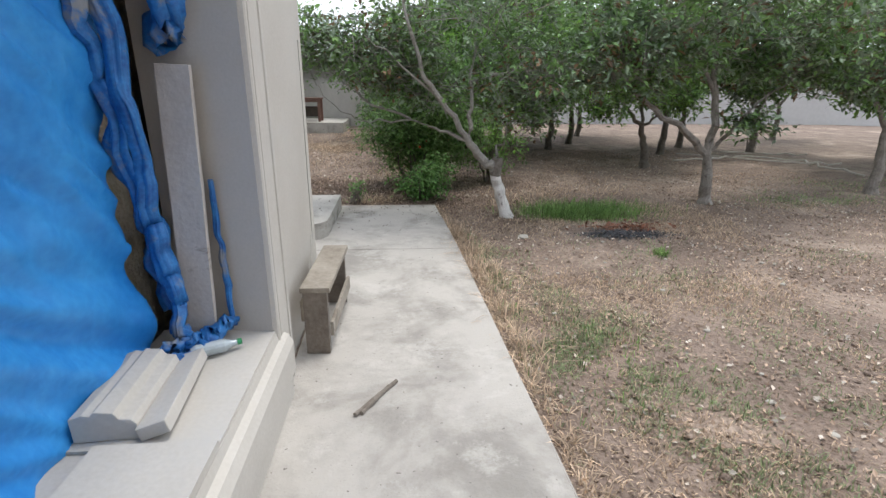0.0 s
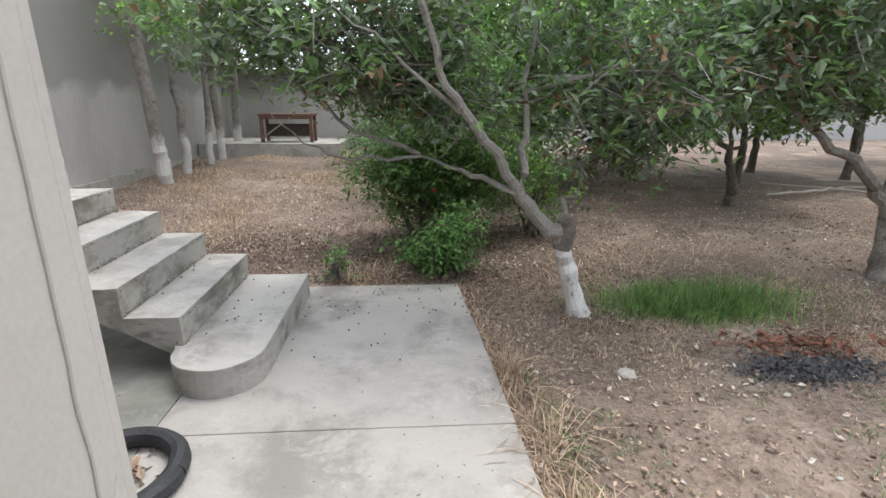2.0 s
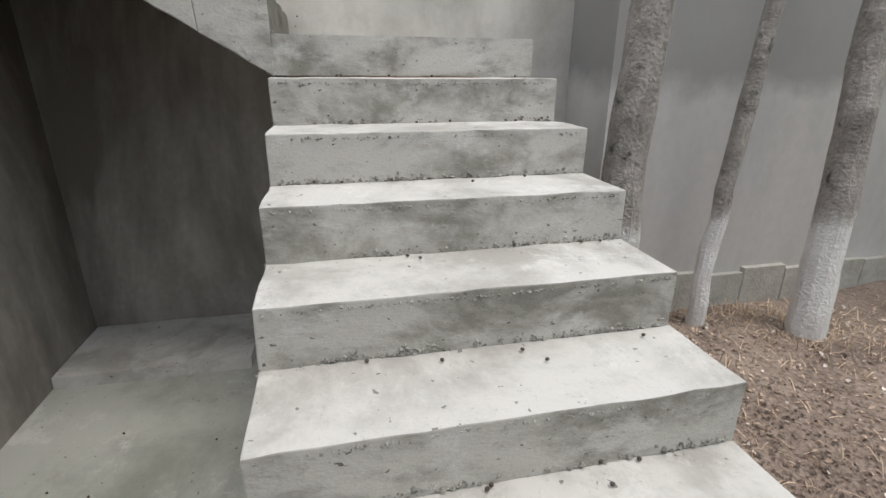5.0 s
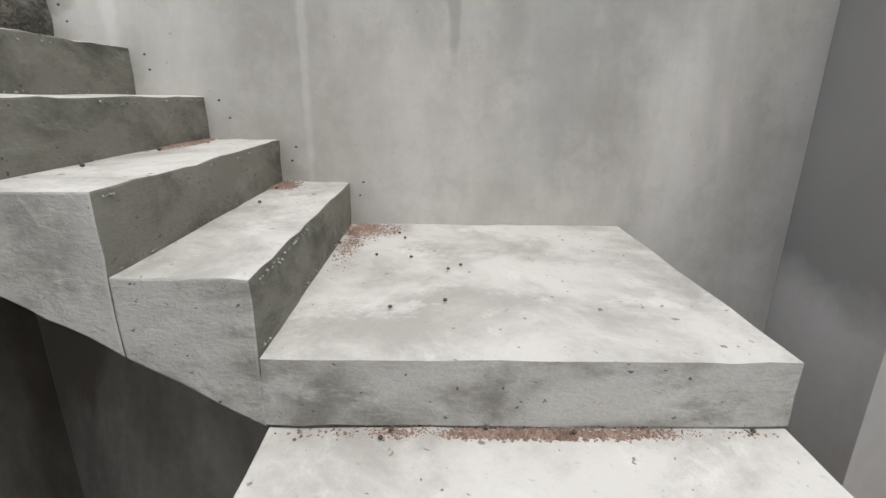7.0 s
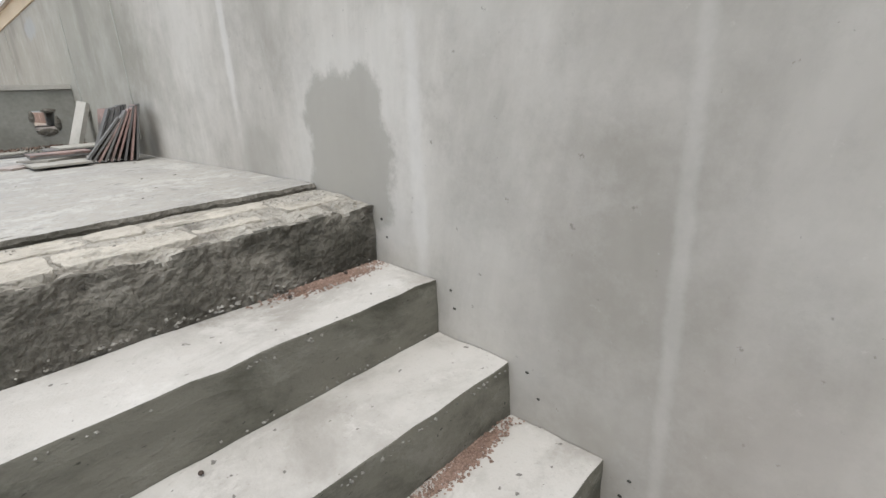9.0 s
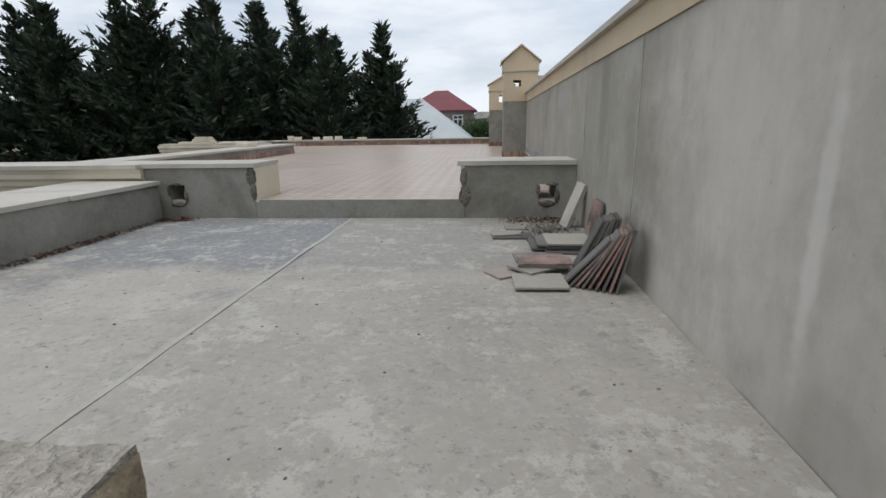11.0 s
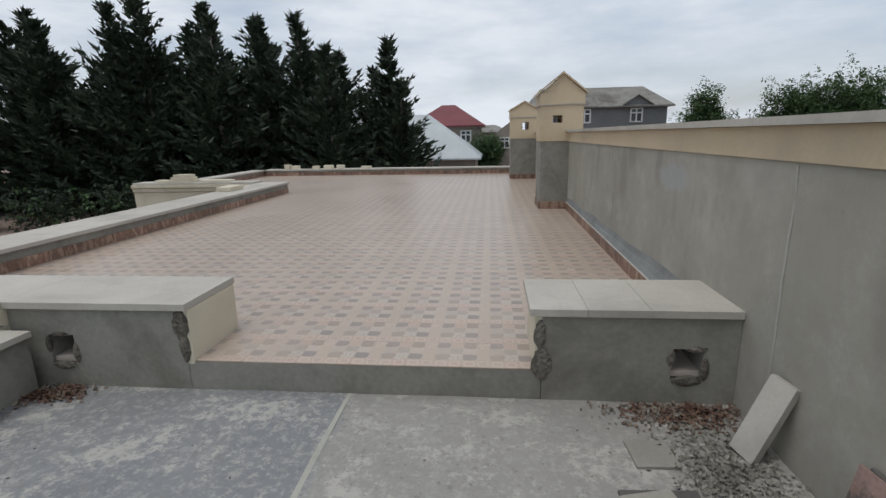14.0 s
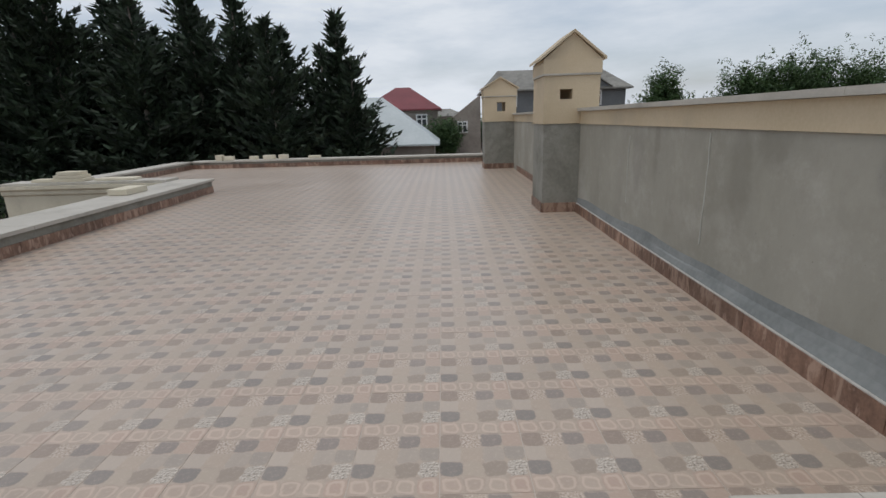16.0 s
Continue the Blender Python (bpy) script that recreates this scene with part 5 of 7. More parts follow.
for i, (x, y, h, n) in enumerate(((2.6, 10.6, 2.3, 4200), (3.6, 14.0, 2.4, 3600), (8.2, 12.6, 2.6, 3600), (0.9, 12.2, 2.0, 3600), (11.5, 9.6, 2.7, 3400), (6.3, 15.5, 2.6, 3200), (12.5, 14.5, 2.8, 3200), (15.5, 11.5, 2.9, 3000), (2.0, 9.6, 2.2, 3800), (4.2, 11.8, 2.5, 3800), (2.9, 12.6, 2.3, 3400), (6.9, 11.2, 2.5, 3600), (9.9, 8.0, 2.5, 3600), (9.6, 11.6, 2.6, 3400), (5.3, 13.4, 2.5, 3200), (13.0, 8.6, 2.7, 3200), (1.7, 14.6, 2.4, 3000))):
    g = ground_height(x, y) - 0.05
    fruit_tree("orchard tree with dense green foliage", (x, y, g), [(x, y, g), (x + 0.05, y, 0.6), (x, y, 1.1)],
               [([(x, y, 1.1), (x - 0.5, y, 1.6), (x - 0.8, y, 2.1)], 0.05), ([(x, y, 1.1), (x + 0.5, y + 0.2, 1.6), (x + 0.8, y, 2.1)], 0.045)],
               [((x, y, h + 0.1), (1.9, 1.4, 1.3), 0.75), ((x - 0.6, y - 0.3, h - 0.85), (0.8, 0.7, 0.5), 0.25)], int(n * 2.1), 0.15, GREEN if i % 2 == 0 else ORCHARD, 20 + i, 0, twigs=False)


def bush(label, base, blobs, leaves, leaf, mats, seed, fruits=0):
    rng = random.Random(seed)
    b = empty("bush", label, "bush", base)
    o = Vector(base)
    bm = bmesh.new()
    for _ in range(9):
        c, rr, _s = rng.choice(blobs)
        tip = Vector(c) - o + Vector((rng.uniform(-.6, .6) * rr[0], rng.uniform(-.6, .6) * rr[1], rng.uniform(-.2, .6) * rr[2]))
        tube(bm, limb_points([(rng.gauss(0, .06), rng.gauss(0, .06), 0), tip * 0.5 + Vector((0, 0, .1)), tip], rng, 0.02, 3), [0.02 - 0.0024 * i for i in range(7)], 5)
    part("branchwork", bm, M_BARK, b)
    spots = [[] for _ in mats]
    red = []
    for c, rr, share in blobs:
        for _ in range(int(leaves * share / 9)):
            u = Vector((rng.gauss(0, .5), rng.gauss(0, .5), rng.gauss(0, .5)))
            if u.length > 1.15:
                continue
            p = Vector(c) - o + Vector((u.x * rr[0], u.y * rr[1], u.z * rr[2]))
            k = rng.choices(range(len(mats)), [m[1] for m in mats])[0]
            d = Vector((rng.gauss(0, 1), rng.gauss(0, 1), rng.gauss(0.3, .6))).normalized() * 0.22
            for i in range(9):
                spots[k].append(p + d * rng.random() + Vector((rng.gauss(0, .03), rng.gauss(0, .03), rng.gauss(0, .03))))
            if len(red) < fruits and u.length > 0.75 and p.z < 0.9:
                red.append(p)
    for (m, _), s in zip(mats, spots):
        if s:
            leaf_cloud("leaves", s, leaf, m, rng, b)
    for p in red:
        bm = bmesh.new()
        bmesh.ops.create_icosphere(bm, subdivisions=2, radius=0.017)
        for v in bm.verts:
            v.co = v.co * (1 + 0.25 * max(0, v.co.z / 0.017)) + p
        part("flower", bm, M_REDFLOWER, b, "red pomegranate blossom")
    return b


M_REDFLOWER = mat("red_blossom", (0.35, 0.03, 0.02), (0.55, 0.07, 0.03), 30, 90, 0.6, 0.1)
bush("dense dark green pomegranate bush with red blossoms", (0.55, 7.1, 0.0),
     [((0.75, 7.3, 1.15), (0.85, 0.7, 0.60), 0.40), ((0.30, 7.15, 0.80), (0.55, 0.45, 0.38), 0.18), ((1.15, 7.4, 0.85), (0.65, 0.5, 0.48), 0.20), ((0.85, 7.4, 1.75), (0.75, 0.6, 0.55), 0.18), ((0.75, 7.35, 0.48), (0.75, 0.5, 0.36), 0.24)],
     20000, 0.06, [(M_LEAF, 0.8), (M_WEED, 0.2)], 31, 9)
bush("leafy green weed beside the walkway end", (0.62, 6.3, -0.03), [((0.66, 6.3, 0.19), (0.32, 0.22, 0.20), 0.7), ((0.85, 6.35, 0.36), (0.20, 0.18, 0.20), 0.3)], 2400, 0.06, [(M_WEED, 1.0)], 32)
bush("dark shrub behind the leaning tree", (1.9, 7.6, 0.0), [((1.9, 7.6, 0.7), (0.6, 0.5, 0.6), 1.0)], 2600, 0.06, GREEN, 33)
bush("small green weed with dry stalks", (-0.25, 6.1, -0.02), [((-0.25, 6.1, 0.12), (0.08, 0.08, 0.14), 1.0)], 260, 0.05, [(M_WEED, 1.0)], 34)

# row of slim trees along the garden wall
for i, (x, y, r, lean, label) in enumerate(((-3.83, 6.45, 0.115, 0.03, "thick"), (-4.05, 7.32, 0.055, 0.06, "thin"), (-3.74, 7.98, 0.105, -0.08, "thick"), (-3.64, 10.35, 0.10, -0.06, "thick"),
                                      (-3.64, 11.2, 0.065, -0.03, "thin"), (-3.62, 12.25, 0.06, 0.05, "thin"), (-3.62, 12.9, 0.075, -0.03, "slim"), (-3.62, 13.95, 0.085, 0.05, "slim"))):
    g = ground_height(x, y) - 0.06
    rng = random.Random(50 + i)
    t = empty("wall_tree", label + " straight tree with limewashed foot beside the garden wall", "tree", (x, y, g), "trees along the wall")
    pts = limb_points([(0, 0, 0), (lean * 0.5, rng.gauss(0, .03), 1.1 - g), (lean * 1.6, rng.gauss(0, .05), 2.4), (lean * 2.4, rng.gauss(0, .06), 4.4)], rng, 0.012, 5)
    k = 5
    rr = [r * (1.18 - 0.4 * j / (len(pts) - 1)) * (1 + 0.05 * noise.noise((j * 0.8, i, 0))) for j in range(len(pts))]
    part("trunk", roughen(tube(bmesh.new(), pts, rr, 12), 0.09, 0.007, 8), M_LIMEBARK, t, "mottled grey bark, limewashed at the foot")
    if y > 9.5:
        sp = [[], []]
        for _ in range(190):
            p = Vector((rng.gauss(0.3, .6), rng.gauss(0, .6), rng.uniform(2.35, 4.2)))
            for j in range(9):
                sp[rng.random() < .5].append(p + Vector((rng.gauss(0, .1), rng.gauss(0, .1), rng.gauss(0, .08))))
        leaf_cloud("leaves", sp[0], 0.10, M_LEAF, rng, t)
        leaf_cloud("leaves", sp[1], 0.10, M_LEAF_BRIGHT, rng, t)

# back of the garden: plinth, table, shed
part_of = empty("back_building", "low grey rendered outbuilding with a pale sheet roof", "building", (-2, 15.5, 0))
o = part("wall", box(-2.4, 2.6, 0, 0.3, -0.1, 2.30), M_GARDENWALL, part_of)
o = part("roof", prism([(-0.35, 2.30), (0.6, 2.5), (0.6, 2.56), (-0.35, 2.37)], "x", -2.5, 2.8), M_OLDROOF, part_of, "grey corrugated roof sheet")
plinth = thing("plinth", roughen(box(-4.25, -1.15, 13.25, 15.45, -0.1, 0.60, 0.01), 0.2, 0.006), M_STAIR, "concrete platform at the foot of the back wall", "platform", kind="structure")


def build_table():
    t = empty("garden_table", "old reddish brown wooden garden table with a cross brace", "table", (-2.4, 13.95, 0.60))
    for i in range(4):
        part("plank", box(-0.62, 0.62, -0.30 + i * 0.152, -0.155 + i * 0.152, 0.60, 0.64, 0.004), M_RUST, t)
    for x in (-0.56, 0.56):
        for y in (-0.24, 0.24):
            part("leg", box(x - 0.035, x + 0.035, y - 0.035, y + 0.035, 0, 0.598, 0.004), M_RUST, t)
    part("apron", box(-0.6, 0.6, -0.27, -0.245, 0.52, 0.597), M_RUST, t)
    part("brace", tube(bmesh.new(), [(-0.55, -0.29, 0.1), (0.1, -0.29, 0.55)], [0.018, 0.018], 6), M_WOOD, t)
    part("shelf", box(-0.5, 0.5, 0.1, 0.2, 0.12, 0.4), M_IRON, t)


build_table()
far_wall = thing("wall_far", box(4, 45, 22, 22.3, -0.2, 2.7), M_FARWALL, "long pale boundary wall behind the orchard", "wall", kind="structure")
thing("wall_far_end", box(0.8, 3.99, 17.3, 17.6, -0.2, 2.6), M_GARDENWALL, "grey boundary wall behind the trees", "wall", kind="structure")

# hose and sticks lying on the soil
for pts, r in (([(6.3, 9.5, 0.09), (7.2, 9.7, 0.1), (8.2, 10.1, 0.1), (9.3, 9.4, 0.09), (8.9, 8.4, 0.09), (8.85, 7.5, 0.08)], 0.022), ([(8.3, 10.9, 0.1), (9.0, 10.6, 0.1), (10.2, 10.4, 0.1)], 0.02), ([(7.0, 10.6, 0.1), (8.6, 9.2, 0.1), (9.7, 8.9, 0.1)], 0.018)):
    thing("garden_hose", tube(bmesh.new(), limb_points(pts, random.Random(3), 0.02, 5), [r] * (5 * (len(pts) - 1) + 1), 6), M_HOSE, "pale plastic hose lying on bare soil", "hose", "hoses")


def blades(name, spots, height, material, rng, label, category, lean=0.7, width=0.006):
    verts, faces = [], []
    for x, y, k in spots:
        z = ground_height(x, y) - 0.01
        h = height * k * rng.uniform(0.5, 1.4)
        a = rng.uniform(0, math.tau)
        l = lean * rng.uniform(0.2, 1.3)
        d = Vector((math.cos(a) * l, math.sin(a) * l, max(0.12, 1.0 - l * 0.75))) * h
        w = Vector((-math.sin(a), math.cos(a), 0)) * width * rng.uniform(0.6, 1.4)
        p = Vector((x, y, z))
        i = len(verts)
        verts += [p - w, p + w, p + d * 0.6 + w * 0.8 + Vector((0, 0, h * 0.12)), p + d * 0.6 - w * 0.8 + Vector((0, 0, h * 0.12)), p + d]
        faces += [(i, i + 1, i + 2, i + 3), (i + 3, i + 2, i + 4)]
    return tagged(mesh_from(name, verts, faces, material), label, category, kind="stuff")


def scatter(n, x0, x1, y0, y1, rng, keep):
    out = []
    while len(out) < n:
        x, y = rng.uniform(x0, x1), rng.uniform(y0, y1)
        if rng.random() < keep(x, y):
            out.append((x, y, 1.0))
    return out


def off_path(x, y):
    return (x > walk_edge(y) + 0.02 or y > 6.0) and not (x < -0.3 and y < 5.9) and not (-4.3 < x < -1.1 and y > 13.2)


rng = random.Random(70)
clumpy = lambda x, y, s, k: max(0.0, min(1.0, 0.5 + 1.6 * noise.noise((x * s, y * s, k))))
blades("dry_grass", scatter(62000, 0.9, 7.5, -0.5, 6, rng, lambda x, y: off_path(x, y) * (0.05 + 0.95 * clumpy(x, y, 0.9, 7.0) ** 2.5) * (1.0 if x < 5 else 0.5)), 0.05, M_STRAW, rng,
       "dry straw and withered grass on the soil", "dry grass", 1.25, 0.003)
blades("dry_grass_edge", [(walk_edge(y) + abs(rng.gauss(0.03, 0.07)), y, 1.0) for y in [rng.uniform(0.3, 5.9) for _ in range(3000)]], 0.085, M_STRAW, rng, "straw-coloured grass along the walkway edge", "dry grass", 1.2, 0.0035)
tufts = []
for cx, cy, sp_, k in ((1.02, 3.9, 0.10, 420), (0.98, 4.5, 0.07, 260), (1.10, 3.3, 0.08, 260), (1.06, 2.6, 0.07, 200), (1.12, 2.0, 0.06, 160), (-0.05, 6.12, 0.10, 240), (0.15, 6.15, 0.08, 160), (1.9, 6.1, 0.20, 300), (2.6, 6.3, 0.25, 260), (3.6, 6.6, 0.3, 300)):
    tufts += [(cx + rng.gauss(0, sp_), cy + rng.gauss(0, sp_ * 1.6), rng.uniform(0.6, 1.5)) for _ in range(k)]
blades("straw_tufts", [g for g in tufts if off_path(g[0] - 0.03, g[1])], 0.17, M_STRAW, rng, "tall straw-coloured tufts of dead grass", "dry grass", 1.3, 0.003)
blades("dry_meadow", scatter(25000, -4.2, 1.6, 6.1, 14, rng, lambda x, y: off_path(x, y) * (0.03 + 0.97 * clumpy(x, y, 0.8, 3.0) ** 3) * max(0.05, min(1.0, (y - 7.0 - 0.3 * x) / 2.0))), 0.11, M_STRAW, rng,
       "sparse dry grass in front of the platform", "dry grass", 1.15, 0.003)
leaf_spots = [Vector((x, y, ground_height(x, y) + 0.012)) for x, y, _ in scatter(34000, -4, 8.5, 0, 12, rng, lambda x, y: off_path(x, y) * (0.25 + 0.75 * clumpy(x, y, 0.7, 9.0)))]
tagged(leaf_cloud("fallen_leaves", leaf_spots, 0.030, M_LITTER, rng, droop=0.0, aspect=0.6), "fallen brown leaves strewn on the soil", "leaf litter", kind="stuff")
chips = [Vector((x, y, ground_height(x, y) + 0.012)) for x, y, _ in scatter(4200, -4, 7, 0, 11, rng, lambda x, y: off_path(x, y) * clumpy(x, y, 1.3, 4.0))]
tagged(leaf_cloud("bleached_chips", chips, 0.034, M_CHIP, rng, droop=0.0, aspect=0.7), "bleached leaf and wood chips strewn on the soil", "leaf litter", kind="stuff")
humus = [Vector((x, y, ground_height(x, y) + 0.010)) for x, y, _ in scatter(27000, -4.0, 3.8, 4.6, 9.5, rng, lambda x, y: off_path(x, y) * (0.25 + 0.75 * clumpy(x, y, 0.8, 15.0)) * math.exp(-((x + 0.2) / 2.1) ** 2 - ((y - 6.6) / 1.2) ** 2))]
tagged(leaf_cloud("humus", humus, 0.022, M_HUMUS, rng, droop=0.0, aspect=0.75), "dark rotted leaf crumbs on the soil near the stairs", "leaf litter", kind="stuff")
clods = []
for x, y, _ in scatter(5200, 0.9, 6.5, -0.4, 8.5, rng, lambda x, y: off_path(x, y) * clumpy(x, y, 1.1, 23.0) ** 1.5):
    clods.append((x, y, rng.uniform(0.006, 0.02) * (0.5 + rng.random() ** 3)))
for x, y, _ in scatter(2600, -4.1, 0.9, 6.0, 11.5, rng, lambda x, y: off_path(x, y) * clumpy(x, y, 1.1, 29.0)):
    clods.append((x, y, rng.uniform(0.006, 0.018) * (0.5 + rng.random() ** 3)))
verts, faces = [], []
for x, y, r in clods:
    p, j = Vector((x, y, ground_height(x, y) + r * 0.2)), len(verts)
    verts += [p + Vector(c) * r * rng.uniform(0.6, 1.4) for c in ((1, 0, 0), (-1, 0, 0), (0, 1, 0), (0, -1, 0), (0, 0, 0.8), (0, 0, -0.8))]
    faces += [(j + a, j + b, j + c) for a, b, c in ((0, 2, 4), (2, 1, 4), (1, 3, 4), (3, 0, 4), (2, 0, 5), (1, 2, 5), (3, 1, 5), (0, 3, 5))]
tagged(mesh_from("clods", verts, faces, M_SOIL, smooth=True), "crumbly brown clods strewn over the soil", "soil", kind="stuff")
grass = []
for cx, cy, rx, ry, n, k in ((2.72, 5.42, 0.72, 0.30, 4600, 0.9), (1.75, 2.75, 0.5, 0.45, 1500, 0.27), (2.7, 3.1, 0.7, 0.5, 1100, 0.25), (1.35, 3.6, 0.25, 0.6, 800, 0.28), (3.2, 2.2, 0.6, 0.5, 900, 0.25),
                             (6.6, 6.1, 1.5, 0.5, 2600, 0.32), (1.62, 1.9, 0.5, 0.55, 5200, 0.30), (1.95, 1.1, 0.5, 0.5, 3600, 0.26), (3.1, 1.3, 0.8, 0.35, 3800, 0.27), (1.15, 3.2, 0.1, 1.6, 1500, 0.3), (2.6, 4.0, 0.7, 0.4, 1200, 0.22), (3.1, 5.7, 0.9, 0.35, 900, 0.4), (4.6, 3.6, 0.9, 0.5, 800, 0.25), (2.95, 3.75, 0.08, 0.08, 160, 0.5), (8.5, 7.2, 1.5, 0.6, 1500, 0.32), (2.4, 2.0, 0.8, 0.5, 1000, 0.25)):
    for _ in range(n):
        grass.append((cx + rng.gauss(0, rx * 0.5), cy + rng.gauss(0, ry * 0.5), k * rng.uniform(0.7, 1.2)))
blades("green_grass", [g for g in grass if g[2] >= 0.35 and off_path(g[0], g[1])], 0.21, M_GRASS, rng, "lush green grass patch beside the ash", "grass", 0.75, 0.003)
blades("dusty_grass", [g for g in grass if g[2] < 0.35 and off_path(g[0], g[1]) and clumpy(g[0], g[1], 2.4, 6.0) > rng.uniform(0.1, 0.7)], 0.21, M_TUFT, rng, "dusty green grass tufts growing in the dry soil", "grass", 0.85, 0.003)

# burnt patch
ash = [Vector((x, y, ground_height(x, y) + 0.012)) for x, y in [(2.86 + rng.gauss(0, 0.22), 4.42 + rng.gauss(0, 0.085)) for _ in range(3600)]]
tagged(leaf_cloud("ash_patch", ash, 0.022, M_CHARCOAL, rng, droop=0.0, aspect=0.8), "burnt patch of ash and charcoal on the soil", "ash", kind="stuff")
sp = [Vector((3.0 + rng.gauss(0, 0.30), 4.72 + rng.gauss(0, 0.10), ground_height(3.0, 4.7) + rng.uniform(0.01, 0.05))) for _ in range(300)]
tagged(leaf_cloud("scorched_leaves", sp, 0.06, M_SCORCH, rng), "reddish scorched leaves beside the ash", "leaf litter", kind="stuff")
for i in range(34):
    x, y = rng.uniform(1.2, 5.5), rng.uniform(0.8, 5.2)
    if i == 0:
        x, y = 1.72, 4.46
    if not off_path(x - 0.08, y):
        continue
    bm = bmesh.new()
    bmesh.ops.create_icosphere(bm, subdivisions=2, radius=0.05 if i == 0 else rng.uniform(0.007, 0.02))
    for v in bm.verts:
        v.co = Vector((v.co.x * 1.3, v.co.y, v.co.z * 0.6)) * (1 + 0.35 * noise.noise(v.co * 30 + Vector((i, 0, 0)))) + Vector((x, y, ground_height(x, y) + 0.008))
    thing("stone", bm, M_CAP, "small pale stone lying on dry soil", "stone", "stones on the soil")


# ---- window side of the house ----
surround = empty("window_1", "limestone window surround with stepped mouldings and a broad sill", "window", kind="structure")
prof = [(-0.60, 1.56), (-0.280, 1.500), (-0.262, 1.506), (-0.256, 1.516), (-0.256, 1.532), (-0.268, 1.540), (-0.268, 1.550), (-0.258, 1.556), (-0.258, 1.700), (-0.272, 1.706), (-0.272, 1.718),
        (-0.256, 1.726), (-0.256, 1.752), (-0.274, 1.760), (-0.274, 1.772), (-0.264, 1.778), (-0.268, 1.806), (-0.300, 1.816), (-0.312, 1.828), (-0.318, 1.832), (-0.318, 1.957), (-0.60, 1.957)]
bm = prism(prof, "z", 0.02, 2.72)
part("moulding", bm, M_FACADE, surround)
part("jamb", prism([(-0.72, 1.553), (-0.281, 1.4965), (-0.281, 1.4995), (-0.72, 1.5555)], "z", 0.406, 2.6), M_JAMB, surround, "pinkish smooth limestone jamb")
bm = prism([(-0.80, -0.02), (-0.236, -0.02), (-0.236, 0.13), (-0.215, 0.15), (-0.215, 0.30), (-0.235, 0.345), (-0.262, 0.36), (-0.270, 0.402), (-0.80, 0.402)], "y", -2.2, 1.60)
part("sill", bm, M_FACADE, surround, "pale stone sill")
part("sill_slab", box(-0.655, -0.27, -0.9, 0.712, 0.405, 0.437, 0.004), M_FACADE, surround)
part("sill_slab", box(-0.80, -0.272, 0.714, 1.544, 0.404, 0.416, 0.002), M_FACADE, surround)
part("inner_wall", box(-1.15, -0.86, -2.2, 1.95, -0.1, 2.7), M_ROOFBLOCK, surround, "rough shell-stone infill")


def cloth(name, fn, nu, nv, material, parent):
    verts = [fn(i / nu, j / nv) for j in range(nv + 1) for i in range(nu + 1)]
    w = nu + 1
    faces = [(j * w + i, j * w + i + 1, (j + 1) * w + i + 1, (j + 1) * w + i) for j in range(nv) for i in range(nu)]
    ob = mesh_from(name, verts, faces, material, parent, True)
    return ob


def tarp_sheet(u, v):
    y = -2.1 + 3.42 * u + (v - 0.3) * 0.06 * (u > 0.9)
    z = 0.40 + 2.1 * v
    across, along = (y * 0.75 + z) * 2.6, (y - z * 0.75) * 0.55
    d = 0.05 * noise.noise((y * 1.3, z * 0.8, 1.0)) + 0.12 * abs(noise.noise((across, along, 21.0))) - 0.085 * abs(noise.noise((across * 2.1 + 3, along * 1.6, 31.0)))
    d += 0.030 * abs(noise.noise((across * 3.6, along * 2.6, 9.0))) + 0.004 * noise.noise((y * 24, z * 20, 2.0))
    crease = abs(noise.noise((y * 2.3 + z * 1.1, z * 0.7 - y * 0.4, 12.0)))
    x = -0.755 + d - 0.11 * crease + 0.10 * max(0, 0.25 - v)
    return (x, y, z)


tarp = empty("tarpaulin", "creased bright blue plastic tarpaulin hung over the window opening", "tarpaulin", (0, 0, 0))
cloth("sheet", tarp_sheet, 150, 90, M_TARP, tarp)


def tarp_roll(pts, r, seed):
    rng = random.Random(seed)
    q = limb_points(pts, rng, 0.012 if r > 0.02 else 0.003, 7)

    def fn(u, v):
        f = u * (len(q) - 1)
        i = min(int(f), len(q) - 2)
        c = q[i].lerp(q[i + 1], f - i)
        d = (q[i + 1] - q[i]).normalized()
        a = d.cross(Vector((0.9, 0.3, 0.2))).normalized()
        b = d.cross(a)
        ang = v * math.tau
        k = r * (0.75 + 0.5 * noise.noise((u * 7 + seed, math.cos(ang) * 1.5, math.sin(ang) * 1.5)) + 0.5 * abs(noise.noise((u * 5, math.cos(ang * 2) * 2, seed + math.sin(ang) * 2))))
        return c + (a * math.cos(ang) + b * math.sin(ang)) * k
    cloth("bunched_fold", fn, 60, 28, M_TARP_DARK, tarp)


tarp_roll([(-0.68, 1.22, 2.3), (-0.66, 1.28, 1.75), (-0.67, 1.36, 1.2), (-0.64, 1.36, 0.75), (-0.60, 1.34, 0.50)], 0.040, 3)
tarp_roll([(-0.60, 1.36, 2.4), (-0.55, 1.44, 2.0), (-0.54, 1.46, 1.68)], 0.075, 5)
tarp_roll([(-0.74, 1.20, 1.9), (-0.72, 1.30, 1.5), (-0.72, 1.40, 1.0), (-0.68, 1.42, 0.6)], 0.045, 8)
tarp_roll([(-0.66, 1.22, 0.47), (-0.58, 1.30, 0.47), (-0.50, 1.38, 0.48), (-0.46, 1.46, 0.50)], 0.042, 13)
tarp_roll([(-0.47, 1.49, 1.15), (-0.465, 1.49, 0.8), (-0.45, 1.47, 0.5)], 0.014, 17)
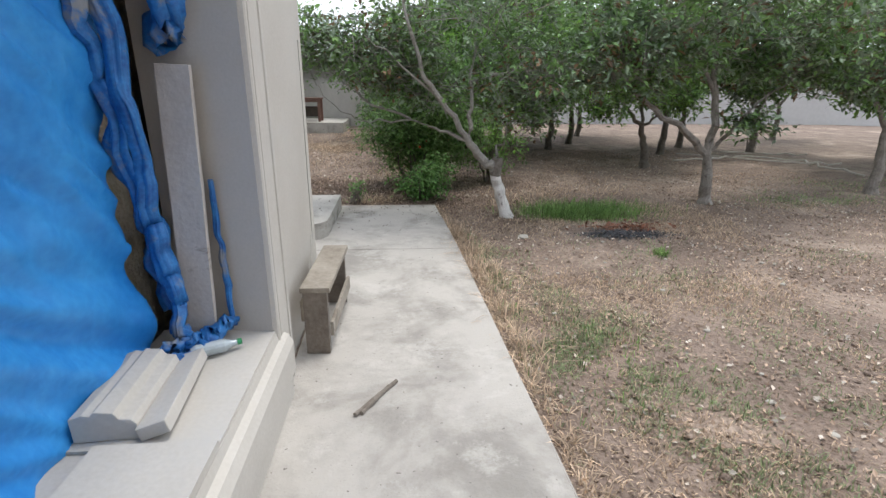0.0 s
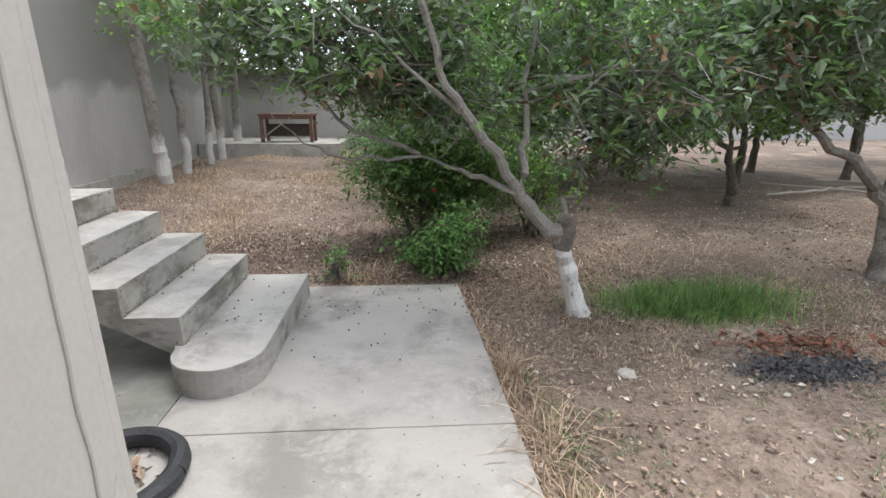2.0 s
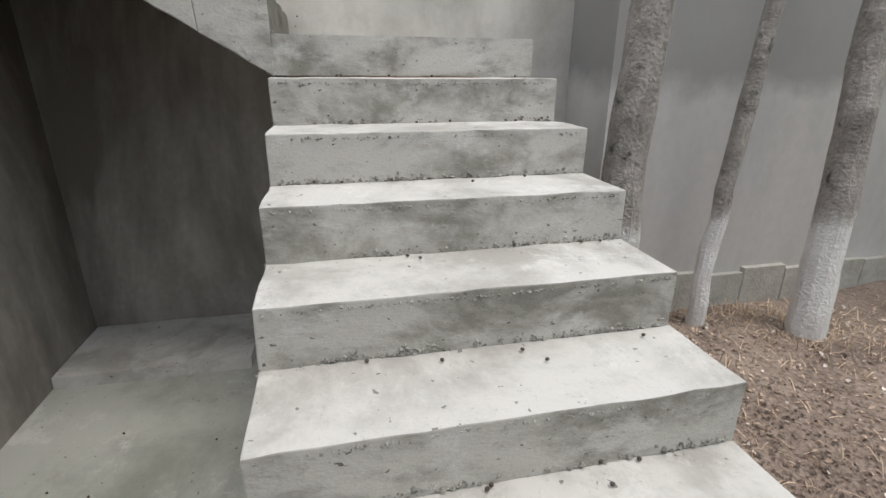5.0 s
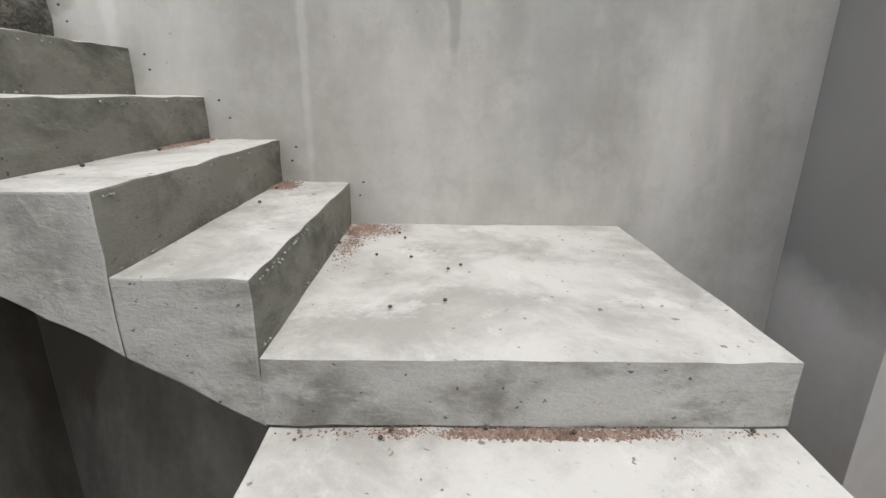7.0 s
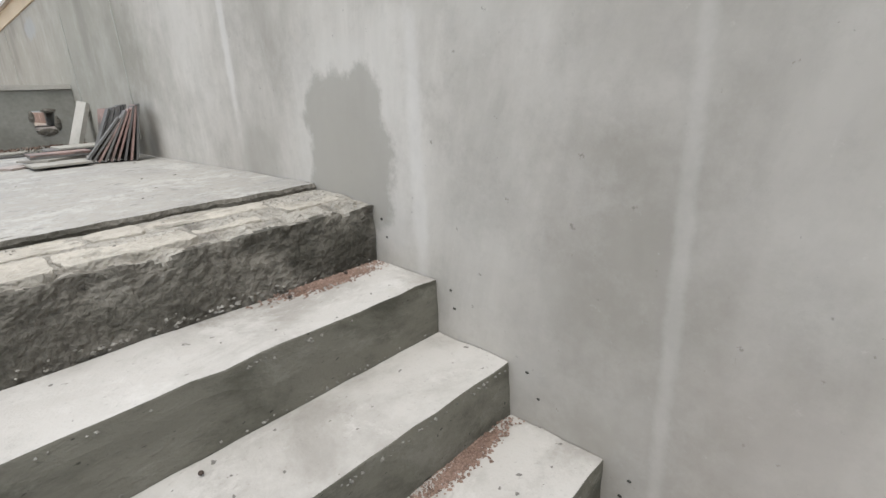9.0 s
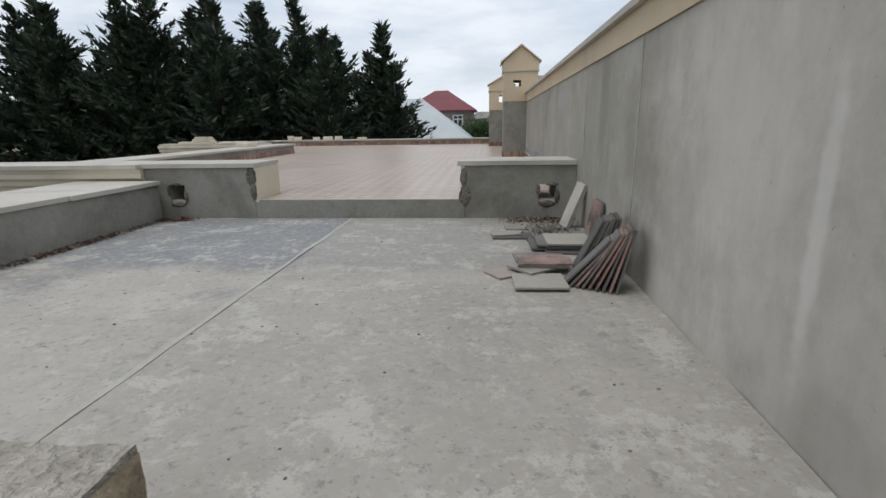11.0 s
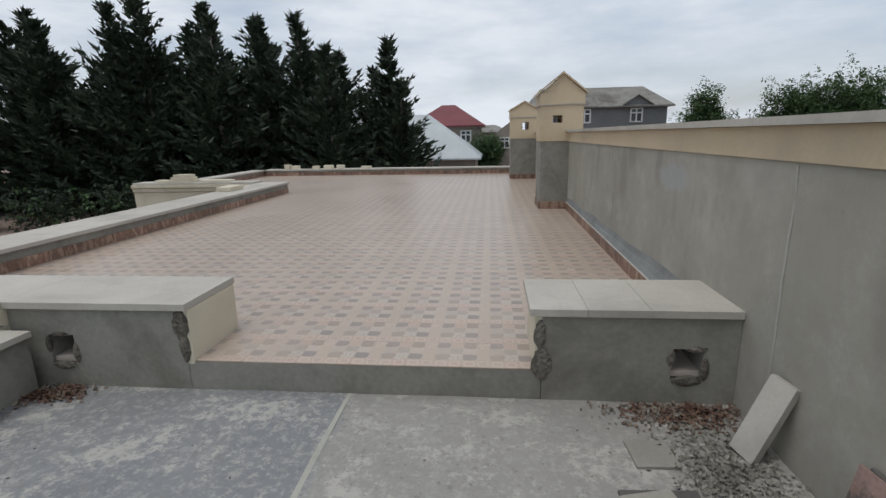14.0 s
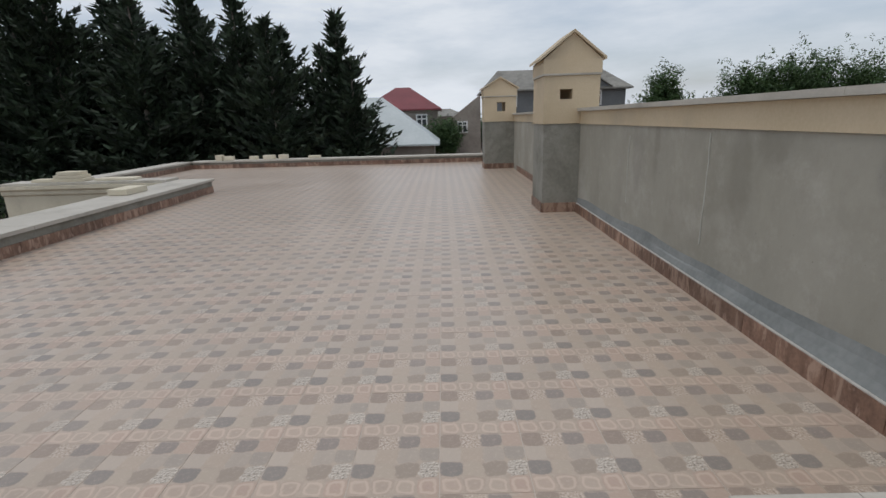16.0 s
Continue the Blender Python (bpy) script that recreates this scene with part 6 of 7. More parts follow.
tarp_roll([(-0.60, 1.18, 0.45), (-0.54, 1.26, 0.45), (-0.49, 1.34, 0.455)], 0.028, 19)

bm = box(-0.066, 0.066, -0.014, 0.014, 0, 1.16, 0.003, cuts=6, wobble=0.0015)
board = thing("board", bm, M_OLDBOARD, "grey weathered board with nail holes leaning in the window", "board")
board.matrix_world = pose(-0.575, 1.425, 0.452, -2.0, 1.6, 0)
# moulded stone offcuts and a bottle on the sill
bm = prism([(-0.10, 0), (0.10, 0), (0.10, 0.055), (0.085, 0.075), (0.05, 0.08), (0.035, 0.105), (-0.02, 0.112), (-0.035, 0.098), (-0.06, 0.104), (-0.10, 0.09)], "y", -0.21, 0.21, 0.004)
roughen(bm, 0.05, 0.002, 20)
ob = thing("moulded_stone", bm, M_FACADE, "broken piece of moulded limestone on the sill", "stone block", "stone offcuts")
ob.matrix_world = pose(-0.655, 0.965, 0.4175, 0, 0, 4)
bm = box(-0.05, 0.05, -0.24, 0.24, 0, 0.048, 0.005, cuts=3, wobble=0.0015)
ob = thing("stone_slab", bm, M_FACADE, "narrow limestone strip tilted on the sill", "stone block", "stone offcuts")
ob.matrix_world = pose(-0.505, 0.985, 0.432, 0, -16, 6)
bm = tube(bmesh.new(), [(0, 0, 0), (0, 0.02, 0), (0, 0.13, 0), (0, 0.16, 0), (0, 0.185, 0)], [0.02, 0.03, 0.03, 0.016, 0.012], 14)
bottle = thing("plastic_bottle", bm, M_BOTTLE, "crushed clear plastic bottle with a green cap", "bottle")
bottle.matrix_world = pose(-0.56, 1.25, 0.452, 0, 0, -62)
cap = part("cap", tube(bmesh.new(), [(0, 0.186, 0), (0, 0.205, 0)], [0.014, 0.014], 12), M_GREENCAP, bottle, "green screw cap")


# damp corner and a pale crack in the facade
pts = [(2.985, 0.02), (2.985, 0.60), (2.96, 0.66), (2.90, 0.52), (2.83, 0.50), (2.79, 0.36), (2.70, 0.30), (2.62, 0.16), (2.58, 0.02)]
part("damp_stain", roughen(prism(pts, "x", FRONT_X - 0.01, FRONT_X + 0.003), 0.05, 0.0012, 14), M_DAMPSTAIN, house, "darker damp stone at the corner")
zs_ = [0.45 + 0.055 * i for i in range(26)]
mid_ = [2.90 + 0.012 * noise.noise((z * 6, 3.0, 0)) + 0.02 * (z - 1.1) for z in zs_]
crack = [(y - 0.004, z) for y, z in zip(mid_, zs_)] + [(y + 0.004, z) for y, z in reversed(list(zip(mid_, zs_)))]
part("crack_filler", prism(crack, "x", FRONT_X - 0.01, FRONT_X + 0.005), M_SEAM, house, "pale filled crack")


def build_bench():
    b = empty("bench", "small weathered plank bench against the house wall", "bench", (-0.148, 2.38, 0.004), turn=-2)
    part("seat", box(-0.086, 0.086, -0.405, 0.405, 0.398, 0.43, 0.004, cuts=3, wobble=0.002), M_WOOD, b)
    for y in (-0.375, 0.36):
        part("leg", box(-0.074, 0.066, y - 0.018, y + 0.018, 0, 0.396, 0.003, cuts=2, wobble=0.002), M_WOOD2, b, "brown plank leg")
    part("side_rail", box(0.068, 0.090, -0.36, 0.40, 0.10, 0.19, 0.003, cuts=2, wobble=0.002), M_WOOD, b)
    part("side_rail", box(-0.098, -0.076, -0.37, 0.40, 0.20, 0.33, 0.003, cuts=2, wobble=0.002), M_WOOD, b)


build_bench()
for a, c in (((0.10, 1.37, 0.014), (0.30, 1.65, 0.012)), ((0.13, 1.38, 0.012), (0.26, 1.60, 0.014))):
    thing("stick", tube(bmesh.new(), limb_points([a, c], random.Random(5), 0.004, 5), [0.011] * 6, 7), M_WOOD2, "short grey stick lying on the walkway", "stick", "sticks")
bm = bmesh.new()
ring = [(-0.84 + 0.25 * math.cos(a), 3.68 + 0.25 * math.sin(a), 0.043) for a in [math.tau * i / 40 for i in range(41)]]
tube(bm, ring, [0.045] * 41, 10, False)
tyre = thing("rubber_tyre", bm, M_BLACK, "black rubber tyre ring lying on the concrete", "tyre")
rng = random.Random(9)
sp = [Vector((-0.84 + rng.gauss(0, .07), 3.68 + rng.gauss(0, .07), 0.01 + rng.random() * 0.03)) for _ in range(120)]
tagged(leaf_cloud("dry_leaf_heap", sp, 0.06, M_LITTER, rng), "dry leaves inside the tyre ring", "leaf litter", kind="stuff")
bm = roughen(box(-4.895, -4.24, 3.03, 4.17, -0.01, 0.075, 0.006), 0.12, 0.004)
thing("concrete_plate", bm, M_STAIR, "loose concrete plate lying under the stairs", "plate")
bm = bmesh.new()
bmesh.ops.create_grid(bm, x_segments=30, y_segments=40, size=1.0)
for v in bm.verts:
    k = 1.0 + 0.35 * noise.noise((v.co.x * 2.2, v.co.y * 2.2, 3.0))
    fall = max(0.0, 1.0 - max(0.0, (v.co.x + 1) * 0.5) * k - 0.8 * max(0.0, abs(v.co.y) * k - 0.55))
    v.co = Vector((-4.50 + 0.39 * v.co.x, 4.98 + 0.80 * v.co.y, -0.03 + 0.10 * fall ** 1.2 + 0.014 * noise.noise((v.co.x * 9, v.co.y * 14, 0))))
thing("red_earth", bm, M_RUSTDIRT, "spilled red-brown earth by the wall under the stairs", "earth")


# ---- things on the roofs ----
def tile_slab(name, label, w, l, m, at, material, group, th=0.011):
    ob = thing(name, box(-w / 2, w / 2, -l / 2, l / 2, 0, th, 0.0015), material, label, "tile", group)
    ob.matrix_world = Matrix.Translation(at) @ m
    return ob


rng = random.Random(21)
flat = lambda a, tx=0.0, ty=0.0: pose(0, 0, 0, tx, ty, a)


def leaning(i, foot, lean, swing, w, l, m, label):
    """A tile whose foot stands on the screed and whose head leans towards the wall."""
    d = Vector((-math.sin(lean), 0.0, math.cos(lean)))
    u = Vector((0, 1, 0))
    rot = Matrix.Rotation(swing, 3, "Z")
    d, u = rot @ d, rot @ u
    nrm = u.cross(d)
    mtx = Matrix((u, d, nrm)).transposed().to_4x4()
    mtx.translation = Vector(foot) + d * (l / 2)
    ob = thing("floor_tile", box(-w / 2, w / 2, -l / 2, l / 2, 0, 0.010, 0.0015), m, label, "tile", "leaning dark tiles")
    ob.matrix_world = mtx
    return ob


# two rows of square tiles leaning on the wall, the front ones lowest
for i in range(8):
    leaning(i, (-4.627 - 0.0225 * i, 0.940 + 0.004 * i, ROOF_Z + 0.003), radians(26 - 2.1 * i) + rng.uniform(-.015, .015), radians(-7 + rng.uniform(-2, 2)), 0.145 + 0.011 * i, 0.325, M_TILEEDGE, "dark slate tile leaning in a row against the wall")
for i in range(9):
    leaning(i, (-4.535 - 0.030 * i, 1.182 + 0.010 * i, ROOF_Z + 0.003), radians(42 - 3.7 * i) + rng.uniform(-.015, .015), radians(-8 + rng.uniform(-2, 2)), 0.115 + 0.012 * i, 0.325, M_PINKTILE if i in (2, 4, 5, 7) else M_TILEEDGE,
            "patterned tile leaning in a fanned stack against the wall")
leaning(0, (-4.835, 0.31, ROOF_Z + 0.003), radians(10), radians(4), 0.22, 0.30, M_PINKTILE, "reddish patterned tile standing against the wall")
leaning(0, (-4.865, 0.33, ROOF_Z + 0.003), radians(6), 0.0, 0.22, 0.30, M_TILEEDGE, "dark tile standing behind the reddish one")
for i, (dx, dy, w, l, m) in enumerate(((0.0, 0.06, 0.30, 0.30, M_TILEEDGE), (0.09, -0.01, 0.30, 0.31, M_TILEEDGE), (0.0, 0.0, 0.30, 0.31, M_TILEEDGE), (0.05, -0.005, 0.30, 0.31, M_TILEEDGE), (-0.01, 0.0, 0.30, 0.32, M_PALETILE))):
    tile_slab("floor_tile", "pale square tile lying on a flat stack" if m is M_PALETILE else "dark square tile lying in a flat stack", w, l, flat(-1 + 1.5 * (i % 3)), (-4.66 + dx, 0.405 + dy, ROOF_Z + 0.003 + 0.0118 * i), m, "stacked tiles")
for x, y, a, w, l, m, z in ((-4.455, 0.705, 4, 0.31, 0.20, M_TILEEDGE, 0.003), (-4.227, 1.045, 32, 0.17, 0.16, M_PINKPALE, 0.003), (-4.40, 1.22, 2, 0.27, 0.24, M_PALETILE, 0.0150), (-4.41, 0.985, 38, 0.27, 0.20, M_PALETILE, 0.0275),
                            (-4.44, 0.955, -3, 0.27, 0.185, M_TILEEDGE, 0.040), (-4.455, 0.948, 0, 0.30, 0.19, M_PINKTILE, 0.0525), (-4.365, -0.22, 3, 0.18, 0.18, M_PALETILE, 0.003), (-4.32, 0.10, 3, 0.30, 0.18, M_TILEEDGE, 0.003), (-4.27, 0.09, 14, 0.21, 0.10, M_PALETILE, 0.016)):
    tile_slab("floor_tile", "single floor tile lying loose on the screed", w, l, flat(a), (x, y, ROOF_Z + z), m, "loose tiles")
ob = thing("stone_slab", box(-0.06, 0.06, -0.018, 0.018, 0, 0.37, 0.004), M_CAP, "pale stone slab leaning against the tall wall", "stone slab")
ob.matrix_world = pose(-4.75, -0.24, ROOF_Z + 0.008, 0, -21, 0) @ pose(0, 0, 0, 0, 0, 110)
# stones left on the copings
for x, y, w, l, h, n, z in ((3.3, -8.88, 0.62, 0.25, 0.055, 2, 3.402), (3.75, -8.86, 0.36, 0.22, 0.05, 1, 3.402), (2.5, -8.90, 0.70, 0.24, 0.04, 1, 3.402), (1.36, -7.35, 0.28, 0.50, 0.085, 1, 3.362), (3.0, -14.08, 0.18, 0.2, 0.15, 1, 3.327),
                            (2.75, -14.1, 0.26, 0.18, 0.11, 1, 3.327), (2.05, -14.1, 0.2, 0.18, 0.10, 1, 3.327), (1.62, -14.1, 0.3, 0.2, 0.11, 1, 3.327), (1.22, -14.1, 0.24, 0.18, 0.12, 1, 3.327), (0.35, -14.1, 0.32, 0.2, 0.07, 1, 3.327)):
    for k in range(n + 1 if n > 1 else 1):
        zb = z + (h + 0.002) * k
        thing("stone_block", box(x - w / 2 + 0.05 * k, x + w / 2 - 0.07 * k, y - l / 2, y + l / 2, zb, zb + h, 0.008, wobble=0.004, cuts=1), M_CREAM,
              "spare limestone block forgotten on the parapet coping", "stone block", "stones on the coping")

# skirting tiles
SK = box(-0.006, 0.006, 0.002, 0.294, 0, 0.112, 0.001)
sk_me = bpy.data.meshes.new("skirting_tile")
SK.to_mesh(sk_me)
SK.free()
sk_me.materials.append(M_SKIRT)


def skirting(parent, x, y, turn, count):
    for i in range(count):
        ob = new("skirting_tile", sk_me)
        ob.parent = parent
        d = Vector((0, 0.296 * i, 0))
        d.rotate(Euler((0, 0, radians(turn))))
        ob.matrix_basis = pose(x + d.x, y + d.y, TER_Z - 0.002, 0, 0, turn)


skirting(side_wall, -4.884, -6.26, -0.5, 17)
skirting(side_wall, WALL_X + 0.008, -11.3, 0, 15)
skirting(parapet_left, TER_L - 0.008, TER_BAY_Y, 0, 26)
skirting(parapet_far, WALL_X + 0.1, TER_FAR + 0.008, -90, 29)
skirting(parapet_right, TER_R2 - 0.008, TER_FAR, 0, 16)
# cement ledge behind the skirting, wider towards the passage
bm = bmesh.new()
rows = []
for k in range(41):
    y = -6.26 + 5.07 * k / 40
    x = -4.893 + 0.044 * k / 40
    top = TER_Z + 0.185 + 0.07 * k / 40 + 0.03 * noise.noise((y * 1.3, 0, 4.0))
    rows.append([bm.verts.new(p) for p in ((x, y, TER_Z), (x, y, TER_Z + 0.114), (x - (x - WALL_X) * 0.45, y, TER_Z + 0.155 + 0.004 * noise.noise((y * 5, 1, 0))), (WALL_X + 0.010, y, top - 0.05), (WALL_X + 0.001, y, top))])
for a, b in zip(rows, rows[1:]):
    for q in range(4):
        bm.faces.new((a[q], a[q + 1], b[q + 1], b[q]))
bmesh.ops.recalc_face_normals(bm, faces=bm.faces[:])
part("cement_fillet", bm, M_FILLET, side_wall, "smooth bluish cement fillet")
# pale grout smeared along the top of the skirting
bm = box(-0.010, 0.005, 0, 5.03, 0.108, 0.117, 0.002, wobble=0.003, cuts=4)
bmesh.ops.transform(bm, matrix=pose(-4.884, -6.26, TER_Z, 0, 0, -0.5), verts=bm.verts[:])
part("grout_line", bm, M_GROUT_PALE, side_wall, "pale grout line")

# broken plaster at the passage
for x, z, w, h in ((-3.925, 3.31, 0.03, 0.08), (-3.935, 3.15, 0.05, 0.09), (-1.975, 3.33, 0.045, 0.09), (-1.985, 3.2, 0.03, 0.09), (-4.66, 3.075, 0.07, 0.03), (-4.745, 3.14, 0.022, 0.06), (-4.578, 3.20, 0.02, 0.05), (-4.70, 3.25, 0.05, 0.018),
                   (-1.24, 3.075, 0.07, 0.025), (-1.325, 3.15, 0.02, 0.06), (-1.162, 3.2, 0.018, 0.05), (-1.24, 3.262, 0.05, 0.016)):
    bm = bmesh.new()
    bmesh.ops.create_icosphere(bm, subdivisions=3, radius=1.0)
    for v in bm.verts:
        v.co = Vector((v.co.x * w, v.co.y * 0.014, v.co.z * h)) * (1 + 0.3 * noise.noise(v.co * 2.5)) + Vector((x, THRESH_Y, z))
    part("broken_plaster", bm, M_ROUGH, cross)


def crumbs_on_roof(name, label, cx, cy, rx, ry, material, seed, n):
    r = random.Random(seed)
    pts = []
    for _ in range(n):
        x, y = cx + r.gauss(0, rx * 0.6), cy + r.gauss(0, ry * 0.6)
        if WALL_X + 0.01 < x < -1.105 and y > THRESH_Y + 0.01:
            pts.append(Vector((x, y, ROOF_Z + r.uniform(0.003, 0.009))))
    tagged(leaf_cloud(name, pts, 0.021, material, r, droop=0.0, aspect=0.85), label, "dirt", kind="stuff")


crumbs_on_roof("rust_stain", "reddish rust and dirt below the parapet hole", -4.62, -0.56, 0.26, 0.12, M_RUSTDIRT, 2, 1500)
crumbs_on_roof("rust_stain", "reddish dirt in the parapet corner", -1.22, -0.57, 0.15, 0.08, M_RUSTDIRT, 5, 1500)
crumbs_on_roof("rust_stain", "reddish dirt along the low parapet", -1.15, 0.35, 0.05, 0.7, M_RUSTDIRT, 8, 1500)
crumbs_on_roof("gravel_patch", "dark moss and grit beside the tiles", -4.66, -0.10, 0.20, 0.32, M_GRIT, 9, 1700)
# chips and crumbs on the screed
bm = bmesh.new()
for i in range(150):
    x, y = rng.uniform(-4.8, -1.0), rng.uniform(-0.6, 2.9)
    s = rng.uniform(0.002, 0.0055)
    box(x, x + s * rng.uniform(1, 2.4), y, y + s * 1.5, ROOF_Z, ROOF_Z + s * 0.6, bm=bm)
tagged(part("grit", bm, M_ROUGH), "scattered grit and chips on the roof screed", "grit", kind="stuff")

# marks on the tall wall by the stairs
for i, (y, z) in enumerate([(4.616, 2.159), (4.60, 2.10), (4.308, 2.25), (4.33, 2.31), (4.06, 2.43), (4.02, 2.50), (3.737, 2.679), (3.75, 2.62), (3.45, 2.80), (3.43, 2.86)]):
    bm = bmesh.new()
    bmesh.ops.create_icosphere(bm, subdivisions=2, radius=0.0045)
    for v in bm.verts:
        v.co = Vector((v.co.x * 0.35, v.co.y * 1.3, v.co.z)) * (1 + 0.5 * noise.noise(v.co * 90 + Vector((i, 0, 0)))) + Vector((WALL_X, y, z))
    part("peg_hole", bm, M_HOLE, side_wall)

# red dust in the corners of the stairs and dark berries
def dust(cx, cy, rx, ry, z, seed):
    r = random.Random(int(seed * 10))
    verts, faces = [], []
    for _ in range(2200):
        x, y, k = cx + r.gauss(0, rx * 0.5), cy + r.gauss(0, ry * 0.5), r.uniform(0.0015, 0.0048)
        if x < WALL_X + 0.006 or x > -3.66 or not (4.58 if x > -3.8 else 3.36) < y < 5.74:
            continue
        j = len(verts)
        verts += [Vector((x, y, z - 0.006)) + Vector(p) * k * r.uniform(0.6, 1.3) for p in ((1.4, 0.2, 0), (-0.3, 1.3, 0), (-1.2, -0.2, 0), (0.2, -1.3, 0), (0, 0, 1.1))]
        faces += [(j, j + 1, j + 4), (j + 1, j + 2, j + 4), (j + 2, j + 3, j + 4), (j + 3, j, j + 4)]
    tagged(mesh_from("brick_dust", verts, faces, M_DEBRIS), "reddish crumbs and dust gathered on the concrete stairs", "dust", kind="stuff")


dust(-4.80, 4.66, 0.10, 0.10, LAND_Z + 0.006, 3.0)
dust(-4.70, 4.60, 0.26, 0.045, LAND_Z + 0.005, 5.0)
dust(-3.69, 5.17, 0.020, 0.42, RISE * 10 + 0.006, 7.0)
dust(-4.72, 3.42, 0.20, 0.05, 2.711, 9.0)
dust(-4.66, 3.99, 0.16, 0.03, 2.349, 15.0)
dust(-4.80, 4.30, 0.08, 0.05, 2.166, 13.0)
berry = bmesh.new()
bmesh.ops.create_icosphere(berry, subdivisions=2, radius=0.0062)
for v in berry.verts:
    v.co.z *= 0.8
berry_me = bpy.data.meshes.new("berry")
berry.to_mesh(berry_me)
berry.free()
berry_me.materials.append(M_BERRY)
spots = []
for _ in range(42):
    spots.append((rng.uniform(-0.38, 0.84), rng.uniform(5.25, 5.92), 0.0))
for _ in range(14):
    spots.append((rng.uniform(-0.6, 0.7), rng.uniform(4.6, 5.2), 0.006))
for _ in range(12):
    spots.append((rng.uniform(-0.85, -0.46), rng.uniform(4.6, 5.72), RISE + 0.006))
for k in range(2, 11):
    for _ in range(5):
        spots.append((-0.905 - RUN * (k - 1) + abs(rng.gauss(0.02, 0.05)), rng.uniform(4.62, 5.72), RISE * k + 0.006))
for _ in range(9):
    spots.append((rng.uniform(-4.85, -3.75), 4.56 + abs(rng.gauss(0.05, 0.3)), LAND_Z + 0.006))
for y, z in ((4.30, 2.160), (4.0, 2.342), (3.71, 2.519), (3.41, 2.704)):
    for _ in range(2):
        spots.append((rng.uniform(-4.8, -3.75), y + abs(rng.gauss(0, 0.03)), z + 0.006))
for _ in range(26):
    spots.append((rng.uniform(-4.0, -0.9), rng.uniform(3.1, 4.9), 0.0))
for x, y, z in spots:
    ob = tagged(new("berry", berry_me), "dark dried berry lying on concrete", "berry", "fallen berries")
    ob.matrix_world = pose(x, y, z + 0.004, 0, 0, 0)


# ---- houses and trees around ----
def window_unit(parent, x, y, z, w, h, m_frame):
    f = part("window", box(x - w / 2, x + w / 2, y - 0.12, y + 0.05, z, z + h), M_GLASSDARK, parent, "dark glass with a white frame")
    for a, b, c, d in ((x - w / 2 - 0.06, x - w / 2 + 0.06, z - 0.06, z + h + 0.06), (x + w / 2 - 0.06, x + w / 2 + 0.06, z - 0.06, z + h + 0.06), (x - 0.05, x + 0.05, z, z + h)):
        part("frame", box(a, b, y + 0.03, y + 0.12, c, d), m_frame, f)
    for c in (z - 0.06, z + h - 0.06, z + h * 0.62):
        part("frame", box(x - w / 2, x + w / 2, y + 0.03, y + 0.115, c, c + 0.11), m_frame, f)


def hip_roof(x0, x1, y0, y1, z, top, inset, over=0.4, th=0.12):
    x0, x1, y0, y1 = x0 - over, x1 + over, y0 - over, y1 + over
    ym = (y0 + y1) / 2
    bm = bmesh.new()
    v = [bm.verts.new(p) for p in ((x0, y0, z), (x1, y0, z), (x1, y1, z), (x0, y1, z), (x0 + inset, ym, top), (x1 - inset, ym, top))]
    w = [bm.verts.new(p) for p in ((x0, y0, z - th), (x1, y0, z - th), (x1, y1, z - th), (x0, y1, z - th))]
    for f in ((0, 1, 5, 4), (1, 2, 5), (2, 3, 4, 5), (3, 0, 4)):
        bm.faces.new([v[i] for i in f])
    bm.faces.new(w[::-1])
    for i in range(4):
        j = (i + 1) % 4
        bm.faces.new((w[i], w[j], v[j], v[i]))
    bmesh.ops.recalc_face_normals(bm, faces=bm.faces[:])
    return bm


red_house = empty("village_house", "stone house with a dark red hipped metal roof", "house")
part("wall", box(-2.8, 3.7, -52, -45.3, -0.2, 5.15), M_FARSTONE, red_house)
part("roof", hip_roof(-2.8, 3.7, -52, -45.3, 5.2, 7.25, 3.0), M_REDROOF, red_house, "dark red metal roof")
window_unit(red_house, -1.4, -45.3, 3.6, 0.9, 1.1, M_WHITE)
window_unit(red_house, 1.2, -45.3, 3.6, 0.9, 1.1, M_WHITE)
pale_house = empty("village_house", "low house under a large pale sheet metal roof", "house")
part("wall", box(-2.6, 8.6, -43.5, -34.8, -0.2, 2.6), M_FARSTONE, pale_house)
part("roof", hip_roof(-2.6, 8.6, -43.5, -34.8, 2.65, 6.0, 4.3), M_PALEROOF, pale_house, "pale blue-grey sheet metal roof")
grey_house = empty("village_house", "two storey grey house with a weathered sheet roof and dormer", "house")
part("wall", box(-19.6, -7.4, -53, -45.6, -0.2, 6.55), M_GREYHOUSE, grey_house)
part("roof", hip_roof(-19.6, -7.4, -53, -45.6, 6.6, 8.55, 1.7, 0.5), M_OLDROOF, grey_house, "weathered grey corrugated roof")
for x in (-16.9, -12.3, -9.4):
    window_unit(grey_house, x, -45.6, 5.2, 1.0, 1.15, M_WHITE)
part("dormer", prism([(-18.0, 6.55), (-15.8, 6.55), (-15.8, 6.75), (-16.9, 7.45), (-18.0, 6.75)], "y", -47.5, -45.3), M_GREYHOUSE, grey_house)
for a in (-1, 1):
    part("dormer_roof", prism([(-16.9, 7.46), (-16.9, 7.56), (-16.9 + a * 1.35, 6.72), (-16.9 + a * 1.35, 6.62)], "y", -47.6, -45.05), M_OLDROOF, grey_house)
shed = empty("village_house", "small grey gabled outbuilding with a dark window", "house")
part("wall", prism([(-6.6, -0.2), (-3.9, -0.2), (-3.9, 4.2), (-6.6, 6.2)], "y", -50, -44.5), M_FARSTONE, shed)
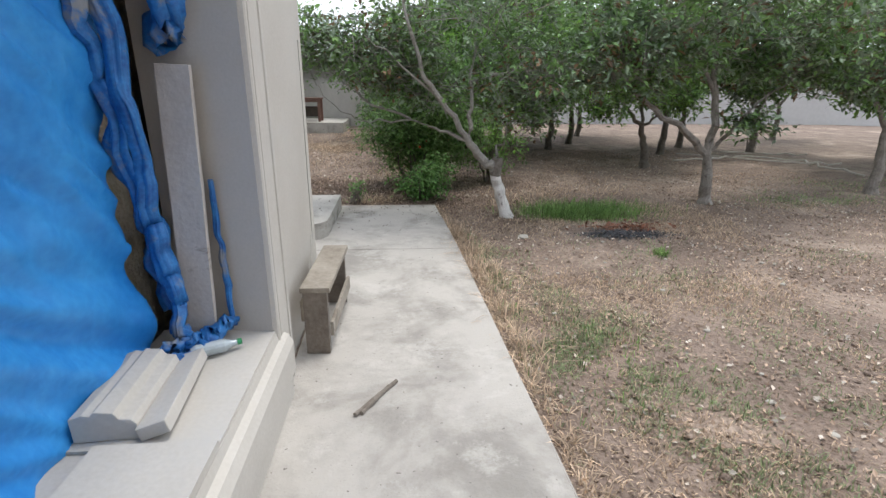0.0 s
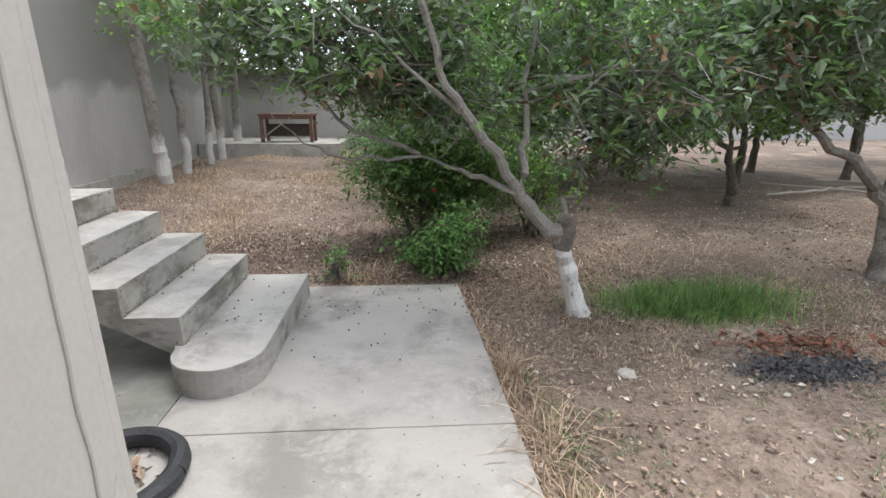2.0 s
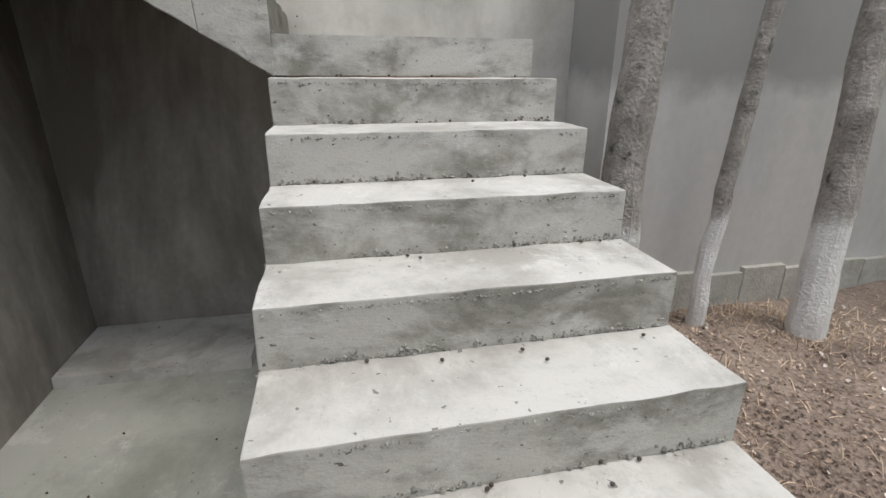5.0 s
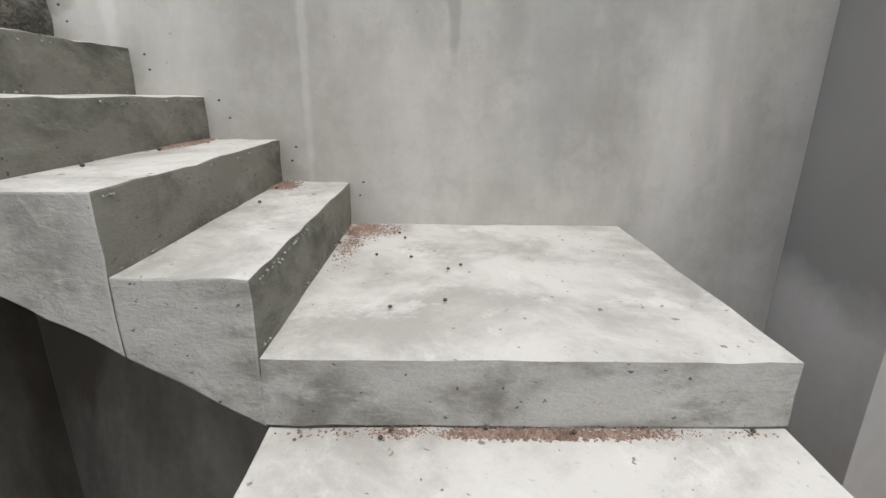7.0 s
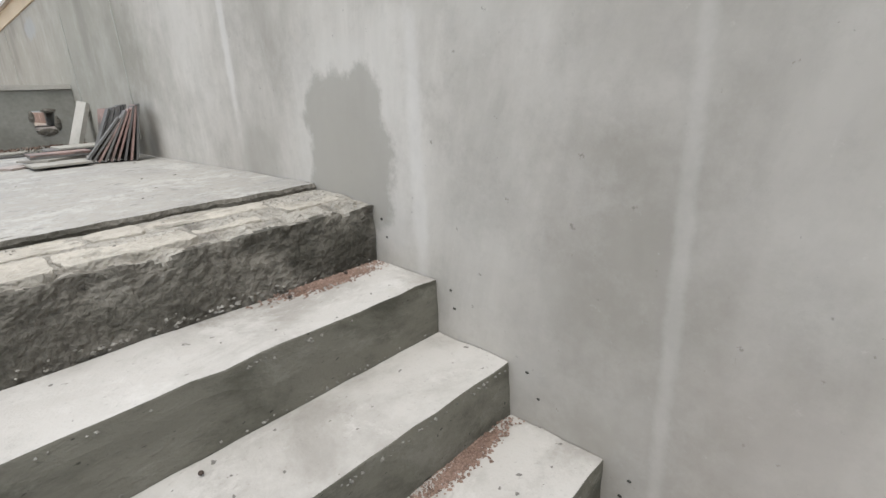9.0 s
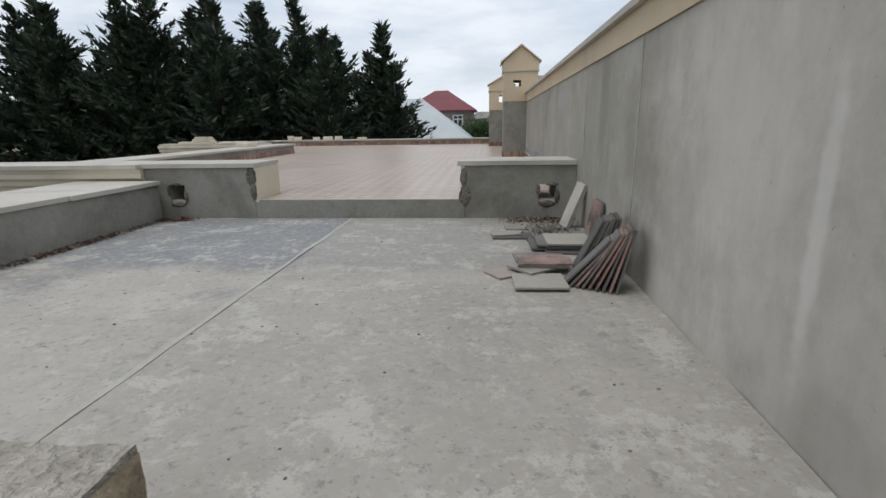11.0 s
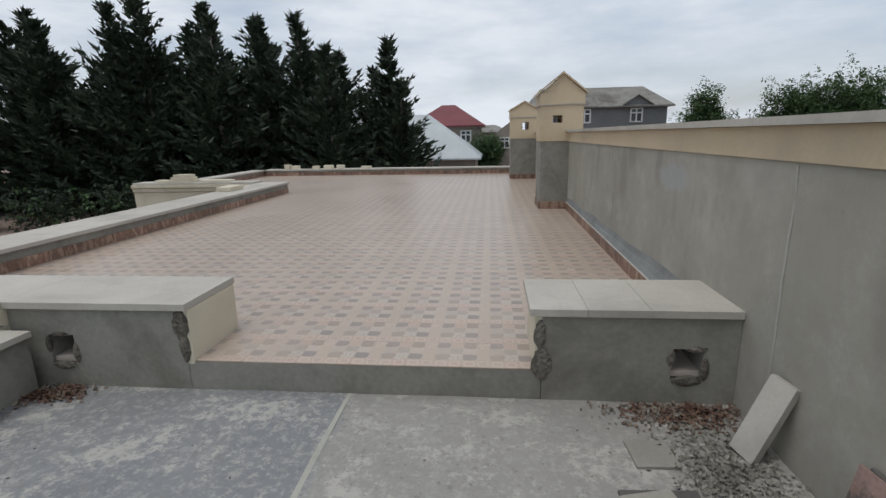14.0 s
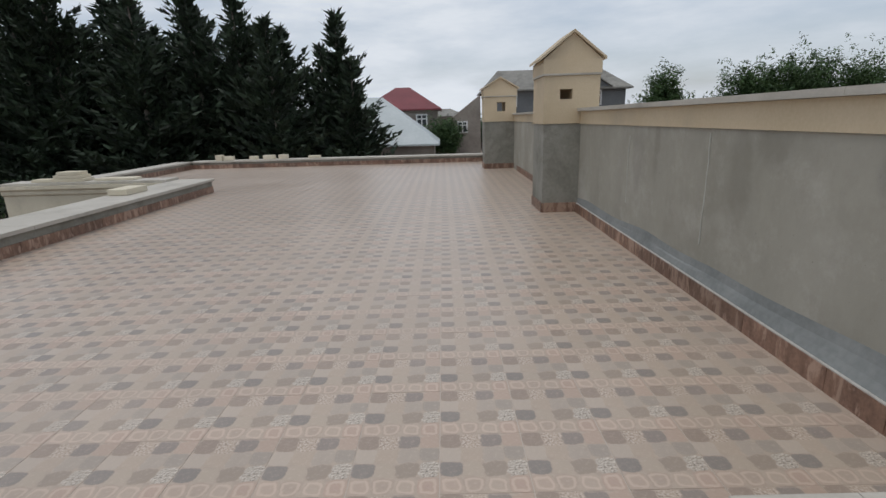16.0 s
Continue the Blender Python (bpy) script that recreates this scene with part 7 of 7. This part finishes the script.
window_unit(shed, -5.0, -44.5, 3.1, 0.8, 0.9, M_WHITE)
low_house = empty("village_house", "distant low grey house", "house")
part("wall", box(-6, -1.5, -72, -66, -0.2, 4.6), M_FARSTONE, low_house)
part("roof", hip_roof(-6, -1.5, -72, -66, 4.65, 5.6, 2), M_OLDROOF, low_house)


def conifer(x, y, h, r, seed):
    rng = random.Random(seed)
    t = empty("conifer", "tall dark green conifer with ragged upturned branches", "tree", (x, y, -0.1), "conifers behind the terrace")
    lean = Vector((rng.gauss(0, 0.02), rng.gauss(0, 0.02), 1))
    part("trunk", tube(bmesh.new(), [lean * (h * f) for f in (0, 0.3, 0.6, 0.85, 1.0)], [0.22, 0.17, 0.11, 0.05, 0.012], 7), M_BARK, t)
    verts, faces = [], []
    z = h * 0.03
    while z < h * 0.985:
        f = z / h
        reach = r * min(1.0, (1 - f) * 1.35 + 0.03) ** 0.9
        for k in range(int(3 + 4 * (1 - f))):
            a = rng.uniform(0, math.tau)
            ln = max(0.15, reach * rng.choice((0.4, 0.6, 0.8, 1.0, 1.25, 1.5)) * rng.uniform(0.8, 1.1))
            rise = rng.uniform(0.0, 0.35) + 0.5 * f
            d = Vector((math.cos(a), math.sin(a), rise)).normalized()
            side = Vector((-math.sin(a), math.cos(a), 0))
            base = lean * z
            n = max(4, int(ln / 0.17))
            for i in range(n):
                g = (i + 0.5) / n
                c = base + d * ln * g + Vector((0, 0, (-0.16 * g + 0.22 * g ** 3) * ln))
                wd = 0.52 * (1 - g * 0.8) * min(1.0, ln)
                for s in (-1, 1, 0):
                    q = c + side * s * wd * rng.uniform(0.2, 1.0) + Vector((rng.gauss(0, .06), rng.gauss(0, .06), rng.gauss(0, .08)))
                    e = (d * rng.uniform(0.5, 1.1) + side * s * 0.7 + Vector((rng.gauss(0, .3), rng.gauss(0, .3), rng.uniform(-0.2, 0.8)))).normalized() * rng.uniform(0.25, 0.50)
                    p = e.cross(Vector((rng.gauss(0, 1), rng.gauss(0, 1), rng.gauss(0, 1)))).normalized() * rng.uniform(0.06, 0.12)
                    j = len(verts)
                    verts += [q - e * 0.3, q + p, q + e, q - p]
                    faces.append((j, j + 1, j + 2, j + 3))
        z += 0.19 + 0.10 * rng.random()
    mesh_from("foliage", verts, faces, M_PINE, t)


for i, (x, h, r) in enumerate(((1.5, 7.6, 1.9), (2.6, 10.3, 2.3), (5.3, 9.4, 2.4), (7.7, 11.7, 2.6), (9.8, 11.5, 2.3), (12.2, 11.4, 2.9), (14.5, 12.9, 2.4), (16.8, 13.2, 3.0), (18.3, 12.4, 3.2), (19.9, 10.9, 2.9), (22.9, 11.6, 3.2), (25.0, 12.6, 3.2), (27.5, 12.0, 3.4),
                             (30.5, 11.2, 3.4), (33.5, 12.0, 3.4), (36.5, 12.6, 3.6))):
    conifer(x, -28 - 1.4 * math.sin(i * 2.3), h, r, 100 + i)
for i, x in enumerate((4.2, 6.6, 9.0, 11.2, 12.6, 14.2, 15.8, 17.2, 18.9, 20.5, 22.6, 25, 27.2, 29.5)):
    conifer(x, -32.5, (9.0 if x < 8 else 11.4 if x < 21 else 10.8) + 1.2 * math.sin(i * 2.1), 3.2, 140 + i)


def broadleaf(x, y, h, r, seed, n, leaf):
    rng = random.Random(seed)
    t = empty("broadleaf_tree", "distant broadleaf tree tossed by the wind", "tree", (x, y, -0.1), "distant trees")
    part("trunk", tube(bmesh.new(), limb_points([(0, 0, 0), (0.1, 0, h * 0.4), (0, 0, h * 0.7)], rng, 0.05, 3), [0.2, 0.18, 0.16, 0.14, 0.12, 0.1, 0.07], 7), M_BARK, t)
    sp = []
    for _ in range(n // 10):
        u = Vector((rng.gauss(0, .48), rng.gauss(0, .48), rng.gauss(0, .45)))
        if noise.noise(u * 2.2 + Vector((seed, 0, 0))) < -0.15:
            continue
        p = Vector((u.x * r, u.y * r, h * 0.68 + u.z * h * 0.34))
        d = Vector((rng.gauss(0.5, .5), rng.gauss(0, .5), rng.gauss(0.7, .4))).normalized() * 0.6
        sp += [p + d * rng.random() + Vector((rng.gauss(0, .1), rng.gauss(0, .1), rng.gauss(0, .1))) for _ in range(10)]
    leaf_cloud("leaves", sp, leaf, M_LEAF_FAR, rng, t)


for i, (x, y, h, r) in enumerate(((-20.6, -40, 7.05, 1.2), (-27.0, -40, 7.3, 1.8), (-29.6, -40, 7.9, 2.0), (-32.4, -40, 8.1, 2.0), (-35.5, -39, 7.8, 2.0), (-23.5, -46, 6.0, 2.0), (-8, -60, 4.2, 2.4), (-3.4, -43.8, 3.9, 1.2))):
    broadleaf(x, y, h, r, 200 + i, 15000, 0.24)
for i in range(9):
    x = 9 + i * 3.6
    bush("dark garden shrub below the conifers", (x, -21.5 - 1.5 * math.sin(i), -0.1), [((x, -21.5 - 1.5 * math.sin(i), 1.0), (2.2, 1.5, 1.2), 1.0)], 2600, 0.22, [(M_PINE, 0.75), (M_LEAF_FAR, 0.25)], 300 + i)


# ---- terrace tiles ----
T = TILE
part("bedding", box(WALL_X + 0.004, TER_L - 0.001, TER_FAR + 0.001, THRESH_Y - 0.02, 3.0905, 3.1186), M_GROUT, terrace)
part("bedding", box(TER_L + 0.001, TER_R2 - 0.001, TER_FAR + 0.001, TER_BAY_Y - 0.001, 3.0905, 3.1185), M_GROUT, terrace)
bm = box(0.0014, T - 0.0014, 0.0004, T - 0.0004, -0.006, 0, 0.0004)
tile_me = bpy.data.meshes.new("tile")
bm.to_mesh(tile_me)
bm.free()
tile_me.materials.append(M_TILE)
near, verts, faces = 0, [], []
for r in range(-3, -49, -1):
    for c in range(-17, 14):
        x0, y0 = c * T + TILE_X, r * T + TILE_Y
        x1, y1 = x0 + T, y0 + T
        lim = TER_R2 if y1 < TER_BAY_Y else TER_L
        x0, x1 = max(x0, WALL_X + 0.012), min(x1, lim - 0.01)
        y0, y1 = max(y0, TER_FAR + 0.012), min(y1, THRESH_Y - 0.004)
        if y1 > THRESH_Y - 0.49:
            x0, x1 = max(x0, -3.898), min(x1, -2.029)
        if x1 - x0 < 0.03 or y1 - y0 < 0.03:
            continue
        whole = x1 - x0 > T - 0.001 and y1 - y0 > T - 0.001
        if whole and near < 300 and y1 > -7.0:
            ob = new("tile", tile_me)
            ob.parent = terrace
            ob.matrix_basis = pose(x0, y0, TER_Z + 0.0004 * math.sin(c * 3.1 + r * 1.7), 0.05 * math.sin(c * 5.3 + r), 0.05 * math.cos(r * 4.7 + c), 0)
            near += 1
            continue
        j = len(verts)
        for z in (TER_Z, TER_Z - 0.005):
            verts += [(x0 + 0.0014, y0 + 0.0004, z), (x1 - 0.0014, y0 + 0.0004, z), (x1 - 0.0014, y1 - 0.0004, z), (x0 + 0.0014, y1 - 0.0004, z)]
        faces += [(j, j + 1, j + 2, j + 3), (j, j + 4, j + 5, j + 1), (j + 1, j + 5, j + 6, j + 2), (j + 2, j + 6, j + 7, j + 3), (j + 3, j + 7, j + 4, j)]
rest = mesh_from("tile_field", verts, faces, M_TILE, terrace)
tagged(rest, kind="stuff")
